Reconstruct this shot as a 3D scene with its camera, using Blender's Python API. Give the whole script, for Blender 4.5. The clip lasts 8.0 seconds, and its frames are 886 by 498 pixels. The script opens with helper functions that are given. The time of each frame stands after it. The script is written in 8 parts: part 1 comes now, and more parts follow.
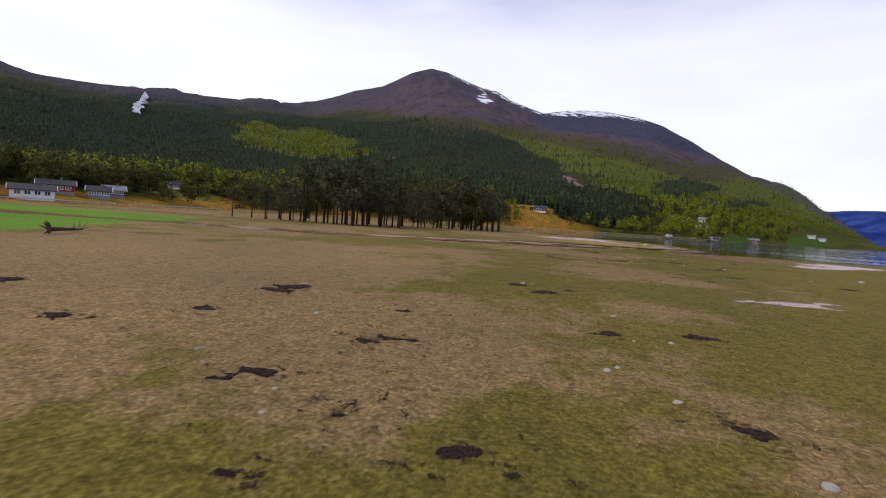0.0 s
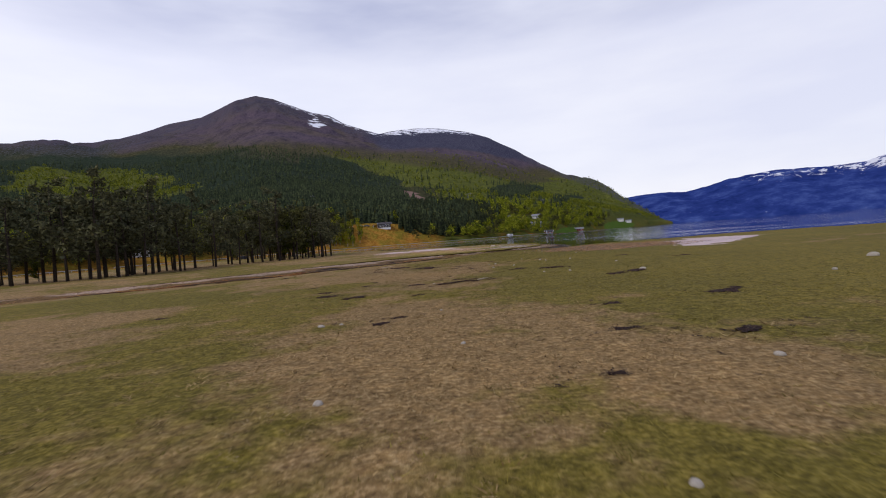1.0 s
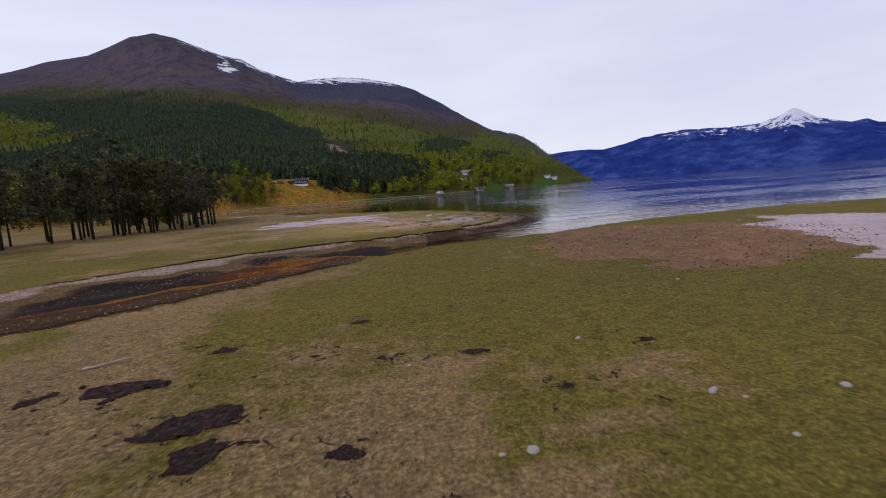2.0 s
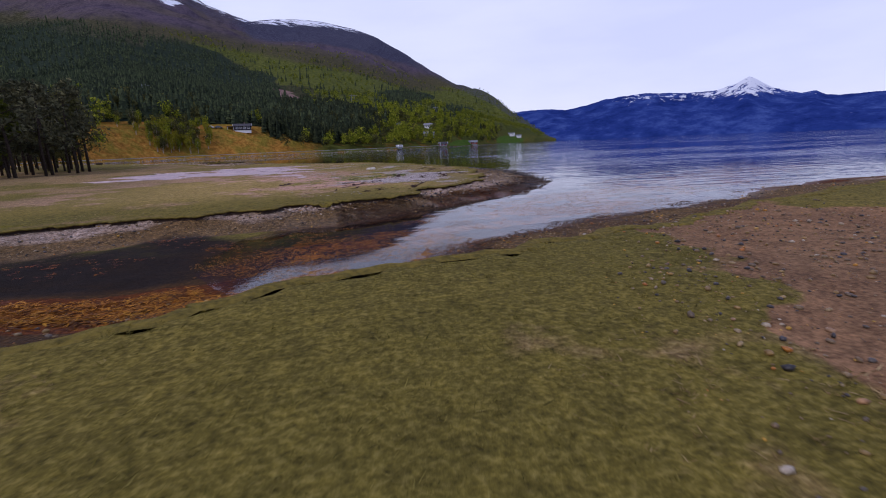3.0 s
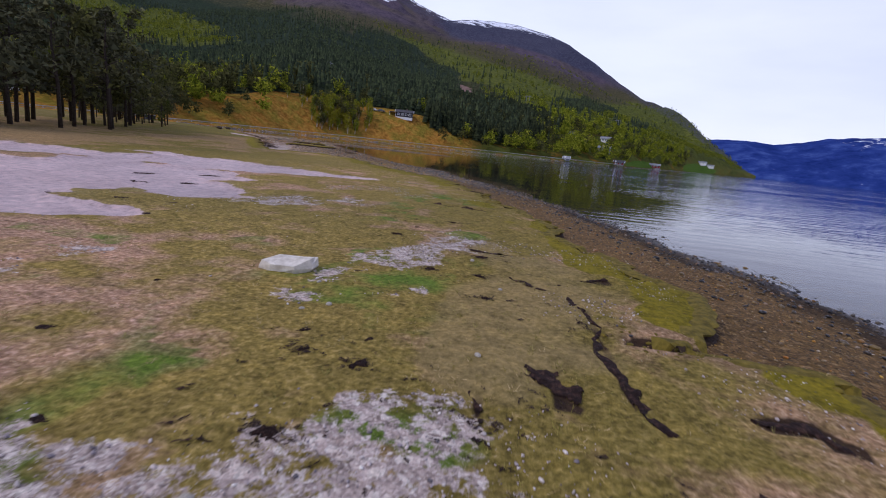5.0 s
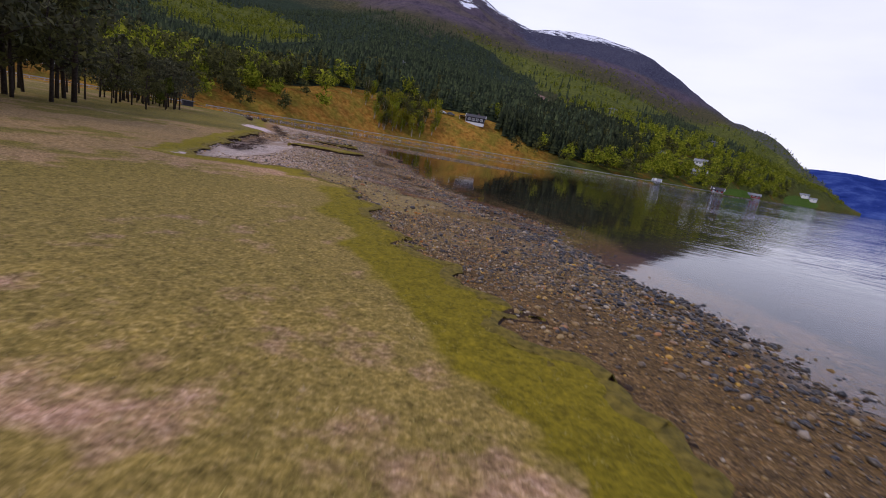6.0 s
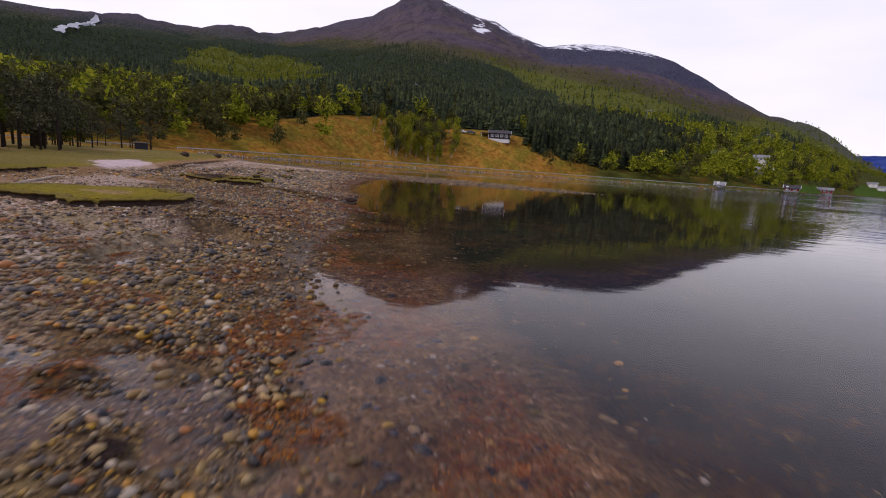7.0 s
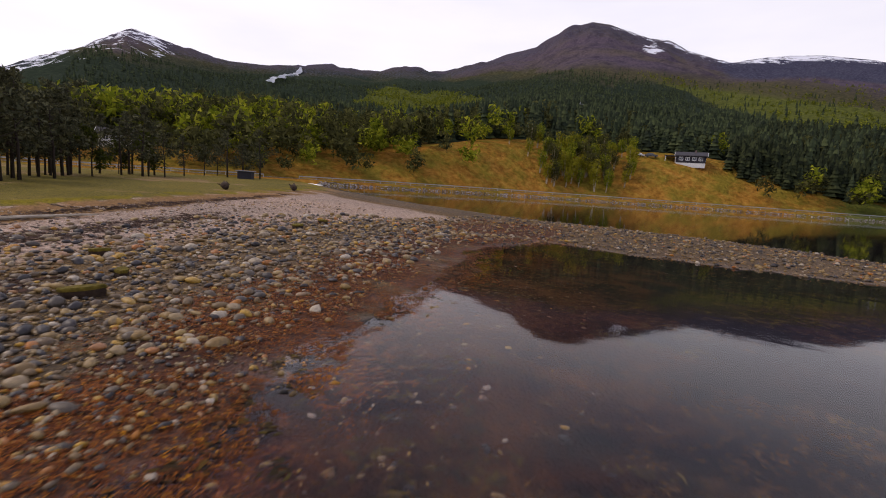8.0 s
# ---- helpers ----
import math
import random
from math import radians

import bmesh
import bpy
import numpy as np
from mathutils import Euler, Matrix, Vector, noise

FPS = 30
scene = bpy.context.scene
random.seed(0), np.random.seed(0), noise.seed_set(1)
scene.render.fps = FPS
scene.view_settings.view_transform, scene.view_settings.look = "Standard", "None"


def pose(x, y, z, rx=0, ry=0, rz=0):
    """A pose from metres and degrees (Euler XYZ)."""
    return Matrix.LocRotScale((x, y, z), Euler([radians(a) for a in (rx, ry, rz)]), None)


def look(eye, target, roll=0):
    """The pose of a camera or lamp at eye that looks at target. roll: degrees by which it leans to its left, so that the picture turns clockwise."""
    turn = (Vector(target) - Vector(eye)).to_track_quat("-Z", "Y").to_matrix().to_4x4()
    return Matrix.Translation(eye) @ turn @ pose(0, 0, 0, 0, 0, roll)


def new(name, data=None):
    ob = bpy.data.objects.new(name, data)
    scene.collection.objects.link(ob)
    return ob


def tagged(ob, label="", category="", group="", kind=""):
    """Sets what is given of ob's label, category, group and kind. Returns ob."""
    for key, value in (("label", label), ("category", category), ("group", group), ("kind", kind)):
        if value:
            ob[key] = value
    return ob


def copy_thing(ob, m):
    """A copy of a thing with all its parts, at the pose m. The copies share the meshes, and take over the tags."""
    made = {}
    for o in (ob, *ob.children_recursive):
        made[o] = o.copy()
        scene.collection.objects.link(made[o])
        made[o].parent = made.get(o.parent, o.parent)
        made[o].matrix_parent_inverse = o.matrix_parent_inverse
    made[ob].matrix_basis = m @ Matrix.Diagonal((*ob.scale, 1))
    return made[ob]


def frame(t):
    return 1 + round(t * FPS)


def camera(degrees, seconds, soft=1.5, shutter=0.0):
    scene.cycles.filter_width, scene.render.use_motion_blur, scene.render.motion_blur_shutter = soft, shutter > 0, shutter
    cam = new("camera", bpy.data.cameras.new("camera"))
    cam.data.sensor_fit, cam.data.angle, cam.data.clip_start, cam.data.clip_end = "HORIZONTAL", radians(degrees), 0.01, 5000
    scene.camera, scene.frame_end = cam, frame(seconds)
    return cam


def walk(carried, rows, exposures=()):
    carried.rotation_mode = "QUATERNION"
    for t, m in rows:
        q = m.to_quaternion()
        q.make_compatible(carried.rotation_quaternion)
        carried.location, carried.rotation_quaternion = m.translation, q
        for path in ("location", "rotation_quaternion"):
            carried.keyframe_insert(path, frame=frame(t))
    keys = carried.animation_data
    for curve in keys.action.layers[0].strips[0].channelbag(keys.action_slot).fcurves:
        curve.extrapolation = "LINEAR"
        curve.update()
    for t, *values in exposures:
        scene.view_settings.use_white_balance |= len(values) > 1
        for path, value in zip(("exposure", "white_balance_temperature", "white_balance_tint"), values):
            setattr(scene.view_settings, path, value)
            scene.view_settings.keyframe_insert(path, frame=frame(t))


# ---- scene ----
# the camera and its way
cam = camera(85.78, 8.0, soft=1.0, shutter=0.045)
PATH = [
    (0.0, (0.000, 0.000, 2.919), (-5.925, 19.064, 1.703), 3.84),
    (0.2, (0.413, 4.029, 2.683), (-4.533, 23.381, 1.664), 0.46),
    (0.5, (1.113, 9.699, 2.231), (-2.067, 29.431, 1.509), -4.10),
    (0.7, (1.564, 13.752, 2.079), (-0.204, 33.664, 1.450), -3.76),
    (1.0, (1.473, 20.182, 2.349), (1.477, 40.179, 1.981), -4.31),
    (1.2, (1.451, 24.728, 2.777), (2.370, 44.702, 2.357), -5.21),
    (1.5, (1.837, 32.049, 3.484), (3.757, 51.938, 2.617), -4.84),
    (1.8, (2.410, 39.541, 3.697), (4.914, 59.321, 2.128), -4.87),
    (2.0, (2.988, 44.233, 3.727), (5.849, 63.877, 1.296), -4.33),
    (2.2, (3.341, 48.821, 3.774), (6.802, 68.260, 0.591), -2.17),
    (3.3, (8.426, 69.258, 2.159), (12.910, 88.235, -2.286), -2.60),
    (3.5, (9.222, 73.174, 2.221), (13.646, 92.125, -2.392), -2.75),
    (3.9, (10.740, 80.203, 2.129), (14.712, 99.234, -2.568), 1.34),
    (4.1, (11.251, 83.513, 2.128), (14.217, 102.739, -2.516), 3.44),
    (4.3, (11.655, 86.953, 2.284), (13.887, 106.295, -2.290), 5.52),
    (4.5, (12.213, 90.477, 2.216), (13.235, 109.963, -2.171), 3.95),
    (4.7, (12.381, 93.459, 2.405), (12.439, 112.969, -1.994), 5.68),
    (5.0, (13.333, 98.326, 2.711), (11.594, 117.784, -1.573), 6.11),
    (5.2, (13.475, 101.583, 2.803), (10.859, 120.941, -1.491), 8.11),
    (6.3, (6.844, 132.241, 2.995), (2.160, 151.216, -1.248), 8.67),
    (6.5, (6.645, 136.765, 2.251), (1.752, 155.754, -1.685), 6.97),
    (7.0, (2.309, 153.026, 2.184), (-3.372, 171.880, -1.319), 4.20),
    (7.5, (-4.027, 168.338, 2.236), (-12.596, 186.142, -0.858), 1.85),
    (8.0, (-10.049, 181.964, 2.742), (-21.530, 198.096, -0.077), 4.10),
]
walk(cam, [(t, look(eye, aim, roll)) for t, eye, aim, roll in PATH],
     exposures=[(0.0, 0.15, 6450, 13), (0.5, 0.03, 6450, 13), (1.5, -0.08, 6350, 15), (2.2, -0.22, 6100, 18), (3.5, -0.17, 5500, 27), (4.0, -0.1, 5600, 27), (4.5, -0.02, 5850, 21), (5.2, 0.0, 5750, 19), (6.5, 0.08, 6450, 23), (7.3, 0.08, 6850, 20), (8.0, 0.08, 6950, 18)])

# world: an overcast spring sky, with one wide, weak sun behind the cloud
world = bpy.data.worlds.new("overcast_sky")
scene.world = world
world.use_nodes = True
wn, wl = world.node_tree.nodes, world.node_tree.links
wn.clear()
w_out = wn.new("ShaderNodeOutputWorld")
w_sky = wn.new("ShaderNodeTexSky")
w_sky.sky_type, w_sky.sun_disc = "NISHITA", False
w_sky.sun_elevation, w_sky.sun_rotation = radians(42), radians(-60)
w_sky_bg = wn.new("ShaderNodeBackground")
w_sky_bg.inputs["Strength"].default_value = 0.02
w_cloud = wn.new("ShaderNodeTexNoise")
w_cloud.inputs["Scale"].default_value, w_cloud.inputs["Detail"].default_value = 2.2, 5
w_co = wn.new("ShaderNodeTexCoord")
w_map = wn.new("ShaderNodeMapping")
w_map.inputs["Scale"].default_value = (1, 1, 4)
w_ramp = wn.new("ShaderNodeValToRGB")
w_ramp.color_ramp.elements[0].position, w_ramp.color_ramp.elements[0].color = 0.32, (0.80, 0.82, 0.94, 1)
w_ramp.color_ramp.elements[1].position, w_ramp.color_ramp.elements[1].color = 0.62, (0.93, 0.94, 1.0, 1)
w_sep = wn.new("ShaderNodeSeparateXYZ")
w_high = wn.new("ShaderNodeValToRGB")
w_high.color_ramp.elements[0].position, w_high.color_ramp.elements[0].color = 0.05, (1, 1, 1, 1)
w_high.color_ramp.elements[1].position, w_high.color_ramp.elements[1].color = 0.9, (0.86, 0.88, 0.94, 1)
w_dark = wn.new("ShaderNodeValToRGB")
w_dark.color_ramp.elements[0].position, w_dark.color_ramp.elements[0].color = 0.36, (0.16, 0.20, 0.42, 1)
w_dark.color_ramp.elements[1].position, w_dark.color_ramp.elements[1].color = 0.64, (0.70, 0.73, 0.86, 1)
w_over = wn.new("ShaderNodeMapRange")
w_over.inputs["From Min"].default_value, w_over.inputs["From Max"].default_value = 0.34, 0.54
w_pick = wn.new("ShaderNodeMix")
w_pick.data_type = "RGBA"
w_mul = wn.new("ShaderNodeMix")
w_mul.data_type, w_mul.blend_type = "RGBA", "MULTIPLY"
w_mul.inputs["Factor"].default_value = 1.0
wl.new(w_co.outputs["Generated"], w_sep.inputs["Vector"])
wl.new(w_sep.outputs["Z"], w_high.inputs["Fac"])
wl.new(w_sep.outputs["Z"], w_over.inputs["Value"])
wl.new(w_over.outputs["Result"], w_pick.inputs["Factor"])
wl.new(w_ramp.outputs["Color"], w_pick.inputs[6])
wl.new(w_dark.outputs["Color"], w_pick.inputs[7])
wl.new(w_cloud.outputs["Fac"], w_dark.inputs["Fac"])
wl.new(w_pick.outputs[2], w_mul.inputs[6])
wl.new(w_high.outputs["Color"], w_mul.inputs[7])
w_cloud_bg = wn.new("ShaderNodeBackground")
w_cloud_bg.inputs["Strength"].default_value = 0.9
w_add = wn.new("ShaderNodeAddShader")
wl.new(w_co.outputs["Generated"], w_map.inputs["Vector"])
wl.new(w_map.outputs["Vector"], w_cloud.inputs["Vector"])
wl.new(w_cloud.outputs["Fac"], w_ramp.inputs["Fac"])
wl.new(w_mul.outputs[2], w_cloud_bg.inputs["Color"])
wl.new(w_sky.outputs["Color"], w_sky_bg.inputs["Color"])
wl.new(w_sky_bg.outputs["Background"], w_add.inputs[0])
wl.new(w_cloud_bg.outputs["Background"], w_add.inputs[1])
wl.new(w_add.outputs["Shader"], w_out.inputs["Surface"])
sun = new("sun", bpy.data.lights.new("sun", "SUN"))
sun.data.energy, sun.data.angle, sun.data.color = 1.5, radians(20), (1.0, 0.91, 0.78)
sun.matrix_world = look((-60, 40, 80), (0, 80, 0))


# ---- materials ----
def mat(name):
    m = bpy.data.materials.new(name)
    m.use_nodes = True
    n, l = m.node_tree.nodes, m.node_tree.links
    return m, n, l, n["Principled BSDF"]


def tex(n, l, scale, detail=4, rough=0.6, where="Object", squash=None):
    co = n.new("ShaderNodeTexCoord")
    t = n.new("ShaderNodeTexNoise")
    t.inputs["Scale"].default_value, t.inputs["Detail"].default_value, t.inputs["Roughness"].default_value = scale, detail, rough
    if squash:
        mp = n.new("ShaderNodeMapping")
        mp.inputs["Scale"].default_value = squash
        l.new(co.outputs[where], mp.inputs["Vector"])
        l.new(mp.outputs["Vector"], t.inputs["Vector"])
    else:
        l.new(co.outputs[where], t.inputs["Vector"])
    return t


def ramp(n, l, source, stops):
    r = n.new("ShaderNodeValToRGB")
    e = r.color_ramp.elements
    while len(e) < len(stops):
        e.new(0.5)
    for k, (p, c) in zip(e, stops):
        k.position, k.color = p, (*c, 1)
    l.new(source, r.inputs["Fac"])
    return r.outputs["Color"]


def blend(n, l, fac, a, b, mode="MIX"):
    m = n.new("ShaderNodeMix")
    m.data_type, m.blend_type = "RGBA", mode
    if isinstance(fac, float):
        m.inputs["Factor"].default_value = fac
    else:
        l.new(fac, m.inputs["Factor"])
    for k, v in (("A", a), ("B", b)):
        s = [i for i in m.inputs if i.name == k and i.type == "RGBA"][0]
        if isinstance(v, tuple):
            s.default_value = (*v, 1)
        else:
            l.new(v, s)
    return [o for o in m.outputs if o.type == "RGBA"][0]


def attr(n, name):
    a = n.new("ShaderNodeAttribute")
    a.attribute_name = name
    return a.outputs["Fac"]


def sharpen(n, l, value, noise_out, lo, hi, amount=0.5):
    """A ragged mask: the zone value plus noise, cut between lo and hi."""
    add = n.new("ShaderNodeMath")
    add.operation = "MULTIPLY_ADD"
    l.new(noise_out, add.inputs[0])
    add.inputs[1].default_value = amount
    l.new(value, add.inputs[2])
    sub = n.new("ShaderNodeMath")
    sub.operation = "SUBTRACT"
    l.new(add.outputs[0], sub.inputs[0])
    sub.inputs[1].default_value = amount / 2
    r = n.new("ShaderNodeMapRange")
    r.inputs["From Min"].default_value, r.inputs["From Max"].default_value = lo, hi
    l.new(sub.outputs[0], r.inputs["Value"])
    return r.outputs["Result"]


def bump(n, l, bsdf, height, strength, distance):
    b = n.new("ShaderNodeBump")
    b.inputs["Strength"].default_value, b.inputs["Distance"].default_value = strength, distance
    l.new(height, b.inputs["Height"])
    l.new(b.outputs["Normal"], bsdf.inputs["Normal"])
    return b


def plain(name, stops, scale=4.0, rough=0.8, relief=0.3, dist=0.01, metal=0.0, per=None, squash=None):
    """A mottled material: noise through colour stops, with fine relief; per='island' or 'object' adds a tint by piece."""
    m, n, l, b = mat(name)
    t = tex(n, l, scale, 5, squash=squash)
    c = ramp(n, l, t.outputs["Fac"], stops)
    if per:
        src = n.new("ShaderNodeNewGeometry").outputs["Random Per Island"] if per == "island" else n.new("ShaderNodeObjectInfo").outputs["Random"]
        c = blend(n, l, 0.75, c, ramp(n, l, src, stops_spread(stops)))
    l.new(c, b.inputs["Base Color"])
    b.inputs["Roughness"].default_value, b.inputs["Metallic"].default_value = rough, metal
    b.inputs["Specular IOR Level"].default_value = 0.25
    f = tex(n, l, scale * 9, 3, squash=squash)
    bump(n, l, b, f.outputs["Fac"], relief, dist)
    return m


def stops_spread(stops):
    return [(i / max(1, len(stops) - 1), c) for i, (p, c) in enumerate(stops)]


def ground_material():
    m, n, l, b = mat("tidal_meadow")
    big = tex(n, l, 0.11, 4)
    mid = tex(n, l, 0.9, 5)
    fine = tex(n, l, 14, 5, 0.7)
    straw = ramp(n, l, fine.outputs["Fac"], [(0.28, (0.085, 0.050, 0.021)), (0.5, (0.235, 0.155, 0.069)), (0.72, (0.45, 0.33, 0.175))])
    green = ramp(n, l, fine.outputs["Fac"], [(0.28, (0.052, 0.042, 0.008)), (0.5, (0.145, 0.117, 0.021)), (0.75, (0.30, 0.238, 0.064))])
    moss = ramp(n, l, fine.outputs["Fac"], [(0.3, (0.10, 0.085, 0.005)), (0.7, (0.26, 0.205, 0.013))])
    mud = blend(n, l, 0.5, ramp(n, l, mid.outputs["Fac"], [(0.3, (0.11, 0.053, 0.027)), (0.7, (0.33, 0.185, 0.095))]), ramp(n, l, fine.outputs["Fac"], [(0.35, (0.045, 0.022, 0.012)), (0.6, (0.40, 0.23, 0.12))]))
    sand = ramp(n, l, mid.outputs["Fac"], [(0.3, (0.40, 0.295, 0.31)), (0.7, (0.56, 0.43, 0.45))])
    cells = n.new("ShaderNodeTexVoronoi")
    cells.inputs["Scale"].default_value = 15
    small = n.new("ShaderNodeTexVoronoi")
    small.inputs["Scale"].default_value = 42
    co = n.new("ShaderNodeTexCoord")
    for v in (cells, small):
        l.new(co.outputs["Object"], v.inputs["Vector"])
    hue = n.new("ShaderNodeSeparateColor")
    l.new(cells.outputs["Color"], hue.inputs["Color"])
    hue_small = n.new("ShaderNodeSeparateColor")
    l.new(small.outputs["Color"], hue_small.inputs["Color"])
    mixed = [(0.0, (0.02, 0.017, 0.015)), (0.2, (0.055, 0.042, 0.03)), (0.4, (0.10, 0.072, 0.036)), (0.6, (0.15, 0.105, 0.045)), (0.78, (0.085, 0.058, 0.032)), (0.92, (0.20, 0.145, 0.085)), (1.0, (0.27, 0.22, 0.16))]
    mixed = [(p, (1.35 * q[0], 1.15 * q[1], 0.9 * q[2])) for p, q in mixed]
    light = [(0.0, (0.12, 0.095, 0.09)), (0.3, (0.29, 0.235, 0.225)), (0.55, (0.42, 0.345, 0.335)), (0.8, (0.53, 0.455, 0.44)), (1.0, (0.69, 0.65, 0.62))]
    dusty = [(0.0, (0.06, 0.042, 0.036)), (0.3, (0.25, 0.172, 0.138)), (0.55, (0.42, 0.30, 0.235)), (0.8, (0.55, 0.415, 0.34)), (1.0, (0.68, 0.60, 0.57))]
    dry = blend(n, l, 0.5, ramp(n, l, hue.outputs["Red"], dusty), ramp(n, l, hue_small.outputs["Red"], dusty))
    pale = blend(n, l, 0.5, ramp(n, l, hue.outputs["Red"], light), ramp(n, l, hue_small.outputs["Red"], light))
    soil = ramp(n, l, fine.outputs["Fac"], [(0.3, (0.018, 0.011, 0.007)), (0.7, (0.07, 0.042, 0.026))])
    gravel = blend(n, l, 0.55, ramp(n, l, hue.outputs["Red"], mixed), ramp(n, l, hue_small.outputs["Red"], mixed))
    wrack = ramp(n, l, fine.outputs["Fac"], [(0.3, (0.02, 0.011, 0.005)), (0.55, (0.06, 0.03, 0.009)), (0.75, (0.13, 0.07, 0.016))])
    rust = ramp(n, l, fine.outputs["Fac"], [(0.3, (0.030, 0.007, 0.003)), (0.5, (0.09, 0.024, 0.004)), (0.75, (0.25, 0.078, 0.007))])
    wrack = blend(n, l, sharpen(n, l, attr(n, "rust"), mid.outputs["Fac"], 0.4, 0.6, 0.6), wrack, rust)
    bed = ramp(n, l, mid.outputs["Fac"], [(0.3, (0.005, 0.0035, 0.0034)), (0.55, (0.013, 0.009, 0.008)), (0.75, (0.028, 0.018, 0.012))])
    kelp = ramp(n, l, blend(n, l, 0.5, fine.outputs["Color"], mid.outputs["Color"]), [(0.38, (0.005, 0.003, 0.002)), (0.47, (0.028, 0.011, 0.005)), (0.55, (0.075, 0.030, 0.010)), (0.64, (0.13, 0.068, 0.024))])
    # blue of deep water, painted into the bed's colour
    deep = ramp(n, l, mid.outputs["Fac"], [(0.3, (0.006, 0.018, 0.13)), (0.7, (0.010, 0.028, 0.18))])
    field = ramp(n, l, fine.outputs["Fac"], [(0.3, (0.08, 0.18, 0.010)), (0.7, (0.16, 0.30, 0.025))])
    c = blend(n, l, sharpen(n, l, attr(n, "straw"), mid.outputs["Fac"], 0.36, 0.64, 1.5), green, straw)
    bleached = blend(n, l, 1.0, c, (2.1, 1.88, 3.1), "MULTIPLY")
    c = blend(n, l, attr(n, "bleach"), c, bleached)
    c = blend(n, l, sharpen(n, l, attr(n, "lush"), mid.outputs["Fac"], 0.42, 0.6, 0.9), c, ramp(n, l, fine.outputs["Fac"], [(0.3, (0.05, 0.085, 0.010)), (0.7, (0.17, 0.25, 0.035))]))
    c = blend(n, l, sharpen(n, l, attr(n, "moss"), mid.outputs["Fac"], 0.45, 0.6, 0.5), c, moss)
    c = blend(n, l, sharpen(n, l, attr(n, "field"), mid.outputs["Fac"], 0.45, 0.55, 0.1), c, field)
    c = blend(n, l, sharpen(n, l, attr(n, "mud"), mid.outputs["Fac"], 0.45, 0.6, 0.5), c, mud)
    c = blend(n, l, sharpen(n, l, attr(n, "sand"), mid.outputs["Fac"], 0.46, 0.54, 1.0), c, sand)
    tussock = tex(n, l, 4.2, 6, 0.75)
    c = blend(n, l, sharpen(n, l, attr(n, "pale"), tussock.outputs["Fac"], 0.46, 0.56, 1.5), c, pale)
    gravel = blend(n, l, sharpen(n, l, attr(n, "dry"), mid.outputs["Fac"], 0.3, 0.7, 0.5), gravel, dry)
    c = blend(n, l, sharpen(n, l, attr(n, "gravel"), mid.outputs["Fac"], 0.45, 0.55, 0.3), c, gravel)
    c = blend(n, l, sharpen(n, l, attr(n, "litter"), mid.outputs["Fac"], 0.4, 0.6, 0.8), c, ramp(n, l, fine.outputs["Fac"], [(0.3, (0.13, 0.065, 0.028)), (0.7, (0.36, 0.22, 0.10))]))
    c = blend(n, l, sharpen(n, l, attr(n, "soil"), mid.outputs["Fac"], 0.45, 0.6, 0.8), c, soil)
    c = blend(n, l, sharpen(n, l, attr(n, "algae"), mid.outputs["Fac"], 0.4, 0.7, 0.6), c, ramp(n, l, fine.outputs["Fac"], [(0.3, (0.155, 0.115, 0.040)), (0.7, (0.335, 0.25, 0.11))]))
    c = blend(n, l, sharpen(n, l, attr(n, "wrack"), mid.outputs["Fac"], 0.42, 0.6, 0.7), c, wrack)
    c = blend(n, l, sharpen(n, l, attr(n, "bed"), mid.outputs["Fac"], 0.4, 0.6, 0.2), c, bed)
    c = blend(n, l, sharpen(n, l, attr(n, "kelp"), mid.outputs["Fac"], 0.4, 0.6, 0.6), c, kelp)
    weedy = ramp(n, l, blend(n, l, 0.5, fine.outputs["Color"], tussock.outputs["Color"]), [(0.36, (0.010, 0.004, 0.001)), (0.47, (0.075, 0.025, 0.001)), (0.56, (0.23, 0.082, 0.001)), (0.66, (0.46, 0.20, 0.003))])
    c = blend(n, l, sharpen(n, l, attr(n, "weedbed"), tussock.outputs["Fac"], 0.42, 0.62, 1.9), c, weedy)
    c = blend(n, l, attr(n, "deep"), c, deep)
    patchy = ramp(n, l, big.outputs["Fac"], [(0.3, (0.82, 0.84, 0.8)), (0.7, (1.15, 1.1, 1.0))])
    c = blend(n, l, 1.0, c, patchy, "MULTIPLY")
    c = blend(n, l, 0.8, c, ramp(n, l, tussock.outputs["Fac"], [(0.3, (0.4, 0.4, 0.38)), (0.5, (1.0, 1.0, 1.0)), (0.7, (1.45, 1.4, 1.3))]), "MULTIPLY")
    l.new(c, b.inputs["Base Color"])
    r = n.new("ShaderNodeMapRange")
    r.inputs["To Min"].default_value, r.inputs["To Max"].default_value = 0.95, 0.5
    l.new(attr(n, "wet"), r.inputs["Value"])
    l.new(r.outputs["Result"], b.inputs["Roughness"])
    gloss = n.new("ShaderNodeMapRange")
    gloss.inputs["To Min"].default_value, gloss.inputs["To Max"].default_value = 0.12, 0.5
    l.new(attr(n, "wet"), gloss.inputs["Value"])
    l.new(gloss.outputs["Result"], b.inputs["Specular IOR Level"])
    pile = n.new("ShaderNodeMath")
    pile.operation = "MULTIPLY"
    l.new(cells.outputs["Distance"], pile.inputs[0])
    l.new(attr(n, "gravel"), pile.inputs[1])
    high = n.new("ShaderNodeMath")
    high.operation = "SUBTRACT"
    l.new(fine.outputs["Fac"], high.inputs[0])
    l.new(pile.outputs[0], high.inputs[1])
    bump(n, l, b, high.outputs[0], 0.8, 0.045)
    return m


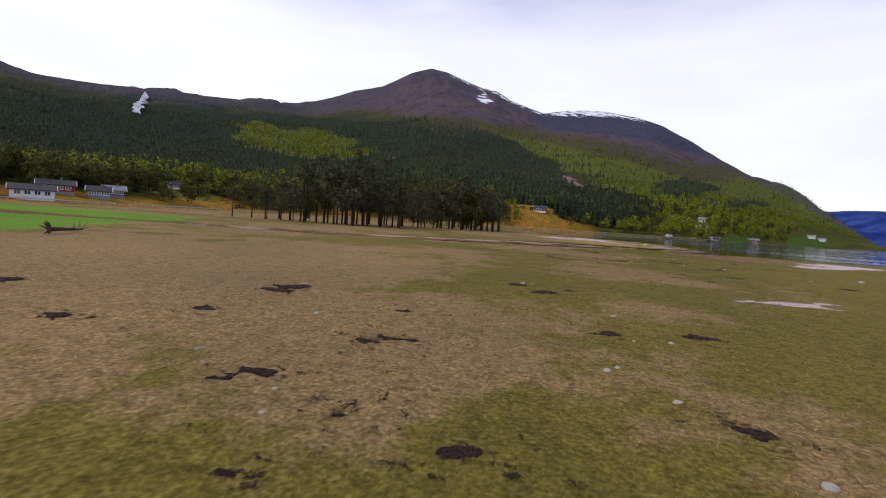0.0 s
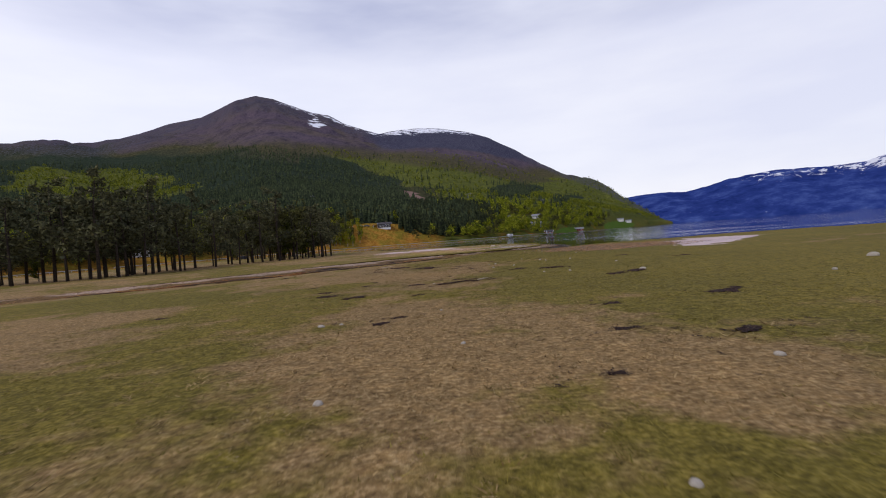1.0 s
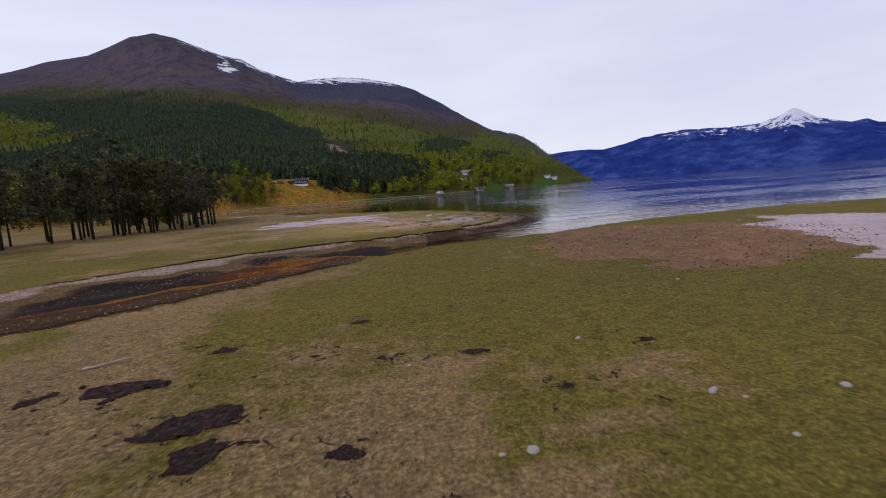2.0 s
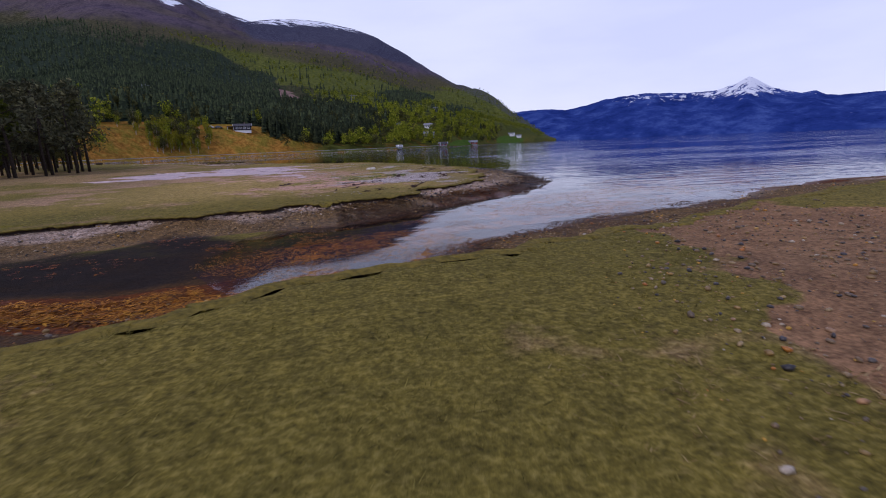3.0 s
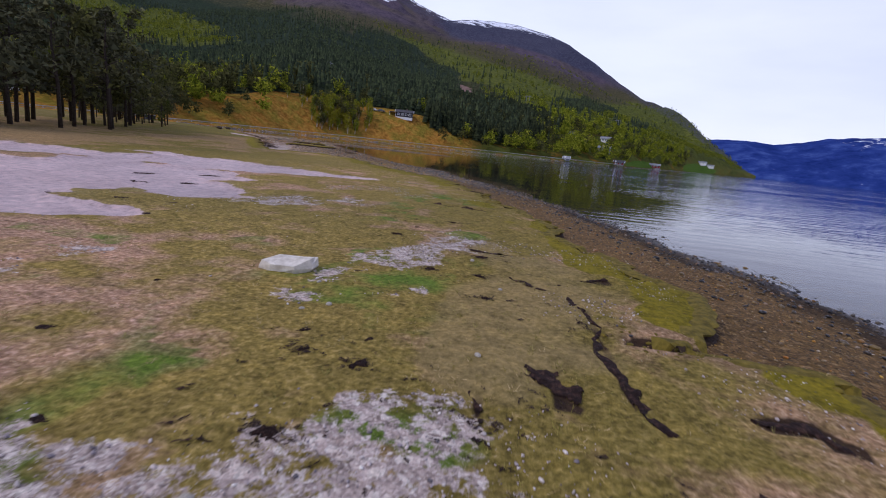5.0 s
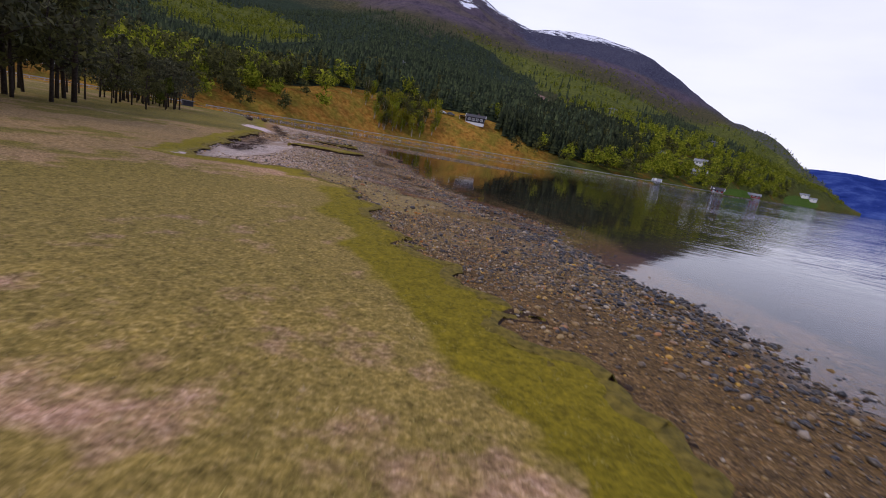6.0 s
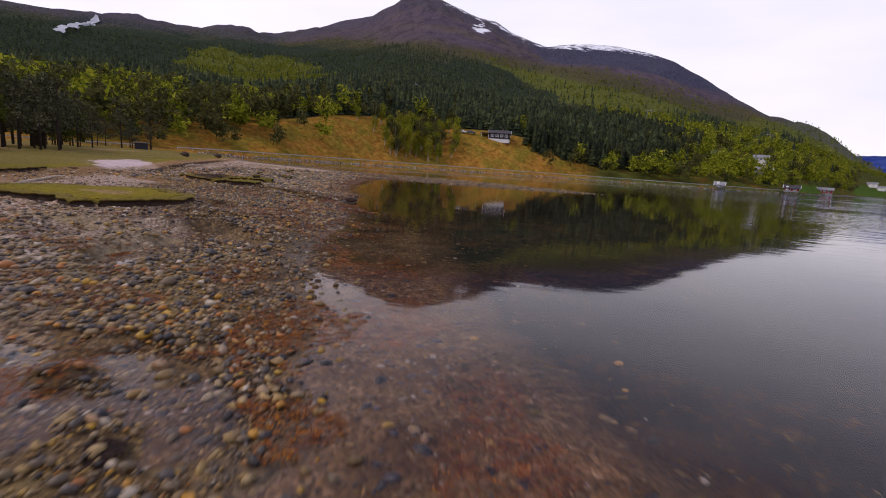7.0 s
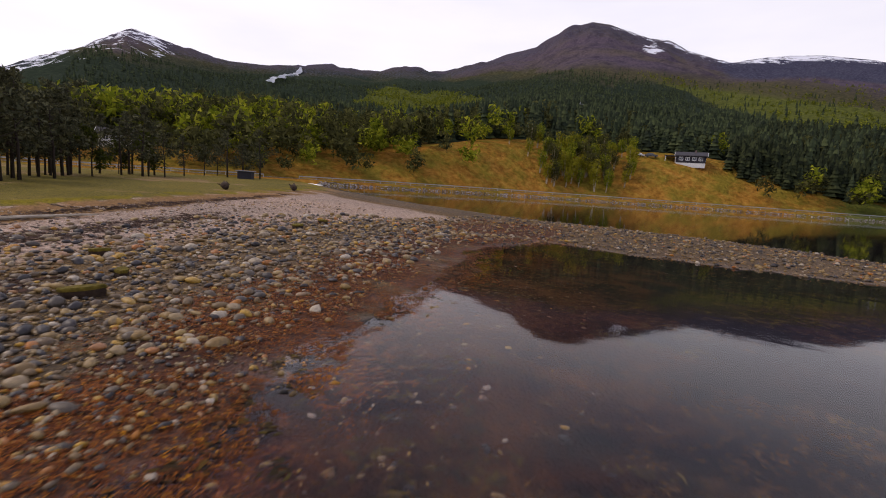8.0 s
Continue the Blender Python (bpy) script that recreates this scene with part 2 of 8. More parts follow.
def water_material():
    m, n, l, b = mat("fjord_water")
    b.inputs["Base Color"].default_value = (0.72, 0.67, 0.90, 1)
    b.inputs["Roughness"].default_value = 0.04
    b.inputs["IOR"].default_value = 1.22
    b.inputs["Transmission Weight"].default_value = 1.0
    co = n.new("ShaderNodeTexCoord")
    turn = n.new("ShaderNodeMapping")
    turn.inputs["Rotation"].default_value, turn.inputs["Scale"].default_value = (0, 0, radians(24)), (0.22, 1.0, 1.0)
    l.new(co.outputs["Object"], turn.inputs["Vector"])
    ripple = n.new("ShaderNodeTexNoise")
    ripple.inputs["Scale"].default_value, ripple.inputs["Detail"].default_value = 1.1, 3
    l.new(turn.outputs["Vector"], ripple.inputs["Vector"])
    swell = tex(n, l, 0.03, 3, squash=(0.5, 1.3, 1))
    gust = n.new("ShaderNodeMapRange")
    gust.inputs["From Min"].default_value, gust.inputs["From Max"].default_value = 0.42, 0.62
    gust.inputs["To Min"].default_value, gust.inputs["To Max"].default_value = 0.25, 1.0
    l.new(swell.outputs["Fac"], gust.inputs["Value"])
    part_of = n.new("ShaderNodeSeparateXYZ")
    l.new(co.outputs["Object"], part_of.inputs["Vector"])
    shelter = n.new("ShaderNodeMapRange")
    shelter.inputs["From Min"].default_value, shelter.inputs["From Max"].default_value = 8, 34
    shelter.inputs["To Min"].default_value, shelter.inputs["To Max"].default_value = 0.05, 1.0
    l.new(part_of.outputs["X"], shelter.inputs["Value"])
    open_water = n.new("ShaderNodeMath")
    open_water.operation = "MULTIPLY"
    l.new(shelter.outputs["Result"], open_water.inputs[0])
    l.new(gust.outputs["Result"], open_water.inputs[1])
    mul = n.new("ShaderNodeMath")
    mul.operation = "MULTIPLY"
    l.new(ripple.outputs["Fac"], mul.inputs[0])
    l.new(open_water.outputs[0], mul.inputs[1])
    bump(n, l, b, mul.outputs[0], 0.8, 0.12)
    return m


# ---- plan of the ground ----
# shore lines and turf edges, metres in plan
LAND_SOUTH = [(-400, -400), (300, -400), (240, 40), (100, 62), (70, 72), (52, 79), (40, 83), (31, 82.5), (26, 81), (22, 79), (17.5, 77.7), (14.5, 76.6),
              (12.1, 75.8), (10.9, 75.3), (9.6, 74.2), (8.4, 72.8), (5, 72.2), (1.5, 70.0), (-1.5, 66.6), (-4.5, 63.2), (-9, 60.3), (-16, 55), (-30, 47), (-60, 36), (-400, 30)]
TURF_SOUTH = [(-400, -400), (300, -400), (230, 34), (85, 57), (54, 70), (44, 75), (36, 77), (27, 77), (20, 75), (14, 72.9), (11.2, 72.2), (9.2, 71.5),
              (6.5, 70.6), (2.6, 69.0), (-0.6, 65.4), (-3.6, 62.0), (-8.2, 58.9), (-15, 53.4), (-30, 45.2), (-60, 34), (-400, 28)]
LAND_NORTH = [(-400, 33), (-60, 40), (-30, 52), (-18, 60), (-11, 66), (-6, 71), (-1, 77.2), (3, 79), (5, 79.8), (6.7, 79.2), (7.3, 79.4), (7.9, 80.3), (8.8, 81.0), (11.3, 82.6), (13.8, 84.3), (15.8, 86.2),
              (18, 88.8), (20.4, 93.2), (21.9, 98.2), (22.0, 104), (20.7, 112), (18.4, 121), (15.5, 129), (12, 136.5), (9.6, 141), (8.2, 145.6), (5.2, 148.8), (3, 151),
              (-2, 159.7), (-6.6, 169.2), (-7.4, 170.8), (-8.2, 171.8), (-9.2, 172.6), (-9.4, 173.6), (-9.3, 174.6), (-10.3, 176.8), (-14.5, 183.5), (-16, 187.5), (-17.5, 192), (-20.2, 198), (-20.4, 205), (-14, 204.8), (-9, 205.4), (-2, 208), (3, 212),
              (-2, 215), (-12, 219.5), (-20, 220.5), (-28, 219), (-44, 224), (-60, 231), (-84, 243), (-400, 330)]
TURF_NORTH = [(-400, 35), (-60, 43), (-30, 55), (-20, 64), (-13, 72), (-7, 77.5), (-1, 80), (4.6, 80.9), (5.8, 81.4), (7, 81.1), (7.6, 81.9), (8.7, 82.6), (9.8, 83.1), (10.4, 83.8), (10.5, 84.6), (11.0, 85.1), (11.4, 85.6), (12.0, 85.8), (12.6, 86.3), (13.3, 87.3), (14.0, 88.4), (14.7, 89.5), (16.2, 92.5),
              (16.6, 97.5), (16.9, 100), (17.4, 102.4), (17.5, 103.9), (16.4, 103.5), (15.9, 104.1), (16.7, 105.1), (16.4, 108), (16.1, 109.3), (15.7, 111.2), (15, 113.4), (13.5, 118), (10.7, 127), (7.4, 132.5), (5, 135), (3.5, 137), (2.5, 139), (0.2, 142), (-3.8, 145), (-6.4, 143.4), (-8.5, 142.2), (-10.4, 146),
              (-15.5, 155), (-20, 163.5), (-23.7, 169.5), (-29, 180), (-35, 188), (-42, 197), (-48, 206.5), (-62, 226), (-84, 240), (-400, 325)]
TURF_ISLES = [[(-15, 161.8), (-14, 164.3), (-12, 166.4), (-8.8, 164.1), (-10.4, 162.0)], [(-19.5, 174.1), (-18.6, 175.5), (-16.2, 174.5), (-16.0, 173)], [(-15.9, 173.6), (-14.7, 174.4), (-13.7, 173.6), (-14.9, 172.9)],
              [(-19, 176), (-18.3, 176.7), (-16.9, 175.6), (-17.2, 175.2)], [(-17.7, 176.8), (-15.8, 177), (-15, 175.9), (-16.5, 175.6)]]
ALGAE_FLAT = [(-4, 145.5), (-4.8, 150), (-2.5, 148.7), (2.1, 145.5), (3.8, 144.8), (4.2, 142.5), (3.6, 139.6), (2.8, 139.4), (0.6, 142)]
RED_SHORE = [(-7, 169.5), (-9.2, 170), (-9, 172), (-12.8, 176.5), (-15.4, 181), (-19.6, 188.6), (-24.5, 199), (-29, 213), (-22, 213), (-18.5, 203), (-16.4, 191), (-14.6, 185.5), (-10.6, 177.5), (-7, 171.5)]
LAGOON = [(-13, 106), (-8, 102.6), (-2.5, 104.5), (1.8, 103.5), (4.4, 98.6), (6.2, 98.2), (6, 103), (6.3, 107), (6.6, 111.5), (5, 117), (5.6, 121), (3.8, 123.8), (-1, 124), (-7, 124), (-12, 121), (-14, 112)]
LAGOON_TWO = [(-8.4, 141.8), (-10.2, 146.4), (-15.7, 155.5), (-20.5, 166), (-17, 165), (-14, 161), (-11.1, 154.4), (-7.2, 143.6)]
LAGOON_THREE = [(-36.6, 186), (-33.5, 179.8), (-27, 175), (-21, 174.7), (-22, 177.5), (-29, 182)]
MUD_FLAT = [(9.6, 64.3), (10.8, 68.6), (15.4, 74.4), (22.4, 71), (27, 66), (22.7, 61), (18, 57.6), (15.3, 57.3), (13, 58.6), (11, 61.2)]
POOL_FLAT = [(18.5, 54.4), (21, 53.6), (26, 60), (33, 66), (28, 71.5), (22.5, 66.5), (21.5, 61)]
POOL_NEAR = [(5.5, 20.5), (8, 20.4), (10, 19.6), (14, 19.4), (15, 21.4), (11, 22.4), (8.6, 22), (7, 23)]
COBBLE_PATCH = [(9.6, 89.8), (9.4, 91.6), (10.2, 93.0), (11, 93.4), (11.5, 94), (12, 94.7), (12.6, 94.9), (13, 95.5), (12.6, 96.4), (12, 97.2), (12.7, 97), (13.4, 96.4), (14.3, 96.8), (15.6, 96.3), (15.5, 95.8), (13.9, 95.2), (13.35, 94.2), (13.2, 93.2), (12.8, 92.9), (12.9, 92.3), (13.1, 91), (12, 89.6)]
TAN_FLAT = [(13.1, 89.2), (13.2, 94), (13.6, 95), (14.6, 96.2), (15.6, 97), (16.2, 95.8), (15.6, 92.6), (14.5, 90), (13.7, 88.6)]
TAN_TONGUE = [(12.9, 102.6), (12.8, 106), (13.3, 109.5), (14.8, 108), (15.6, 105.6), (14.9, 103), (13.9, 101.8)]
LUSH = [(7.4, 93), (7.6, 95.5), (8.4, 96), (9, 96.7), (9.8, 97.2), (10.1, 96), (9.8, 95), (9.5, 94.1), (9.0, 92.5)]
GREEN_FIELD = [(-400, 36), (-58, 60), (-47, 42), (-32, 18), (-28, -40), (-400, -60)]


# narrow tongues of water running in between the cobbles
INLET_BAY = [(-8.6, 173.3), (-10.0, 173.4), (-11.2, 173.3), (-12.6, 173.0)]
INLET = [(9.4, 144.0), (7.6, 143.5), (6.2, 142.9), (5.2, 142.5), (4.3, 142.1)]
# bright moss on the outer tongues of the turf: middle and reach
MOSS_TONGUES = [(15.4, 109.2, 0.55, 2.0), (16.3, 105.2, 0.75, 0.6), (17.1, 103.4, 0.65, 0.5), (15.0, 112.4, 0.5, 1.2)]
CREEK_WEED = [(3.5, 75.4), (4.2, 76.9), (6.6, 77.4), (8.2, 77.9), (9.3, 78.2), (10.2, 78.9), (11.6, 80.2), (14.7, 81.9), (19.3, 85.6), (23.8, 88.6), (30, 93), (40, 99), (43, 92), (30, 84.5), (20.7, 80.2), (16.2, 77.9),
              (14.1, 77.3), (12, 76.9), (10.7, 76.5), (10.2, 75.4), (8, 74.4), (6, 74.4)]


# drier (+) and greener (-) stretches of the meadow: middle, reach and amount
DRY_PATCHES = [(4.5, 26, 3.8, 3.5, 0.3), (3.0, 15, 3.0, 3.2, 0.22), (-2.6, 17, 3.6, 5, -0.4), (-4.5, 27, 4.5, 5, -0.42), (-4.2, 14.5, 3.4, 3.2, -0.32), (3, 10, 3.5, 4, -0.1), (-12, 14, 9, 9, 0.3), (-13, 45, 7, 6, -0.32), (12, 52, 6, 5, -0.2), (-1, 45, 6, 4.5, 0.34), (4, 50.5, 7, 4.5, 0.24), (5, 61, 8, 5, -0.2), (9, 41, 5, 7, -0.42), (-34, 168, 18, 26, -0.3), (10, 33, 6, 5, -0.3), (-4, 4, 4, 3, -0.15), (1, 20, 6, 5, -0.15), (-9, 36, 5, 2, 0.15)]


def distance_to(poly, x, y):
    """Signed distance to a closed outline, positive inside."""
    p = np.array(poly, float)
    q = np.roll(p, -1, 0)
    best = np.full(x.shape, 1e12)
    inside = np.zeros(x.shape, bool)
    for (ax, ay), (bx, by) in zip(p, q):
        dx, dy = bx - ax, by - ay
        u = np.clip(((x - ax) * dx + (y - ay) * dy) / (dx * dx + dy * dy), 0, 1)
        best = np.minimum(best, (x - ax - u * dx) ** 2 + (y - ay - u * dy) ** 2)
        if ay != by:
            inside ^= ((ay > y) != (by > y)) & (x < dx * (y - ay) / dy + ax)
    return np.where(inside, 1, -1) * np.sqrt(best)


def step(a, b, v):
    u = np.clip((v - a) / (b - a), 0, 1)
    return u * u * (3 - 2 * u)


_table = np.random.RandomState(7).rand(256, 256)


def rough_noise(x, y, size, octaves=3):
    """Smooth value noise between 0 and 1."""
    out, amp, tot = 0, 1.0, 0
    for o in range(octaves):
        u, v = x / size + 17.3 * o, y / size + 9.1 * o
        i, j = np.floor(u).astype(int), np.floor(v).astype(int)
        f, g = u - i, v - j
        f, g = f * f * (3 - 2 * f), g * g * (3 - 2 * g)
        t = lambda a, b: _table[(i + a) % 256, (j + b) % 256]
        out = out + amp * ((t(0, 0) * (1 - f) + t(1, 0) * f) * (1 - g) + (t(0, 1) * (1 - f) + t(1, 1) * f) * g)
        tot += amp
        amp, size = amp * 0.5, size * 0.5
    return out / tot


def warped(x, y):
    """Ragged edges: places shifted by noise near the flats."""
    near = np.exp(-((x - 5) / 60) ** 2)
    wx = (rough_noise(x, y, 1.9, 2) - 0.5) * 1.2 + (rough_noise(x + 7, y, 0.45, 2) - 0.5) * 0.5
    wy = (rough_noise(x + 50, y, 1.9, 2) - 0.5) * 1.2 + (rough_noise(x + 27, y, 0.45, 2) - 0.5) * 0.5
    return x + wx * near, y + wy * near


def along(line, x, y):
    best = np.full(np.shape(x), 1e9)
    for (ax, ay), (bx, by) in zip(line[:-1], line[1:]):
        dx, dy = bx - ax, by - ay
        u = np.clip(((x - ax) * dx + (y - ay) * dy) / (dx * dx + dy * dy), 0, 1)
        best = np.minimum(best, np.hypot(x - ax - u * dx, y - ay - u * dy))
    return best


# ribbons of washed-up seaweed: middle line and half width
BANKS = [([(11.88, 97.25), (11.47, 96.63), (11.33, 95.91), (11.42, 95.07), (11.21, 94.63), (11.21, 94.28), (10.97, 93.95), (10.75, 93.65), (10.5, 93.35)], 0.165),
         ([(11.77, 94.71), (11.61, 94.09), (11.42, 93.9), (11.2, 93.62)], 0.13), ([(12.57, 93.69), (12.64, 93.36), (12.64, 93.08), (12.51, 92.74), (12.5, 92.56)], 0.12),
         ([(14.04, 95.84), (14.24, 95.45), (14.31, 95.01), (14.23, 94.55), (14.11, 94.05), (14.01, 93.48), (13.92, 93.05), (13.62, 92.71), (13.37, 92.43)], 0.13), ([(12.7, 93.88), (12.97, 93.97), (13.17, 93.78)], 0.16),
         ([(13.0, 96.2), (13.22, 95.8), (13.43, 95.51), (13.62, 95.25)], 0.07), ([(15.02, 97.13), (15.1, 96.54), (15.45, 96.47), (15.72, 96.26)], 0.14), ([(9.75, 93.3), (9.95, 93.1), (10.3, 92.98)], 0.11),
         ([(10.72, 92.6), (10.95, 92.72), (11.15, 92.84)], 0.09), ([(9.32, 94.64), (9.4, 95.0), (9.6, 95.13)], 0.12), ([(11.11, 96.55), (11.53, 96.74), (11.9, 96.9)], 0.12),
         ([(15.46, 95.55), (15.44, 95.01), (15.43, 94.56), (15.48, 94.19), (15.62, 93.89)], 0.05), ([(1.12, 38.62), (1.51, 38.69), (1.92, 38.96), (2.35, 39.04), (2.74, 38.81)], 0.12)]
PANS = [([(7.41, 87.89), (7.71, 88.48), (8.13, 88.99), (8.6, 90.29), (9.42, 90.8), (9.9, 92.2)], 0.13), ([(7.87, 87.32), (8.19, 87.68)], 0.11), ([(8.89, 85.38), (9.21, 85.71), (9.52, 86.18), (9.92, 86.54)], 0.09), ([(8.14, 85.28), (8.42, 85.51)], 0.07), ([(8.25, 84.92), (8.68, 85.03)], 0.06),
        ([(6.97, 86.21), (7.08, 86.74)], 0.12), ([(4.25, 91.87), (4.78, 93.29)], 0.2), ([(10.65, 85.78), (11.04, 86.89), (11.4, 87.9), (11.85, 89.39)], 0.12), ([(8.78, 83.87), (9.03, 84.04)], 0.08),
        ([(14.0, 102.99), (14.14, 102.66), (14.25, 102.27)], 0.16), ([(14.69, 105.66), (14.87, 104.97), (14.95, 104.37), (14.82, 104.05), (14.87, 102.99), (14.87, 102.66), (14.95, 102.39), (15.09, 102.09)], 0.07), ([(13.87, 106.39), (14.27, 105.91), (14.69, 105.66)], 0.06),
        ([(14.99, 106.74), (15.66, 106.88)], 0.09), ([(13.36, 102.42), (13.48, 101.9)], 0.06), ([(16.0, 102.55), (16.43, 102.53), (16.68, 102.2)], 0.1), ([(11.42, 114.97), (12.44, 114.68), (13.42, 114.54)], 0.12), ([(11.37, 121.86), (13.07, 121.02)], 0.14), ([(13.02, 108.15), (13.85, 108.09)], 0.08)]


def turf_distance(x, y):
    d = np.maximum(distance_to(TURF_SOUTH, x, y), distance_to(TURF_NORTH, x, y))
    for isle in TURF_ISLES:
        d = np.maximum(d, distance_to(isle, x, y))
    # inlets and small islands where the tide has eaten into the edge of the turf
    return d + (rough_noise(x + 5, y + 11, 1.2, 3) - 0.5) * 1.9 * np.exp(-(d / 1.2) ** 2) * step(79, 82, y) * step(150, 140, y)


def gullies(x, y):
    """How deep a place lies in the seaweed-filled gullies of the spit, 0 to 1."""
    out = np.zeros(np.shape(x))
    near = (x > 2) & (x < 20) & (y > 82) & (y < 124)
    if near.any():
        a, b = x[near], y[near]
        g = np.zeros(a.shape)
        for line, half in BANKS[:12] + PANS:
            g = np.maximum(g, 1 - along(line, a, b) / (half * 1.2 + 0.08))
        out[near] = np.clip(g + (rough_noise(a, b, 0.5, 3) - 0.5) * 0.9, 0, 1)
    return out


def ground_at(x, y):
    """Height and zone values of the ground at arrays of places."""
    x, y = np.asarray(x, float), np.asarray(y, float)
    wx, wy = warped(x, y)
    shore = np.maximum(distance_to(LAND_SOUTH, wx, wy), distance_to(LAND_NORTH, wx, wy))
    turf = turf_distance(wx, wy)
    up = np.clip(shore / np.maximum(shore - turf, 0.01), 0, 1)
    z = np.where(shore < 0, -np.minimum(0.05 * -shore + 0.0006 * shore ** 2, 6.0), 0.44 * up ** 0.8)
    z = z + step(-0.06, 0.16, turf) * (0.2 - 0.09 * step(76, 79, y) * step(112, 98, y) - 0.13 * step(125, 132, y) * step(156, 150, y) - 0.14 * step(8, 2, x) * step(38, 46, y) * step(80, 74, y) * step(6, 1, turf))
    rise = np.clip(-x - 30, 0, 120) * 0.001
    z = z + np.where(turf > 0, rise, 0)
    z = z + (rough_noise(x, y, 7, 3) - 0.5) * 0.10 * step(0.3, 3, shore) + (rough_noise(x, y, 0.8, 2) - 0.5) * 0.05 * step(0, 1, turf)
    zone = {}
    puddle = step(0.53, 0.60, rough_noise(x * 0.8 + 3, y + 60, 1.5, 4)) * step(7.0, 4.5, shore) * step(0.2, 0.8, shore) * step(142, 146, y) * step(169, 163, y) * step(-0.3, -1.0, turf)
    z = z * (1 - puddle) - 0.035 * puddle
    tongue = step(0.75, 0.35, np.minimum(along(INLET, wx, wy), along(INLET_BAY, wx, wy)))
    z = np.where(z > -0.05, z * (1 - tongue) - 0.05 * tongue, z)
    lag = np.maximum(np.minimum(distance_to(LAGOON, wx, wy), 3.0) + (rough_noise(x * 0.45, y, 3.2, 4) - 0.56) * 9 + (rough_noise(x * 0.5 + 40, y, 1.1, 3) - 0.5) * 4 - 1.3 * step(0, -9, x), np.maximum(distance_to(LAGOON_TWO, wx, wy), distance_to(LAGOON_THREE, wx, wy)))
    pool = np.maximum(distance_to(POOL_FLAT, wx, wy), distance_to(POOL_NEAR, wx, wy))
    mudf = distance_to(MUD_FLAT, wx, wy) + (rough_noise(x * 0.7 + 12, y, 2.4, 4) - 0.52) * 5
    pool = pool + (rough_noise(x * 0.6 + 33, y, 2.2, 4) - 0.52) * 4 * step(50, 53, y) + (rough_noise(x * 0.6 + 33, y, 1.4, 4) - 0.78) * 5 * step(53, 50, y)
    zone["sand"] = np.maximum(step(-0.9, 0.9, lag), step(-0.9, 0.9, pool))
    z = z - 0.12 * step(-0.4, 0.8, lag) - 0.10 * step(-0.3, 0.6, pool) - 0.06 * step(-0.4, 0.6, mudf)
    zone["mud"] = np.maximum(step(-0.6, 0.6, mudf), 0)
    zone["gravel"] = step(0.25, -0.25, turf) * np.maximum(step(-0.8, 0.0, shore), step(126, 130, y) * step(-12, -9, shore))
    cob = distance_to(COBBLE_PATCH, wx, wy)
    thin = step(14.6, 13.2, x) * step(0.50, 0.66, rough_noise(x + 3, y * 0.9, 1.5, 4)) * step(0.2, 0.8, turf) * step(84, 88, y) * step(122, 112, y) * step(4, 7, x)
    zone["pale"] = np.maximum(step(-0.5, 0.35, cob), 0.56 * thin)
    creek = step(22, 12, x) * step(96, 84, y)
    zone["wrack"] = np.where(turf < 0, step(1.8, 0.2, np.abs(shore - 0.3)), 0) * (0.4 + 0.45 * creek * step(79, 76.5, y))
    red = distance_to(RED_SHORE, wx, wy)
    zone["wrack"] = np.maximum(zone["wrack"] * step(168, 160, y), step(-0.9, 0.9, red) * np.clip(1.6 * rough_noise(x + 8, y, 1.2, 3) - 0.08, 0, 0.95))
    drained = step(6, 2, x) * step(-40, -25, x) * (turf < 0.1) * step(50, 54, y) * step(84, 80, y)
    zone["rust"] = np.maximum(step(-0.9, 0.7, red), drained * 0.75)
    zone["wrack"] = np.maximum(zone["wrack"], drained * (0.35 + 0.6 * rough_noise(x, y, 1.8, 3)))
    z = np.where(shore < 0.15, z + drained * (0.085 + (rough_noise(x, y, 1.6, 3) - 0.5) * 0.10 - np.minimum(z, 0.1)), z)
    south, north = -distance_to(TURF_SOUTH, wx, wy), -distance_to(TURF_NORTH, wx, wy)
    across = np.clip(south, 0.01, None) / (np.clip(south, 0.01, None) + np.clip(north, 0.01, None)) + (rough_noise(x * 0.5 + 4, y * 0.5, 1.6, 3) - 0.5) * 0.5
    upper = step(9, 3, x) * step(-60, -40, x) * (turf < 0.0) * (shore > -6) * (y < 82)
    zone["wrack"] = np.where(upper > 0.5, 0.15 + 0.75 * step(0.75, 0.55, across), zone["wrack"])
    zone["rust"] = np.where(upper > 0.5, 0.85 * step(0.02, 0.08, across) * step(0.46, 0.32, across), zone["rust"])
    z = z + upper * step(5.5, 0, x) * (np.maximum(z, 0.07 + 0.48 * step(0.75, 0.0, across)) - z)
    creek_dark = upper * step(0.34, 0.46, across) * step(0.82, 0.68, across)
    zone["weedbed"] = step(-0.6, 0.9, np.minimum(distance_to(CREEK_WEED, x, y), 1.0) + (rough_noise(x * 0.8 + 5, y, 0.9, 4) - 0.60) * 4.5) * 0.66 * (shore < 0.1)
    zone["weedbed"] = np.maximum(zone["weedbed"], 0.64 * upper * step(0.05, 0.12, across) * step(0.40, 0.28, across) * step(0.36, 0.52, rough_noise(x * 0.4 + 7, y * 0.4, 1.2, 3)))
    zone["algae"] = step(-0.8, 0.6, distance_to(ALGAE_FLAT, wx, wy)) * 0.75
    zone["algae"] = np.maximum(zone["algae"], 0.55 * step(0.49, 0.60, rough_noise(x + 44, y, 1.7, 4)) * step(130, 135, y) * step(168, 160, y) * (turf < -0.2) * step(0.6, 1.6, shore) * step(12, 8, shore))
    zone["dry"] = 0.6 * upper * step(0.78, 0.9, across)
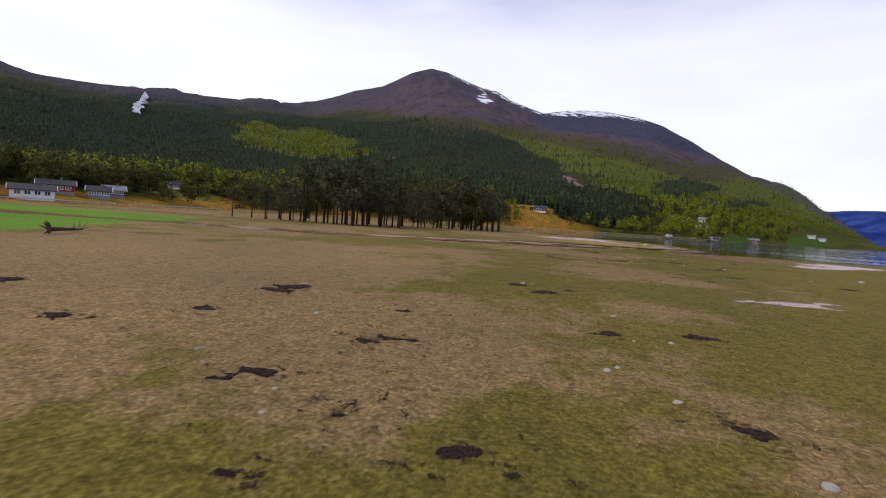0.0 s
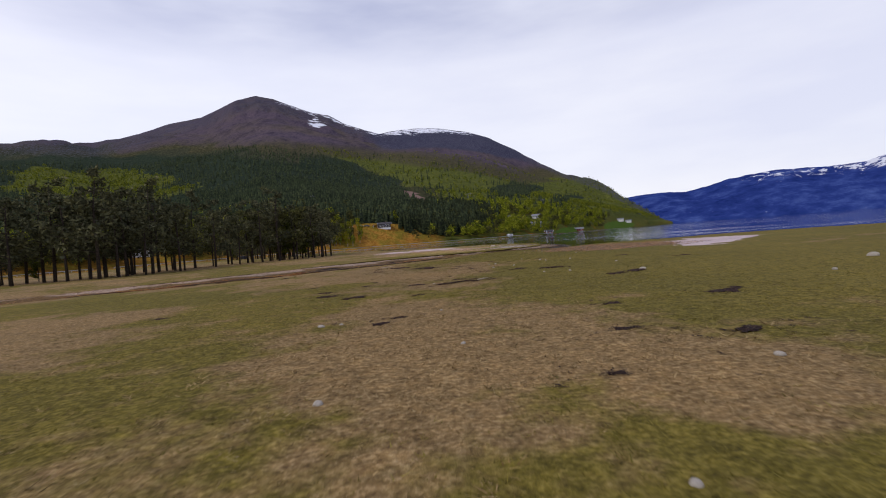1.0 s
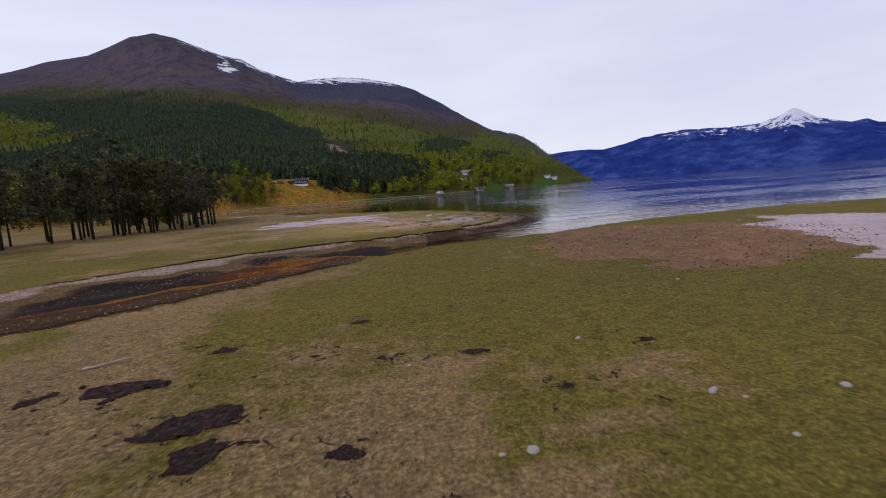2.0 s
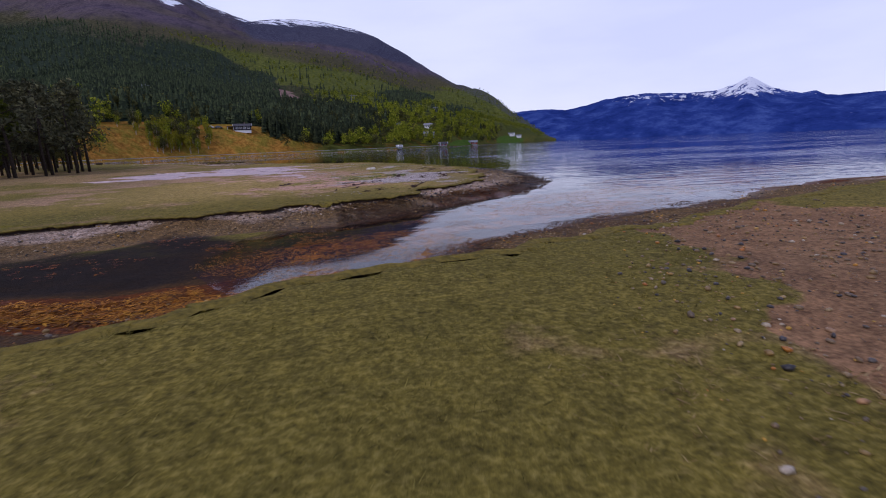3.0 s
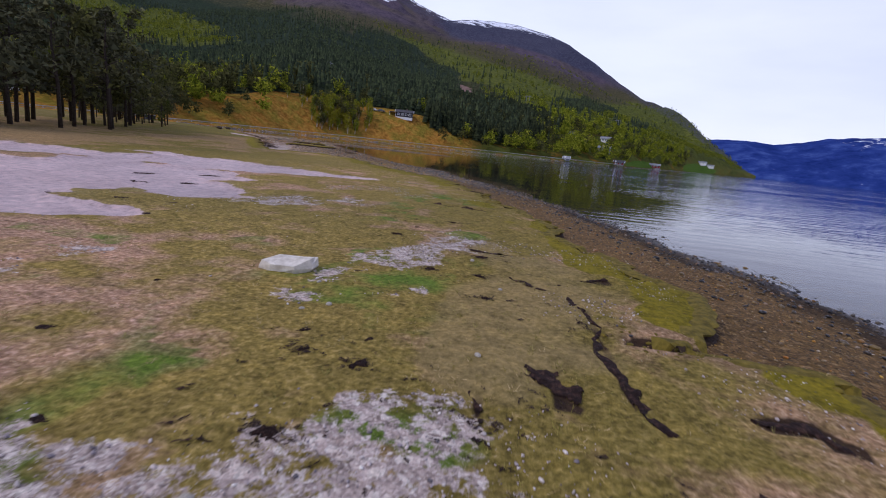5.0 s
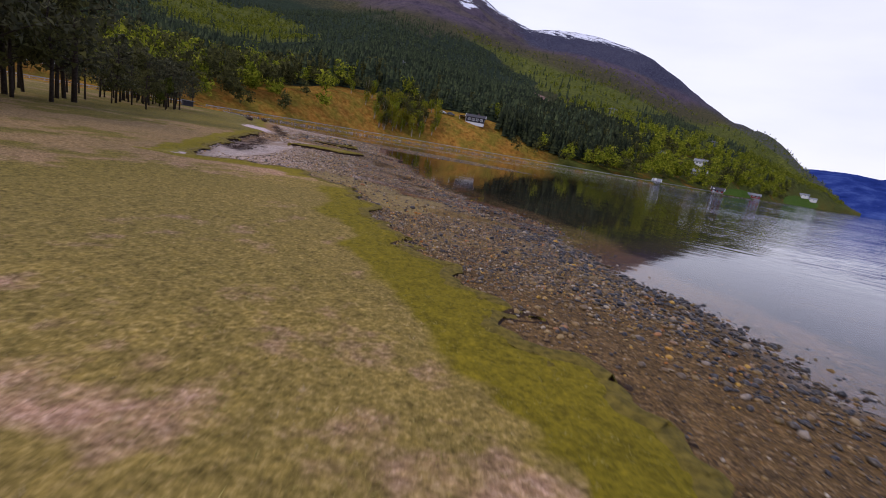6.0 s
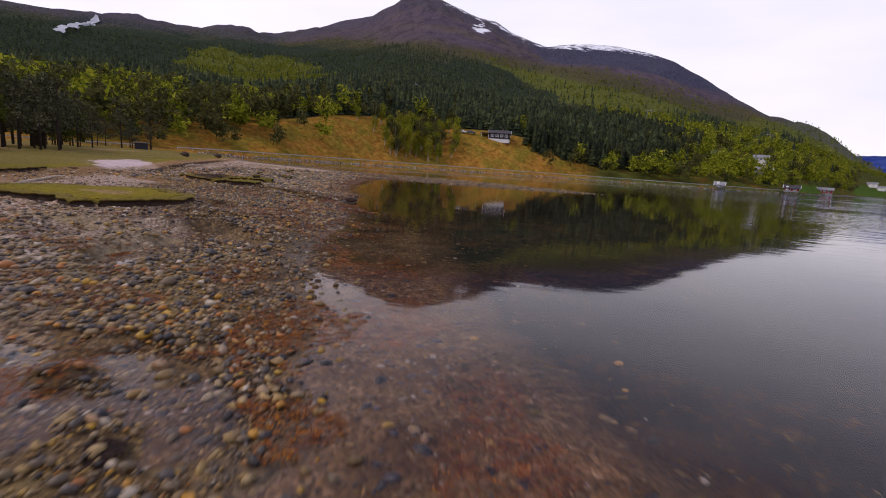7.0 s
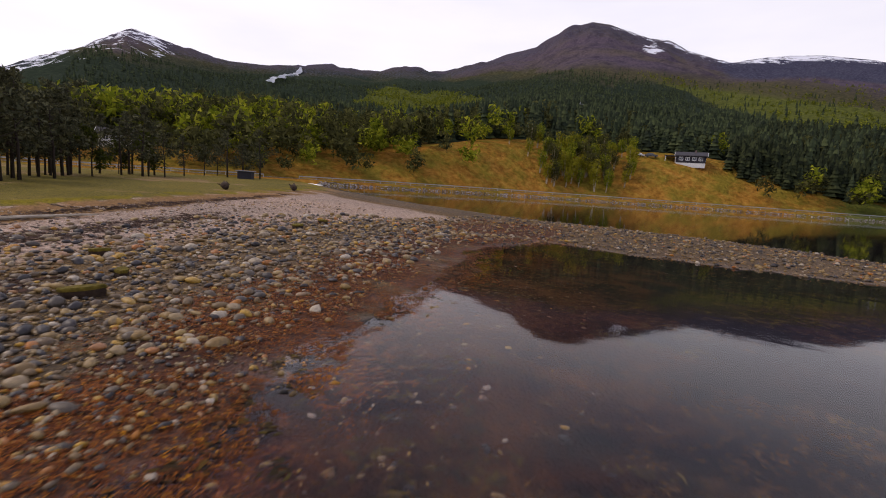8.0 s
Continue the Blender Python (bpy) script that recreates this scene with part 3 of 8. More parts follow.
    zone["dry"] = np.maximum(zone["dry"], np.maximum((0.62 * step(1.0 + 6.0 * step(160, 172, y), 4.0 + 6.5 * step(160, 172, y), shore) + 0.38 * step(5.0, 12.0, shore)) * step(140, 149, y), 0.72 * step(0.9, 1.8, shore) * step(79, 81, y) * (1 - 0.5 * step(88, 92, y)) * step(104, 96, y)))
    spit = step(79, 80.5, y) * step(97, 90, y) * (x > 6) * (turf < 0) * step(2.2, 1.2, shore)
    zone["wrack"] = np.maximum(zone["wrack"], 0.55 * spit * step(8, 12, x))
    zone["rust"] = np.maximum(zone["rust"], 0.7 * spit)
    zone["litter"] = np.exp(-((turf + 1.2) / 1.6) ** 2) * step(-12, -18, x) * step(150, 160, y)
    zone["algae"] = np.maximum(zone["algae"], 0.6 * tongue)
    tan = step(-0.4, 0.3, np.maximum(distance_to(TAN_FLAT, wx, wy), distance_to(TAN_TONGUE, wx, wy))) * 0.68
    zone["algae"] = np.maximum(zone["algae"], tan)
    gully = gullies(x, y) * (turf > 0.1)
    z = z - 0.05 * step(0.1, 0.6, gully)
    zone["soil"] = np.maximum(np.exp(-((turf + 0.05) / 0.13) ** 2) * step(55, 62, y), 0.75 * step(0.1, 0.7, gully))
    zone["bed"] = step(0.0, -0.5, shore) * (1 - 0.72 * step(128, 134, y) * step(-6, -1, shore) * step(178, 168, y)) * step(2, 8, x + 100 * (y > 90))
    zone["kelp"] = step(0.2, -0.6, shore) * step(-17, -11, shore) * step(143, 152, y) * step(206, 198, y) * (0.62 - 0.22 * step(172, 162, y) - 0.25 * step(-2.5, -8, shore)) * (0.55 + 0.9 * rough_noise(x, y + 30, 1.3, 3))
    zone["bed"] = np.maximum(zone["bed"], 0.58 * creek_dark)
    # lower beach: dark gaps between the cobbles put into the ground's colour
    zone["bed"] = np.maximum(zone["bed"], 0.46 * step(11, 6, shore) * step(131, 136, y) * (turf < -0.1) * (1 - zone["algae"]) * (shore > -0.2))
    zone["bed"] = np.maximum(zone["bed"], 0.56 * step(84, 89, y) * step(130, 122, y) * step(12, 16, x) * step(3.2, 0.9, shore) * (turf < -0.1))
    # where the bed takes on the painted deep-water blue, away from the shore
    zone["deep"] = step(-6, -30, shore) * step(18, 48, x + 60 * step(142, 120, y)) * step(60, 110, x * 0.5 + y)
    zone["moss"] = step(2.6, 0.3, turf) * (turf > -0.3) * step(70, 78, y) * step(0.50, 0.68, rough_noise(x, y, 2.6, 3) + 0.35 * step(122, 134, y))
    for cx, cy, rx, ry in MOSS_TONGUES:
        zone["moss"] = np.maximum(zone["moss"], 0.95 * step(1.25, 0.75, np.hypot((x - cx) / rx, (y - cy) / ry) + (rough_noise(x, y, 0.5, 3) - 0.5) * 0.8) * (turf > -0.1))
    meadow = rough_noise(x + 31, y, 13, 3)
    for cx, cy, rx, ry, amount in DRY_PATCHES:
        meadow = meadow + amount * np.exp(-((x - cx) / rx) ** 2 - ((y - cy) / ry) ** 2)
    zone["straw"] = np.clip(meadow * 1.7 - 0.43 + (rough_noise(x + 80, y, 3.2, 4) - 0.5) * 1.25 + (rough_noise(x + 15, y, 1.1, 3) - 0.5) * 0.8 * step(80, 90, y) - np.clip(x + 2, -8, 8) * 0.03 - 0.6 * step(-26, -38, x) * step(150, 175, y) - 0.5 * step(126, 132, y) * step(152, 146, y) * step(-8, -4, x) - 0.24 * step(28, 44, y) * step(78, 70, y) + 0.10 * step(80, 86, y) + 0.32 * step(88, 94, y) * step(112, 100, y) * step(3, 6, x) * (1 - 0.8 * step(8.5, 11, x)), 0, 1)
    zone["straw"] = np.where(y > 90, 0.5 + (zone["straw"] - 0.5) * (1 - 0.5 * step(94, 100, y) * step(146, 136, y) * step(-4, 2, x)), zone["straw"])
    zone["bleach"] = step(82, 90, y) * step(-10, 1, x) * (1 - 0.45 * step(97, 101, y)) * (1 - 0.45 * step(10.5, 14, x))
    zone["lush"] = step(-0.7, 0.3, distance_to(LUSH, x, y)) * 0.46
    zone["lush"] = np.maximum(zone["lush"], 0.5 * step(0.50, 0.62, rough_noise(x + 17, y + 5, 1.3, 4)) * step(97, 100, y) * step(124, 116, y) * step(8.5, 10.5, x) * step(14.4, 13.2, x))
    zone["lush"] = np.maximum(zone["lush"], 0.42 * step(0.53, 0.62, rough_noise(x + 57, y + 5, 0.9, 4)) * step(82, 85, y) * step(112, 106, y) * step(3, 6, x) * step(14.0, 12.5, x))
    zone["field"] = step(-1, 1, distance_to(GREEN_FIELD, x, y))
    zone["wet"] = step(-0.5, 0.0, shore) * np.maximum(np.maximum(step(1.2, 0.0, shore), zone["sand"]), 0.4 * step(9, 5, shore) * step(140, 145, y) * step(0, -0.5, turf)) * (1 - 0.8 * upper)
    return z, zone


def graded(lo, hi, mid, far):
    """Grid lines: the given fine ones, then ever wider steps out to lo and hi."""
    left, right, d, v = [], [], mid[1] - mid[0], mid[0]
    while v > lo:
        d *= 1.11
        v -= min(d, far)
        left.append(max(v, lo))
    d, v = mid[-1] - mid[-2], mid[-1]
    while v < hi:
        d *= 1.11
        v += min(d, far)
        right.append(min(v, hi))
    return np.array(left[::-1] + list(mid) + right)


def grid_mesh(name, X, Y, Z, attrs):
    ny, nx = X.shape
    v = np.stack([X.ravel(), Y.ravel(), Z.ravel()], 1)
    i = (np.arange(ny - 1)[:, None] * nx + np.arange(nx - 1)[None]).ravel()
    me = bpy.data.meshes.new(name)
    me.vertices.add(len(v))
    me.vertices.foreach_set("co", v.ravel())
    f = np.stack([i, i + 1, i + nx + 1, i + nx], 1).ravel()
    me.loops.add(len(f))
    me.loops.foreach_set("vertex_index", f)
    me.polygons.add(len(i))
    me.polygons.foreach_set("loop_start", np.arange(0, len(f), 4))
    me.polygons.foreach_set("use_smooth", np.ones(len(i), bool))
    me.update(calc_edges=True)
    for k, a in attrs.items():
        me.attributes.new(k, "FLOAT", "POINT").data.foreach_set("value", np.asarray(a, np.float32).ravel())
    return me


GX = graded(-4200, 4600, np.concatenate([np.arange(-24, -6, 0.4), np.arange(-6, 22, 0.18), np.arange(22, 30, 0.36)]), 400)
GY = graded(-900, 4700, np.concatenate([np.arange(2, 76, 0.4), np.arange(76, 116, 0.18), np.arange(116, 222, 0.36)]), 400)
gx, gy = np.meshgrid(GX, GY)
gz, gzone = ground_at(gx, gy)
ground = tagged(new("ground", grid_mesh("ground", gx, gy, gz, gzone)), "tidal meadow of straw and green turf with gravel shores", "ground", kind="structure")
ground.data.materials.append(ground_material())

water_me = grid_mesh("water", *np.meshgrid(np.array([-4200, -300, 0, 300, 4600.0]), np.array([-900.0, 60, 300, 4700])), np.zeros((4, 5)), {})
water = tagged(new("water", water_me), "calm blue fjord water and tidal creek", "water", kind="structure")
water.data.materials.append(water_material())
water.visible_shadow = False

# ---- the mountains round the fjord, by bearing and distance from the middle of the flats ----
MX, MY = 0.0, 110.0
FOOT = [(-152, 192), (-125, 132), (-95, 118), (-66, 128), (-40, 150), (-33, 168), (-27, 184), (-22, 199), (-17, 211), (-11, 222), (-3.4, 236), (4, 254), (10.3, 268), (15.5, 304), (18, 380), (20, 470), (22.3, 600), (25.3, 930), (26.6, 1300), (27.4, 1460)]
SKY = [(-152, 5), (-110, 6), (-95, 7), (-78, 7.0), (-76, 6.8), (-73, 8.6), (-70.5, 10.5), (-67.4, 12.1), (-64, 11.2), (-59.2, 10.7), (-52.6, 10.8), (-46.5, 11.3), (-40, 11.8), (-36.3, 11.8), (-32, 13.2), (-29.5, 14.2), (-26.2, 15.1), (-22.8, 16.9), (-20.5, 17.5), (-18.6, 17.3),
       (-14.5, 15.9), (-12.6, 15.5), (-10.7, 14.5), (-6.7, 13.2), (-5.4, 13.4), (-2, 13.6), (0.6, 13.4), (4, 12.7), (6.5, 11.9), (9.6, 10.2), (12.5, 8.4), (15.4, 6.9), (18.6, 5.4), (20.2, 4.5), (22.5, 2.8), (24.2, 1.8), (25.6, 0.9), (26.8, 0.4), (27.4, 0.15)]
REACH = [(-152, 3000), (-60, 4300), (4, 4300), (9.6, 3600), (15.4, 2700), (20, 2100), (24, 1750), (27.4, 1500)]


def table(pairs, v):
    return np.interp(v, [p[0] for p in pairs], [p[1] for p in pairs])


def hill_at(az, r):
    """Height of the mountainside at bearings (degrees) and distances from the middle of the flats."""
    az, r = np.asarray(az, float), np.asarray(r, float)
    foot, sky, reach = table(FOOT, az), table(SKY, az), table(REACH, az)
    s = r - foot
    shore_side = step(-36, -30, az)
    base = 0.55 * (1 - shore_side) - 0.5 * shore_side
    road = 0.95 * (1 - shore_side) + 1.05 * shore_side
    z = base + (road - base) * step(0, 3.2, s)
    # bench of the road, then the slope up to the skyline by angle of elevation
    knoll = np.maximum(np.exp(-((az + 9) / 9) ** 2), 0.95 * np.exp(-((az + 22) / 10) ** 2))
    k = np.clip(sky / 15.0, 0.05, 1.2)
    low = 1 - 0.25 * step(-22, -34, az) - 0.2 * step(-44, -58, az)
    e = [13.0, 34.0, 90.0, 200.0, 520.0, 1200.0, 2300.0]
    h = [road, 3.2 + 13.0 * knoll + 3.0 * k * (1 - knoll), (9 + 17 * k) * low, (26 + 24 * k) * low, (34 + 62 * k) * low, 250 * k, 600 * k]
    top = reach * np.tan(np.radians(sky))
    zs = np.full(z.shape, 0.0)
    span = reach - foot
    e = [np.full(z.shape, v) for v in e] + [span]
    e = [np.minimum(v, span * (0.15 + 0.12 * i)) if i > 1 else v for i, v in enumerate(e[:-1])] + [span]
    h = [np.minimum(v, top * (0.16 + 0.13 * i) + 3) if i > 1 else v for i, v in enumerate(h)] + [top]
    for a, b, p, q in zip(e[:-1], e[1:], h[:-1], h[1:]):
        m = (s >= a) & (s <= b)
        zs = np.where(m, p + (q - p) * (s - a) / np.maximum(b - a, 1e-3), zs)
    zs = np.where(s > span, top - (s - span) * 0.3, zs)
    x, y = r * np.sin(np.radians(az)), r * np.cos(np.radians(az))
    fold = (rough_noise(x, y, 420, 5) - 0.5) * np.clip(s, 0, 2600) * 0.075 * np.clip((span - s) / (span * 0.25), 0.12, 1)
    zs = zs + fold * step(40, 200, s) + (rough_noise(x, y, 26, 3) - 0.5) * np.clip(s - 14, 0, 40) * 0.06
    return np.where(s > 13, zs, z)


def mountain_material():
    m, n, l, b = mat("mountainside")
    a = tex(n, l, 0.02, 6, 0.65)
    f = tex(n, l, 0.12, 6, 0.7)
    fine = tex(n, l, 0.6, 4, 0.7)
    drift = tex(n, l, 0.011, 7, 0.72, squash=(1.0, 1.0, 2.5))
    grass = blend(n, l, ramp(n, l, f.outputs["Fac"], [(0.42, (0, 0, 0)), (0.6, (1, 1, 1))]), ramp(n, l, fine.outputs["Fac"], [(0.3, (0.20, 0.085, 0.016)), (0.5, (0.38, 0.18, 0.032)), (0.7, (0.52, 0.28, 0.06))]), ramp(n, l, fine.outputs["Fac"], [(0.3, (0.15, 0.11, 0.014)), (0.7, (0.34, 0.25, 0.04))]))
    spruce = ramp(n, l, f.outputs["Fac"], [(0.3, (0.014, 0.022, 0.016)), (0.55, (0.030, 0.044, 0.026)), (0.75, (0.055, 0.070, 0.036))])
    birch = ramp(n, l, f.outputs["Fac"], [(0.3, (0.036, 0.047, 0.013)), (0.5, (0.090, 0.104, 0.022)), (0.7, (0.175, 0.178, 0.038))])
    # moor and rock: own purple and grey, plus some haze blue in the colour
    moor = ramp(n, l, f.outputs["Fac"], [(0.3, (0.045, 0.036, 0.055)), (0.5, (0.092, 0.070, 0.092)), (0.72, (0.155, 0.122, 0.14))])
    rock = ramp(n, l, f.outputs["Fac"], [(0.3, (0.022, 0.024, 0.045)), (0.5, (0.055, 0.055, 0.085)), (0.7, (0.12, 0.12, 0.16))])
    snow = ramp(n, l, a.outputs["Fac"], [(0.3, (0.75, 0.78, 0.84)), (0.7, (0.88, 0.90, 0.95))])
    scree = ramp(n, l, fine.outputs["Fac"], [(0.3, (0.14, 0.085, 0.07)), (0.7, (0.30, 0.20, 0.17))])
    field = ramp(n, l, fine.outputs["Fac"], [(0.3, (0.06, 0.12, 0.015)), (0.7, (0.12, 0.19, 0.03))])
    upland = ramp(n, l, f.outputs["Fac"], [(0.3, (0.022, 0.024, 0.013)), (0.5, (0.05, 0.052, 0.024)), (0.7, (0.10, 0.09, 0.042))])
    c = blend(n, l, attr(n, "upland"), grass, upland)
    c = blend(n, l, sharpen(n, l, attr(n, "birch"), f.outputs["Fac"], 0.42, 0.6, 0.8), c, birch)
    c = blend(n, l, sharpen(n, l, attr(n, "spruce"), f.outputs["Fac"], 0.42, 0.58, 0.7), c, spruce)
    wide = tex(n, l, 0.0035, 5, 0.6)
    moor = blend(n, l, ramp(n, l, wide.outputs["Fac"], [(0.4, (0, 0, 0)), (0.66, (0.55, 0.55, 0.55))]), moor, ramp(n, l, f.outputs["Fac"], [(0.3, (0.055, 0.048, 0.03)), (0.7, (0.16, 0.13, 0.075))]))
    gully = tex(n, l, 0.010, 6, 0.7, squash=(2.2, 0.8, 0.4))
    moor = blend(n, l, 0.8, moor, ramp(n, l, gully.outputs["Fac"], [(0.36, (0.55, 0.56, 0.66)), (0.52, (1.0, 1.0, 1.0)), (0.68, (1.3, 1.25, 1.2))]), "MULTIPLY")
    heath = ramp(n, l, f.outputs["Fac"], [(0.3, (0.026, 0.025, 0.017)), (0.48, (0.066, 0.060, 0.032)), (0.7, (0.13, 0.112, 0.058))])
    c = blend(n, l, sharpen(n, l, attr(n, "moor"), f.outputs["Fac"], 0.40, 0.62, 0.6), c, moor)
    c = blend(n, l, sharpen(n, l, attr(n, "heath"), f.outputs["Fac"], 0.35, 0.75, 0.7), c, heath)
    c = blend(n, l, sharpen(n, l, attr(n, "rock"), f.outputs["Fac"], 0.42, 0.6, 0.8), c, rock)
    c = blend(n, l, sharpen(n, l, attr(n, "scree"), f.outputs["Fac"], 0.45, 0.55, 0.4), c, scree)
    c = blend(n, l, sharpen(n, l, attr(n, "field"), f.outputs["Fac"], 0.45, 0.55, 0.1), c, field)
    c = blend(n, l, sharpen(n, l, attr(n, "snow"), drift.outputs["Fac"], 0.5, 0.53, 1.6), c, snow)
    l.new(c, b.inputs["Base Color"])
    b.inputs["Roughness"].default_value = 1.0
    b.inputs["Specular IOR Level"].default_value = 0.02
    bump(n, l, b, f.outputs["Fac"], 0.9, 6.0)
    return m


def hill_zones(az, r, z):
    """What grows on the mountainside: by bearing, angle of elevation and distance from the foot."""
    foot, sky = table(FOOT, az), table(SKY, az)
    s = r - foot
    el = np.degrees(np.arctan2(z, r))
    frac = el / np.maximum(sky, 0.3)
    x, y = r * np.sin(np.radians(az)), r * np.cos(np.radians(az))
    big, mid = rough_noise(x, y, 300, 4), rough_noise(x + 900, y, 90, 4)
    # top of the dark forest and top of the green slope, as angles of elevation
    line = np.interp(az, [-90, -60, -52, -46, -38, -29, -24, -18.5, -14, -10, -6.5, -4], [8.4, 10.0, 10.5, 10.9, 11.5, 12.2, 12.5, 12.0, 11.2, 9.9, 8.3, 7.2]) + (big - 0.5) * 1.8 + (mid - 0.5) * 1.3
    green = np.interp(az, [-20, -14, -4.5, 2.3, 7.4, 12, 17.6, 22, 27], [12.2, 11.9, 10.6, 9.4, 8.0, 6.8, 5.4, 3.6, 2.2]) + (big - 0.5) * 1.6
    top_line = np.maximum(line, np.where(az > -17, green, -9))
    over = el - top_line
    zone = {}
    zone["upland"] = step(90, 150, s)
    zone["moor"] = step(-0.5, 1.1, over)
    zone["heath"] = step(-1.6, -0.2, over) * step(2.4, 0.2, over) * (0.55 + 0.2 * step(-23, -15, az))
    patch = np.exp(-(((az + 37) / 9.0) ** 2 + ((el - 8.1) / 1.9) ** 2)) + (mid - 0.5) * 0.9
    patch = step(0.42, 0.60, patch)
    knoll = np.exp(-(((az + 18) / 14.5) ** 2 + ((s - 24) / 34.0) ** 2)) + (mid - 0.5) * 0.3
    knoll = step(0.35, 0.55, knoll)
    low = step(150, 60, s)
    slope_green = step(line - 0.3, line + 0.3, el) * step(-19, -13, az)
    zone["birch"] = np.clip(0.22 + 1.2 * (mid - 0.5) + 0.3 * low, 0, 1) * step(14, 40, s)
    zone["birch"] = np.maximum(np.maximum(zone["birch"], patch), 0.62 * step(-4, 2, az) + 0.8 * slope_green * (0.5 + mid)) * (1 - knoll)
    wood = np.exp(-(((az + 0.5) / 7.0) ** 2 + ((s - 72) / 55.0) ** 2)) + (mid - 0.5) * 0.3
    slope_wood = np.exp(-(((az - 10) / 4.0) ** 2 + ((el - 5.9 + 0.15 * (az - 10)) / 0.75) ** 2)) + 0.8 * np.exp(-(((az - 16) / 3.0) ** 2 + ((el - 4.0) / 0.5) ** 2)) + (mid - 0.5) * 0.5
    dark = step(0.4, -0.3, el - line) * step(-1, -7, az) * step(2.6, 4.6, el) + (big - 0.5) * 0.5 * step(4, -2, az)
    zone["spruce"] = np.clip(np.maximum(np.maximum(dark, step(0.35, 0.5, wood)), step(0.5, 0.7, slope_wood)), 0, 1) * (1 - patch) * (1 - knoll) * step(18, 40, s)
    zone["spruce"] = zone["spruce"] * (1 - zone["moor"]) * (1 - 0.8 * slope_green * (slope_wood < 0.5))
    zone["rock"] = step(0.80, 0.97, frac) * 0.5 + 0.62 * step(-9, -3, az) * step(0.78, 0.90, frac) * step(12, 6, az)
    crest = step(0.955, 0.995, frac) * step(-20.5, -18, az) * step(8, 4, az)
    flank = np.exp(-(((az + 14) / 1.6) ** 2 + ((frac - 0.93) / 0.035) ** 2)) + np.exp(-(((az + 1.5) / 5.0) ** 2 + ((frac - 0.965) / 0.025) ** 2)) * 0.6
    zone["snow"] = np.clip(0.47 * crest + 0.66 * flank, 0, 0.8) + step(-60, -66, az) * (0.36 * step(0.5, 0.85, frac) + 0.16 * step(0.85, 1.0, frac))
    zone["scree"] = np.exp(-(((az + 3.2) / 2.9) ** 2 + ((el - 6.5 + 0.27 * (az + 3.2)) / 0.36) ** 2))
    zone["field"] = step(0.4, 0.6, np.exp(-(((az - 18.3) / 1.7) ** 2 + ((s - 22) / 24.0) ** 2))) + step(0.4, 0.6, np.exp(-(((az - 23) / 1.6) ** 2 + ((s - 40) / 60.0) ** 2)))
    meadow = np.exp(-(((az + 57) / 3.0) ** 2 + ((el - 3.2) / 0.45) ** 2)) + np.exp(-(((az + 48) / 1.6) ** 2 + ((el - 3.6) / 0.5) ** 2))
    zone["spruce"] = zone["spruce"] * (1 - step(0.4, 0.6, meadow))
    return zone


def reaches():
    s = list(np.arange(0, 14.1, 1.0)) + [16, 20, 25, 30, 36, 43, 51, 60, 70, 82, 95, 110, 128, 148, 170, 195]
    while s[-1] < 4200:
        s.append(s[-1] + min(60, s[-1] * 0.055 + 4))
    return np.array(s)


maz = np.arange(-152, 27.41, 0.2)
frac_s = reaches()
AZ, S = np.meshgrid(maz, frac_s)
span = table(REACH, AZ) - table(FOOT, AZ)
S = np.where(frac_s[:, None] > 195, 195 + (S - 195) * np.maximum(span - 195, 60) / (frac_s[-1] - 195) * 1.03, np.minimum(S, span * S / 195 * 0.9 + S * 0.1))
R = table(FOOT, AZ) + S
HZ = hill_at(AZ, R)
hx, hy = MX + R * np.sin(np.radians(AZ)), MY + R * np.cos(np.radians(AZ))
hill = tagged(new("mountainside", grid_mesh("mountainside", hx, hy, HZ, hill_zones(AZ, R, HZ))), "wooded mountainside with moor and snow at its ridge", "mountain", kind="structure")
hill.data.materials.append(mountain_material())

# far range across the fjord, its distance haze painted as blue base colour
FAR = [(20, 3.2), (22.2, 3.3), (25.4, 3.5), (27.8, 3.3), (30, 3.7), (32, 4.2), (36, 4.5), (40.2, 4.25), (42.6, 4.25), (44.2, 4.75), (45.4, 5.35), (46.1, 4.95), (47.3, 4.2), (48.6, 3.75), (49.6, 3.45), (50.7, 3.6), (51.5, 3.2), (52.4, 3.05), (56, 3.1), (62, 3.6), (75, 5.5), (95, 5), (125, 5.2)]


def far_material():
    m, n, l, b = mat("hazy_far_range")
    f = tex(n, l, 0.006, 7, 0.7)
    # these stops hold the haze's blue over dark forest and rock
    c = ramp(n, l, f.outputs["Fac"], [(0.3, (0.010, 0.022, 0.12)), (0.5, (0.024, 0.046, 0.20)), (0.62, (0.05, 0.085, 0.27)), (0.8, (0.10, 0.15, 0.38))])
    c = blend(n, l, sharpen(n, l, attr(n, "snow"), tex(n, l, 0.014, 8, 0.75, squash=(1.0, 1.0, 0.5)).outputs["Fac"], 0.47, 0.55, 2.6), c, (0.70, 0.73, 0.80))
    l.new(c, b.inputs["Base Color"])
    b.inputs["Roughness"].default_value = 1.0
    b.inputs["Specular IOR Level"].default_value = 0.0
    bump(n, l, b, f.outputs["Fac"], 0.6, 60.0)
    return m


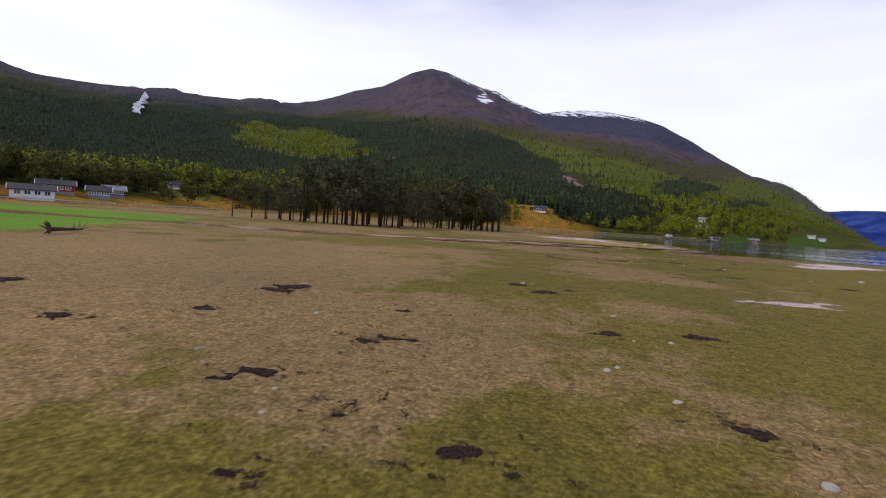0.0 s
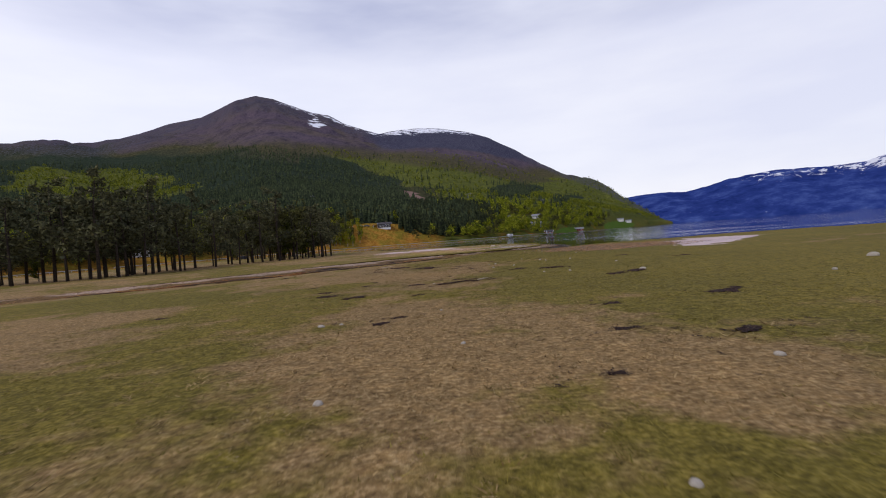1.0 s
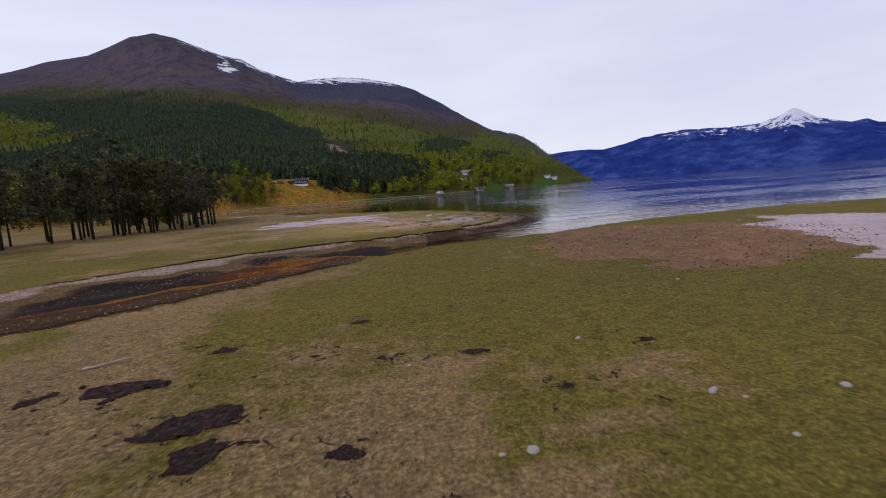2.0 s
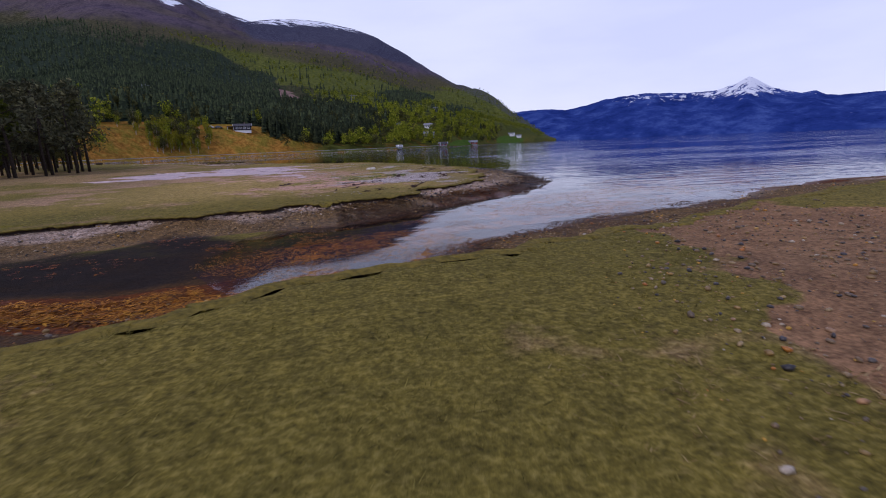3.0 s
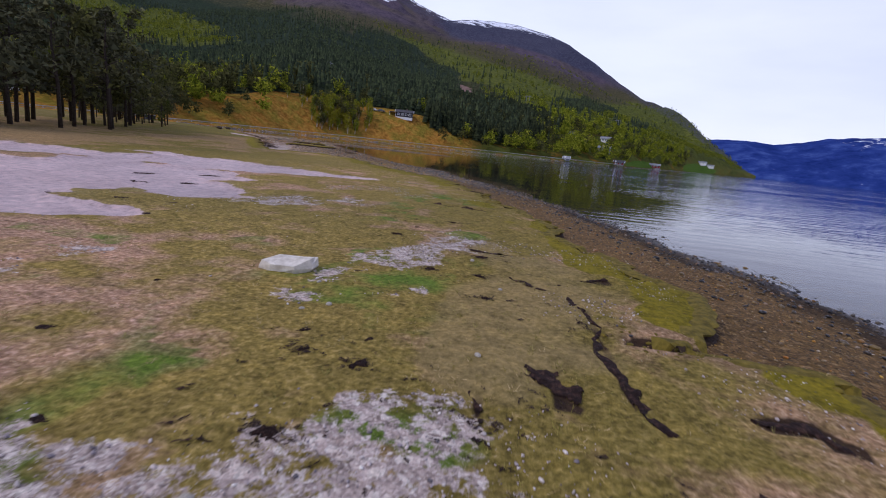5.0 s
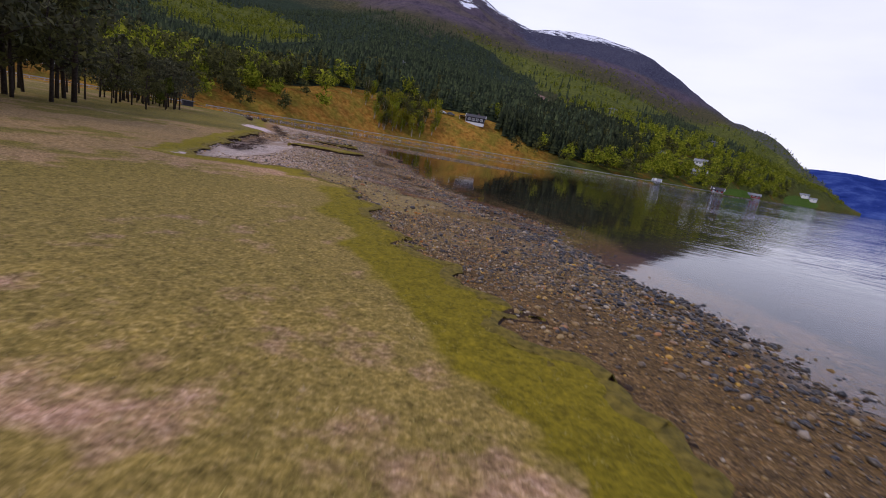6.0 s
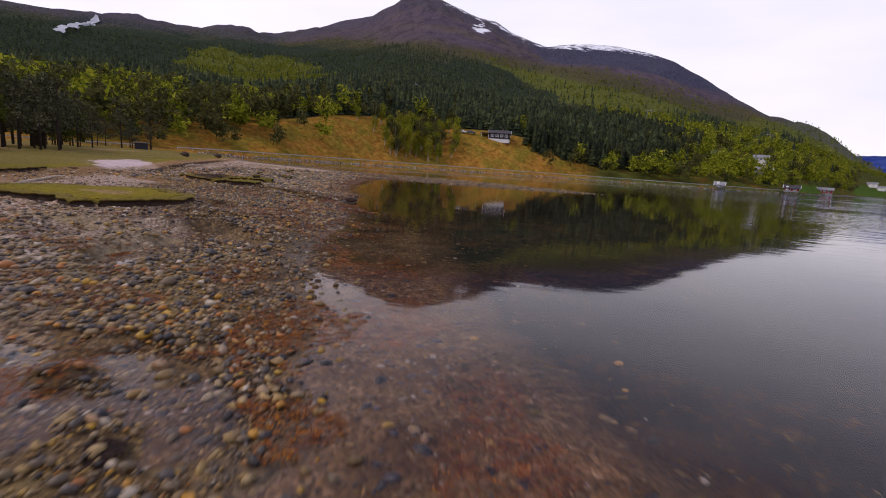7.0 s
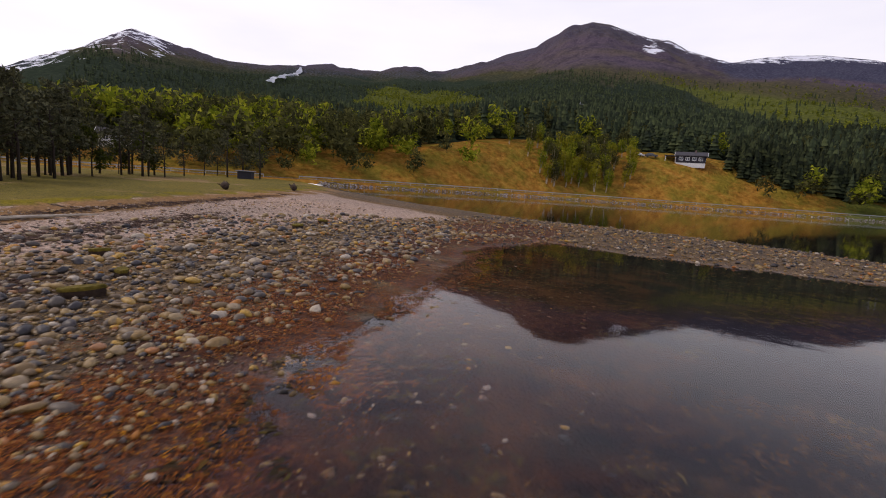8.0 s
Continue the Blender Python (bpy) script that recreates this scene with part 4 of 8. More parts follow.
faz = np.arange(20, 125, 0.15)
fr = np.linspace(0, 1, 46)
AZ, U = np.meshgrid(faz, fr)
R = 3500 + 950 * U - 300 * step(70, 110, AZ)
top = np.radians(table(FAR, AZ))
fz = R * np.tan(top) * (U ** 0.8)
fx, fy = MX + R * np.sin(np.radians(AZ)), MY + R * np.cos(np.radians(AZ))
fz = fz + (rough_noise(fx, fy, 260, 5) - 0.5) * 190 * U * (1.02 - U) * 1.6 + (rough_noise(fx, fy, 60, 3) - 0.5) * 10 * U
fz = np.where(U <= 0.001, -5, fz)
fsnow = step(2.7, 4.3, np.degrees(np.arctan2(fz, R))) * step(29, 36, AZ) * (0.42 + 0.22 * np.exp(-((AZ - 45.4) / 4) ** 2))
hazy_far_range = tagged(new("far_mountain_range", grid_mesh("far_mountain_range", fx, fy, fz, {"snow": fsnow})), "far mountain range painted haze-blue, with snowy tops, across the fjord", "mountain", kind="structure")
hazy_far_range.data.materials.append(far_material())

# ---- helpers for things ----
def ground_z(x, y):
    return float(ground_at(np.array([x]), np.array([y]))[0][0])


def link(name, me, material, parent=None, smooth=True):
    ob = new(name, me)
    if material and not me.materials:
        me.materials.append(material)
    if smooth and len(me.polygons):
        me.polygons.foreach_set("use_smooth", np.ones(len(me.polygons), bool))
    if parent:
        ob.parent = parent
    return ob


def part(name, bm, material, parent, label="", smooth=False):
    """Links a bmesh as one mesh object under a thing or a part."""
    me = bpy.data.meshes.new(name)
    bm.to_mesh(me)
    bm.free()
    ob = link(name, me, material, parent, smooth)
    return tagged(ob, label)


def thing(name, label, category, m, group=""):
    ob = new(name)
    ob.empty_display_size = 0.1
    ob.matrix_world = m
    return tagged(ob, label, category, group)


def box(bm, x0, y0, z0, x1, y1, z1, bevel=0.0):
    made = bmesh.ops.create_cube(bm, size=1.0, matrix=Matrix.Translation(((x0 + x1) / 2, (y0 + y1) / 2, (z0 + z1) / 2)) @ Matrix.Diagonal((abs(x1 - x0), abs(y1 - y0), abs(z1 - z0), 1)))
    if bevel:
        edges = list({e for v in made["verts"] for e in v.link_edges})
        bmesh.ops.bevel(bm, geom=edges, offset=bevel, segments=1, affect="EDGES")
    return bm


def tube(bm, points, radii, sides=7, cap=True):
    """A tapering tube along points."""
    rings = []
    pts = [Vector(p) for p in points]
    for i, p in enumerate(pts):
        d = (pts[min(i + 1, len(pts) - 1)] - pts[max(i - 1, 0)]).normalized()
        a = d.orthogonal().normalized()
        if abs(d.z) > 0.5:
            a = (Vector((1, 0, 0)) - d * d.x).normalized()
        b = d.cross(a)
        rings.append([bm.verts.new(p + (a * math.cos(6.2832 * k / sides) + b * math.sin(6.2832 * k / sides)) * radii[i]) for k in range(sides)])
    for r, s in zip(rings, rings[1:]):
        for k in range(sides):
            bm.faces.new((r[k], r[(k + 1) % sides], s[(k + 1) % sides], s[k]))
    if cap:
        bm.faces.new(rings[0][::-1])
        bm.faces.new(rings[-1])
    return bm


def soup(name, verts, tris, smooth=True):
    """A mesh from numpy triangles."""
    me = bpy.data.meshes.new(name)
    verts, tris = np.asarray(verts, float), np.asarray(tris, int)
    me.vertices.add(len(verts))
    me.vertices.foreach_set("co", verts.ravel())
    me.loops.add(tris.size)
    me.loops.foreach_set("vertex_index", tris.ravel())
    me.polygons.add(len(tris))
    me.polygons.foreach_set("loop_start", np.arange(0, tris.size, 3))
    me.polygons.foreach_set("use_smooth", np.full(len(tris), smooth))
    me.update(calc_edges=True)
    return me


def scatter(name, shapes, x, y, z, yaw, sx, sy, sz, tilt=None, rng=None, smooth=True):
    """Many copies of a few small shapes, joined into one mesh."""
    rng = rng or np.random.RandomState(1)
    kind = rng.randint(0, len(shapes), len(x))
    tilt = np.zeros(len(x)) if tilt is None else tilt
    vs, ts, base = [], [], 0
    for k, (v, t) in enumerate(shapes):
        m = np.where(kind == k)[0]
        if not len(m):
            continue
        p = v[None] * np.stack([sx[m], sy[m], sz[m]], 1)[:, None]
        ct, st = np.cos(tilt[m])[:, None], np.sin(tilt[m])[:, None]
        p = np.stack([p[..., 0], p[..., 1] * ct - p[..., 2] * st, p[..., 1] * st + p[..., 2] * ct], -1)
        c, s = np.cos(yaw[m])[:, None], np.sin(yaw[m])[:, None]
        p = np.stack([p[..., 0] * c - p[..., 1] * s + x[m][:, None], p[..., 0] * s + p[..., 1] * c + y[m][:, None], p[..., 2] + z[m][:, None]], -1)
        vs.append(p.reshape(-1, 3))
        ts.append((t[None] + (base + np.arange(len(m)) * len(v))[:, None, None]).reshape(-1, 3))
        base += len(m) * len(v)
    return soup(name, np.concatenate(vs), np.concatenate(ts), smooth)


def ico(sub=1):
    bm = bmesh.new()
    bmesh.ops.create_icosphere(bm, subdivisions=sub, radius=1)
    bm.verts.index_update()
    v = np.array([q.co[:] for q in bm.verts])
    t = np.array([[q.index for q in f.verts] for f in bm.faces])
    bm.free()
    return v, t


def pebble(seed, sub=1, rough=0.22, flat=0.75, cuts=2):
    """A rounded, uneven stone of radius about 1."""
    rng = np.random.RandomState(seed)
    v, t = ico(sub)
    for _ in range(5):
        d = rng.normal(size=3)
        d /= np.linalg.norm(d)
        v = v * (1 + rough * rng.uniform(-1, 1) * np.clip(v @ d, -0.2, 1)[:, None])
    for _ in range(cuts):
        d = rng.normal(size=3)
        d /= np.linalg.norm(d)
        over = np.clip(v @ d - rng.uniform(0.55, 0.8), 0, None)
        v = v - over[:, None] * d * 0.8
    return v * np.array([1.0, rng.uniform(0.65, 0.95), flat * rng.uniform(0.8, 1.1)]), t


TINY = [pebble(i + 80, 1, 0.5, 0.75, 4) for i in range(12)]
COARSE = [pebble(i, 2, 0.42, 0.72, 4) for i in range(9)]
FINE = [pebble(i + 40, 2) for i in range(6)]


def path_distance(x, y):
    px = np.array([p[1][0] for p in PATH])
    py = np.array([p[1][1] for p in PATH])
    best = np.full(np.shape(x), 1e9)
    for ax, ay, bx, by in zip(px[:-1], py[:-1], px[1:], py[1:]):
        dx, dy = bx - ax, by - ay
        u = np.clip(((x - ax) * dx + (y - ay) * dy) / (dx * dx + dy * dy), 0, 1)
        best = np.minimum(best, np.hypot(x - ax - u * dx, y - ay - u * dy))
    return best


def strewn(rng, n, x0, x1, y0, y1):
    return rng.uniform(x0, x1, n), rng.uniform(y0, y1, n)


def shore_of(x, y):
    x, y = warped(x, y)
    return np.maximum(distance_to(LAND_SOUTH, x, y), distance_to(LAND_NORTH, x, y)), turf_distance(x, y)


# ---- colours of things ----
STONE_MIX = [(0.0, (0.022, 0.019, 0.018)), (0.13, (0.045, 0.039, 0.040)), (0.22, (0.082, 0.066, 0.050)), (0.34, (0.15, 0.105, 0.058)), (0.47, (0.25, 0.155, 0.045)), (0.57, (0.11, 0.075, 0.045)), (0.67, (0.29, 0.19, 0.055)), (0.77, (0.26, 0.20, 0.12)), (0.85, (0.46, 0.27, 0.025)), (0.89, (0.36, 0.12, 0.012)), (0.95, (0.30, 0.235, 0.15)), (1.0, (0.50, 0.44, 0.35))]
DARK_MIX = [(0.0, (0.010, 0.010, 0.012)), (0.35, (0.022, 0.021, 0.025)), (0.55, (0.04, 0.036, 0.034)), (0.72, (0.075, 0.055, 0.032)), (0.86, (0.17, 0.115, 0.035)), (0.94, (0.22, 0.10, 0.02)), (1.0, (0.28, 0.25, 0.21))]
PALE_MIX = [(0.0, (0.11, 0.10, 0.115)), (0.2, (0.29, 0.255, 0.28)), (0.4, (0.43, 0.365, 0.365)), (0.6, (0.53, 0.465, 0.455)), (0.8, (0.66, 0.61, 0.59)), (0.92, (0.29, 0.23, 0.19)), (1.0, (0.80, 0.78, 0.75))]
DRY_MIX = [(0.0, (0.05, 0.045, 0.045)), (0.16, (0.15, 0.112, 0.085)), (0.34, (0.33, 0.225, 0.14)), (0.52, (0.43, 0.29, 0.11)), (0.66, (0.20, 0.15, 0.12)), (0.82, (0.46, 0.36, 0.26)), (1.0, (0.58, 0.51, 0.43))]


def stones_material(name, mix, rough=0.6, per="island"):
    m, n, l, b = mat(name)
    src = n.new("ShaderNodeNewGeometry").outputs["Random Per Island"] if per == "island" else n.new("ShaderNodeObjectInfo").outputs["Random"]
    c = ramp(n, l, src, mix)
    t = tex(n, l, 22, 4)
    c = blend(n, l, 1.0, c, ramp(n, l, t.outputs["Fac"], [(0.3, (0.65, 0.62, 0.6)), (0.7, (1.25, 1.22, 1.15))]), "MULTIPLY")
    l.new(c, b.inputs["Base Color"])
    b.inputs["Roughness"].default_value = rough
    b.inputs["Specular IOR Level"].default_value = 0.5 if rough < 0.55 else 0.3
    bump(n, l, b, tex(n, l, 70, 3).outputs["Fac"], 0.3, 0.01)
    return m


def leaf_material(name, stops, per="island", rough=0.9, thin=0.0):
    m, n, l, b = mat(name)
    src = n.new("ShaderNodeNewGeometry").outputs["Random Per Island"] if per == "island" else n.new("ShaderNodeObjectInfo").outputs["Random"]
    c = ramp(n, l, src, stops)
    t = tex(n, l, 0.35, 4)
    c = blend(n, l, 1.0, c, ramp(n, l, t.outputs["Fac"], [(0.3, (0.65, 0.7, 0.7)), (0.7, (1.3, 1.25, 1.1))]), "MULTIPLY")
    l.new(c, b.inputs["Base Color"])
    b.inputs["Roughness"].default_value = rough
    b.inputs["Specular IOR Level"].default_value = 0.1
    if thin:
        back = n.new("ShaderNodeBsdfTranslucent")
        l.new(c, back.inputs["Color"])
        both = n.new("ShaderNodeMixShader")
        both.inputs["Fac"].default_value = thin
        l.new(b.outputs["BSDF"], both.inputs[1])
        l.new(back.outputs["BSDF"], both.inputs[2])
        l.new(both.outputs["Shader"], n["Material Output"].inputs["Surface"])
    return m


def one_piece(keep):
    """The largest connected part of a mask."""
    lab = np.where(keep, np.arange(1, keep.size + 1).reshape(keep.shape), 0)
    while True:
        pad = np.pad(lab, 1)
        best = np.maximum.reduce([pad[1:-1, 1:-1], pad[:-2, 1:-1], pad[2:, 1:-1], pad[1:-1, :-2], pad[1:-1, 2:]]) * keep
        if (best == lab).all():
            break
        lab = best
    ids, num = np.unique(lab[lab > 0], return_counts=True)
    return lab == ids[np.argmax(num)]


M_STONE = stones_material("beach_stone", STONE_MIX, 0.5)
M_DRY = stones_material("dry_beach_stone", DRY_MIX, 0.8)
M_DARK = stones_material("wet_dark_stone", DARK_MIX, 0.35)
M_PALE = stones_material("pale_gravel", PALE_MIX, 0.8)
M_STONE_ONE = stones_material("single_stone", STONE_MIX, 0.5, "object")
M_WHITE_ONE = plain("pale_boulder", [(0.3, (0.24, 0.21, 0.17)), (0.7, (0.50, 0.46, 0.39))], 9, 0.85, 0.4, 0.01)
M_CLUMP = plain("dried_seaweed", [(0.3, (0.014, 0.007, 0.006)), (0.52, (0.046, 0.022, 0.017)), (0.72, (0.15, 0.075, 0.05))], 16, 0.95, 1.0, 0.06)
M_WEED = leaf_material("rockweed_orange", [(0.0, (0.06, 0.020, 0.002)), (0.35, (0.20, 0.068, 0.002)), (0.7, (0.40, 0.15, 0.004)), (1.0, (0.52, 0.25, 0.012))], rough=0.6)
M_WEED_RED = leaf_material("rockweed_red", [(0.0, (0.032, 0.008, 0.004)), (0.4, (0.115, 0.028, 0.006)), (0.75, (0.25, 0.068, 0.008)), (1.0, (0.42, 0.165, 0.014))], rough=0.6)
M_WOOD = plain("grey_driftwood", [(0.3, (0.26, 0.21, 0.15)), (0.7, (0.60, 0.52, 0.41))], 3, 0.9, 0.6, 0.01, squash=(1, 1, 8))
M_ROOT = plain("dark_rotten_wood", [(0.3, (0.03, 0.02, 0.015)), (0.7, (0.10, 0.07, 0.05))], 5, 0.95, 0.6, 0.02)
# ---- dried seaweed, stones and driftwood on the flats ----
CLUMPS_MEADOW = [(-4.31, 5.51, 0.7), (-8.14, 12.02, 1.22), (-7.85, 8.27, 0.69), (-9.44, 6.28, 0.68), (0.53, 11.16, 0.68), (2.57, 11.94, 0.88), (-1.04, 4.49, 0.55), (1.98, 6.4, 0.46), (-2.64, 4.77, 0.21), (-0.5, 17.95, 0.64), (-3.13, 8.19, 0.43), (-4.39, 10.78, 0.56), (-14.26, 8.3, 0.99), (-2.81, 3.25, 0.21), (-3.71, 7.74, 0.42), (-3.52, 8.1, 0.43), (-8.24, 11.26, 0.95), (-1.07, 16.76, 1.66), (-2.52, 18.08, 0.87), (5.11, 30.91, 0.52), (0.52, 35.46, 0.52), (13.24, 30.29, 0.96)]
CLUMPS_MIDDLE = [(8.59, 31.83, 0.73), (4.46, 28.03, 0.51), (6.21, 27.38, 0.62), (0.37, 31.13, 0.4), (3.4, 25.69, 0.25), (-6.9, 34.17, 0.58), (-2.55, 37.03, 0.93), (-1.67, 36.08, 0.85), (0.07, 30.38, 0.46), (7.99, 38.01, 0.89), (7.99, 31.46, 0.68), (3.2, 40, 0.46)]
CLUMPS_NORTH = [(1.13, 40.57, 0.43), (2.12, 40.11, 0.56), (2.68, 39.7, 0.58), (3.25, 39.31, 0.47), (2.42, 38.96, 1.15), (0.26, 39.14, 0.65), (0.93, 38.06, 0.24), (-1.92, 40.41, 0.45), (-1.83, 41.97, 0.36), (-4.27, 41.56, 0.55), (14.15, 45.56, 0.88), (8.53, 38.56, 1.5), (-3.17, 38.44, 0.82), (1.71, 42.41, 0.32), (-8.5, 50.86, 0.72), (5.28, 44.43, 0.99), (6.75, 43.66, 1.27), (3.44, 44.35, 0.62), (2.84, 47.07, 0.77), (2.08, 48.22, 0.49), (2.99, 48.51, 0.34), (2.45, 49.86, 0.6), (0.5, 50.3, 1.05), (0.3, 51.4, 1.2), (-0.4, 51.1, 0.6), (-1.62, 53.2, 1.3), (-3.0, 53.2, 0.6), (3.02, 53.07, 0.5), (5.65, 50.84, 0.3), (-2.7, 50.58, 0.74), (-2.95, 52.05, 0.5), (12.21, 49.1, 0.83), (-0.37, 54.97, 0.56), (2.46, 56, 0.47), (-1.06, 55.5, 0.31), (4.69, 52.87, 0.6), (1.64, 53.72, 0.18), (7.86, 52.32, 0.4)]
CLUMPS_SPIT = [(9.18, 86.49, 0.46), (7.87, 90.68, 0.67), (10.02, 92.94, 0.68), (11.12, 94.99, 1.23), (12.16, 89.31, 0.29), (8.07, 88.91, 1.22), (9, 90.45, 1.06), (11.62, 96.29, 0.67), (13.15, 94.89, 0.54), (12.58, 93.73, 0.28), (14.3, 94.48, 0.48), (13.74, 93.02, 0.35), (13.01, 92.05, 0.26), (12.74, 91.09, 0.22), (11.63, 89.41, 0.32), (11.72, 89.79, 0.23), (8.32, 93.9, 0.56), (15.88, 98.18, 1.29), (10.84, 91.83, 0.31), (11.03, 92.91, 0.37)]
CLUMPS_POINT = [(11.14, 96.37, 0.39), (11.72, 96.49, 0.34), (11.69, 97.02, 0.29), (10.65, 95.64, 0.47), (10.98, 95.84, 0.35), (13.03, 96.17, 0.31), (13.21, 95.87, 0.33), (13.54, 95.78, 0.33), (14.26, 96.25, 0.41), (15.16, 97.45, 0.43), (15.45, 97.2, 0.55), (14.43, 97.4, 0.45), (12.63, 99.68, 0.27), (14.24, 99.64, 0.36), (13.3, 97.06, 0.24), (13.69, 100.88, 0.27), (14.96, 101.01, 1.16), (10.62, 98.62, 0.27), (8.55, 100.5, 0.68), (14.07, 102.24, 0.43), (11.94, 101.21, 0.32), (12.25, 102.44, 0.28), (14.8, 104.13, 0.45), (13.31, 106.09, 0.24), (11.68, 102.6, 0.18), (13.46, 101.75, 0.28), (13.4, 104.99, 0.22), (12.44, 106.17, 0.31), (11.34, 108.76, 0.28), (12.4, 111.01, 0.35), (13.3, 107.43, 0.44)]
PALE_STONES = [(-5.71, 5.88, 0.25), (-3.68, 5.07, 0.17), (1.29, 7.07, 0.27), (0.58, 8.38, 0.21), (2.32, 5.29, 0.29), (-6.34, 15, 0.23), (-1.77, 10.66, 0.13), (-5.36, 9.06, 0.15), (-3.36, 4.41, 0.11), (0.41, 8.07, 0.27), (1.76, 10.83, 0.26), (1, 10.64, 0.15), (-5.7, 9.2, 0.24), (-2.41, 18.52, 0.38), (0.79, 18.1, 0.14), (-2.12, 18.95, 0.15), (-0.01, 25.32, 0.23), (2.98, 23.22, 0.18), (1.69, 27.88, 0.19), (5.44, 25.93, 0.26), (-0.87, 30.63, 0.18), (16.59, 36.99, 0.81), (12.74, 33.94, 0.32)]
PALE_STONES_NORTH = [(-1.27, 30.46, 0.28), (1.32, 31.83, 0.09), (5.84, 41.1, 0.24), (6.99, 41.19, 0.28), (9.29, 38.95, 0.5), (10.25, 44.49, 0.25), (5.42, 47.08, 0.19), (1.01, 39.08, 0.13), (5.33, 46.72, 0.18), (4.6, 49.28, 0.30), (4.18, 46.48, 0.26), (4.23, 49.28, 0.17), (9.28, 49.69, 0.3), (7.47, 49.98, 0.32), (7.76, 49.73, 0.16), (3.43, 52.52, 0.17), (7.57, 48.75, 0.15), (6.95, 46.9, 0.11), (11.65, 56.76, 0.28), (6.8, 52.87, 0.28), (13.86, 91.72, 0.29), (13.65, 105.52, 0.13), (11.46, 103.91, 0.11), (11.21, 103.67, 0.11), (13.12, 107.09, 0.11), (11.8, 100.56, 0.1), (13.4, 102.98, 0.13), (11.04, 104.68, 0.1)]
SHORE_STONES = [(4.41, 136.7, 0.18), (5.43, 138.8, 0.26), (5.61, 136.2, 0.15), (1.44, 139.98, 0.41), (4.54, 139.01, 0.17), (5.47, 139.57, 0.19), (5.12, 139.44, 0.17), (7.19, 142.65, 0.26), (8.03, 142.63, 0.23), (-8.12, 171.12, 0.51), (-7.82, 171.92, 0.2)]
TURF_BLOCKS = [(-24.07, 186.62, 0.97), (-21.51, 186.17, 0.81), (-27.5, 195.29, 1.31), (-28.71, 197.74, 1.05), (-18.55, 179.06, 0.89), (-15.88, 175.92, 0.84), (-20.29, 185.09, 1.35)]
LAGOON_BITS = [(2.59, 109.12, 1.09), (4.27, 109.1, 0.68), (0.3, 114.82, 1.38), (2.14, 116.31, 1.39), (1.82, 112.62, 0.77), (3.13, 113.63, 1.14), (6.1, 107.68, 0.58), (4.75, 110.85, 0.34), (5.49, 109.26, 0.48)]



TIDE_LINE = [([(-16.5, 173.1), (-18.6, 175.8), (-20.3, 179.4), (-21.9, 184.8)], 0.2), ([(-26, 178), (-31, 185), (-37, 193)], 0.3), ([(-37, 193), (-43, 202), (-49, 210)], 0.35), ([(-24, 180), (-28, 187), (-33, 195)], 0.22), ([(-12, 150.5), (-15.5, 157), (-20, 165.5)], 0.25)]


def bank(line, half, seed, label, group, high=1.0):
    """A ragged ribbon of seaweed following the ground."""
    p = np.array(line, float)
    run = np.concatenate([[0], np.cumsum(np.hypot(*np.diff(p, axis=0).T))])
    u = np.arange(-half, run[-1] + half, max(0.035, half * 0.25))
    cx, cy = np.interp(u, run, p[:, 0]), np.interp(u, run, p[:, 1])
    cx = cx + (rough_noise(u * 1.0 + 13 * seed, u * 0 + 3, 0.45, 3) - 0.5) * (half * 1.6 + 0.25)
    cy = cy + (rough_noise(u * 1.0 + 31 * seed, u * 0 + 9, 0.45, 3) - 0.5) * (half * 1.6 + 0.25)
    dx, dy = np.gradient(cx) + 1e-6, np.gradient(cy) + 1e-6
    d = np.hypot(dx, dy)
    v = np.linspace(-1.9, 1.9, 17)
    half = half * 0.62
    X = cx[:, None] - (dy / d)[:, None] * v * half
    Y = cy[:, None] + (dx / d)[:, None] * v * half
    width = 0.35 + 1.5 * rough_noise(u + seed * 7.7, u * 0 + seed, 0.5, 3)
    end = np.clip(np.minimum(u + half, run[-1] + half - u) / (half * 3.0), 0, 1) ** 0.8
    F = 1 - np.abs(v) / np.maximum(width * end, 0.05)[:, None] + (rough_noise(X * 1.0 + seed, Y, 0.2, 4) - 0.5) * 2.6 + (rough_noise(X + 3 * seed, Y, 0.55, 2) - 0.5) * 1.8
    base = ground_at(X, Y)[0]
    Z = base + np.where(F > 0, 0.012 + (0.038 * np.clip(F, 0, 1) ** 0.5 + (rough_noise(X, Y, 0.06, 2) - 0.5) * 0.05) * high, -0.05)
    keep = one_piece(F > -0.18)
    m = X.shape[1]
    idx = -np.ones(X.size, int)
    idx[keep.ravel()] = np.arange(keep.sum())
    i = (np.arange(len(u) - 1)[:, None] * m + np.arange(m - 1)[None]).ravel()
    q = np.stack([idx[i], idx[i + 1], idx[i + m + 1], idx[i + m]], 1)
    q = q[q.min(1) >= 0]
    o = np.array([cx.mean(), cy.mean(), base.mean()])
    me = soup("seaweed_bank", np.stack([X[keep], Y[keep], Z[keep]], 1) - o, np.concatenate([q[:, [0, 1, 2]], q[:, [0, 2, 3]]]), False)
    ob = link("seaweed_bank", me, M_CLUMP, smooth=False)
    ob.location = o
    return tagged(ob, label, "seaweed", group)


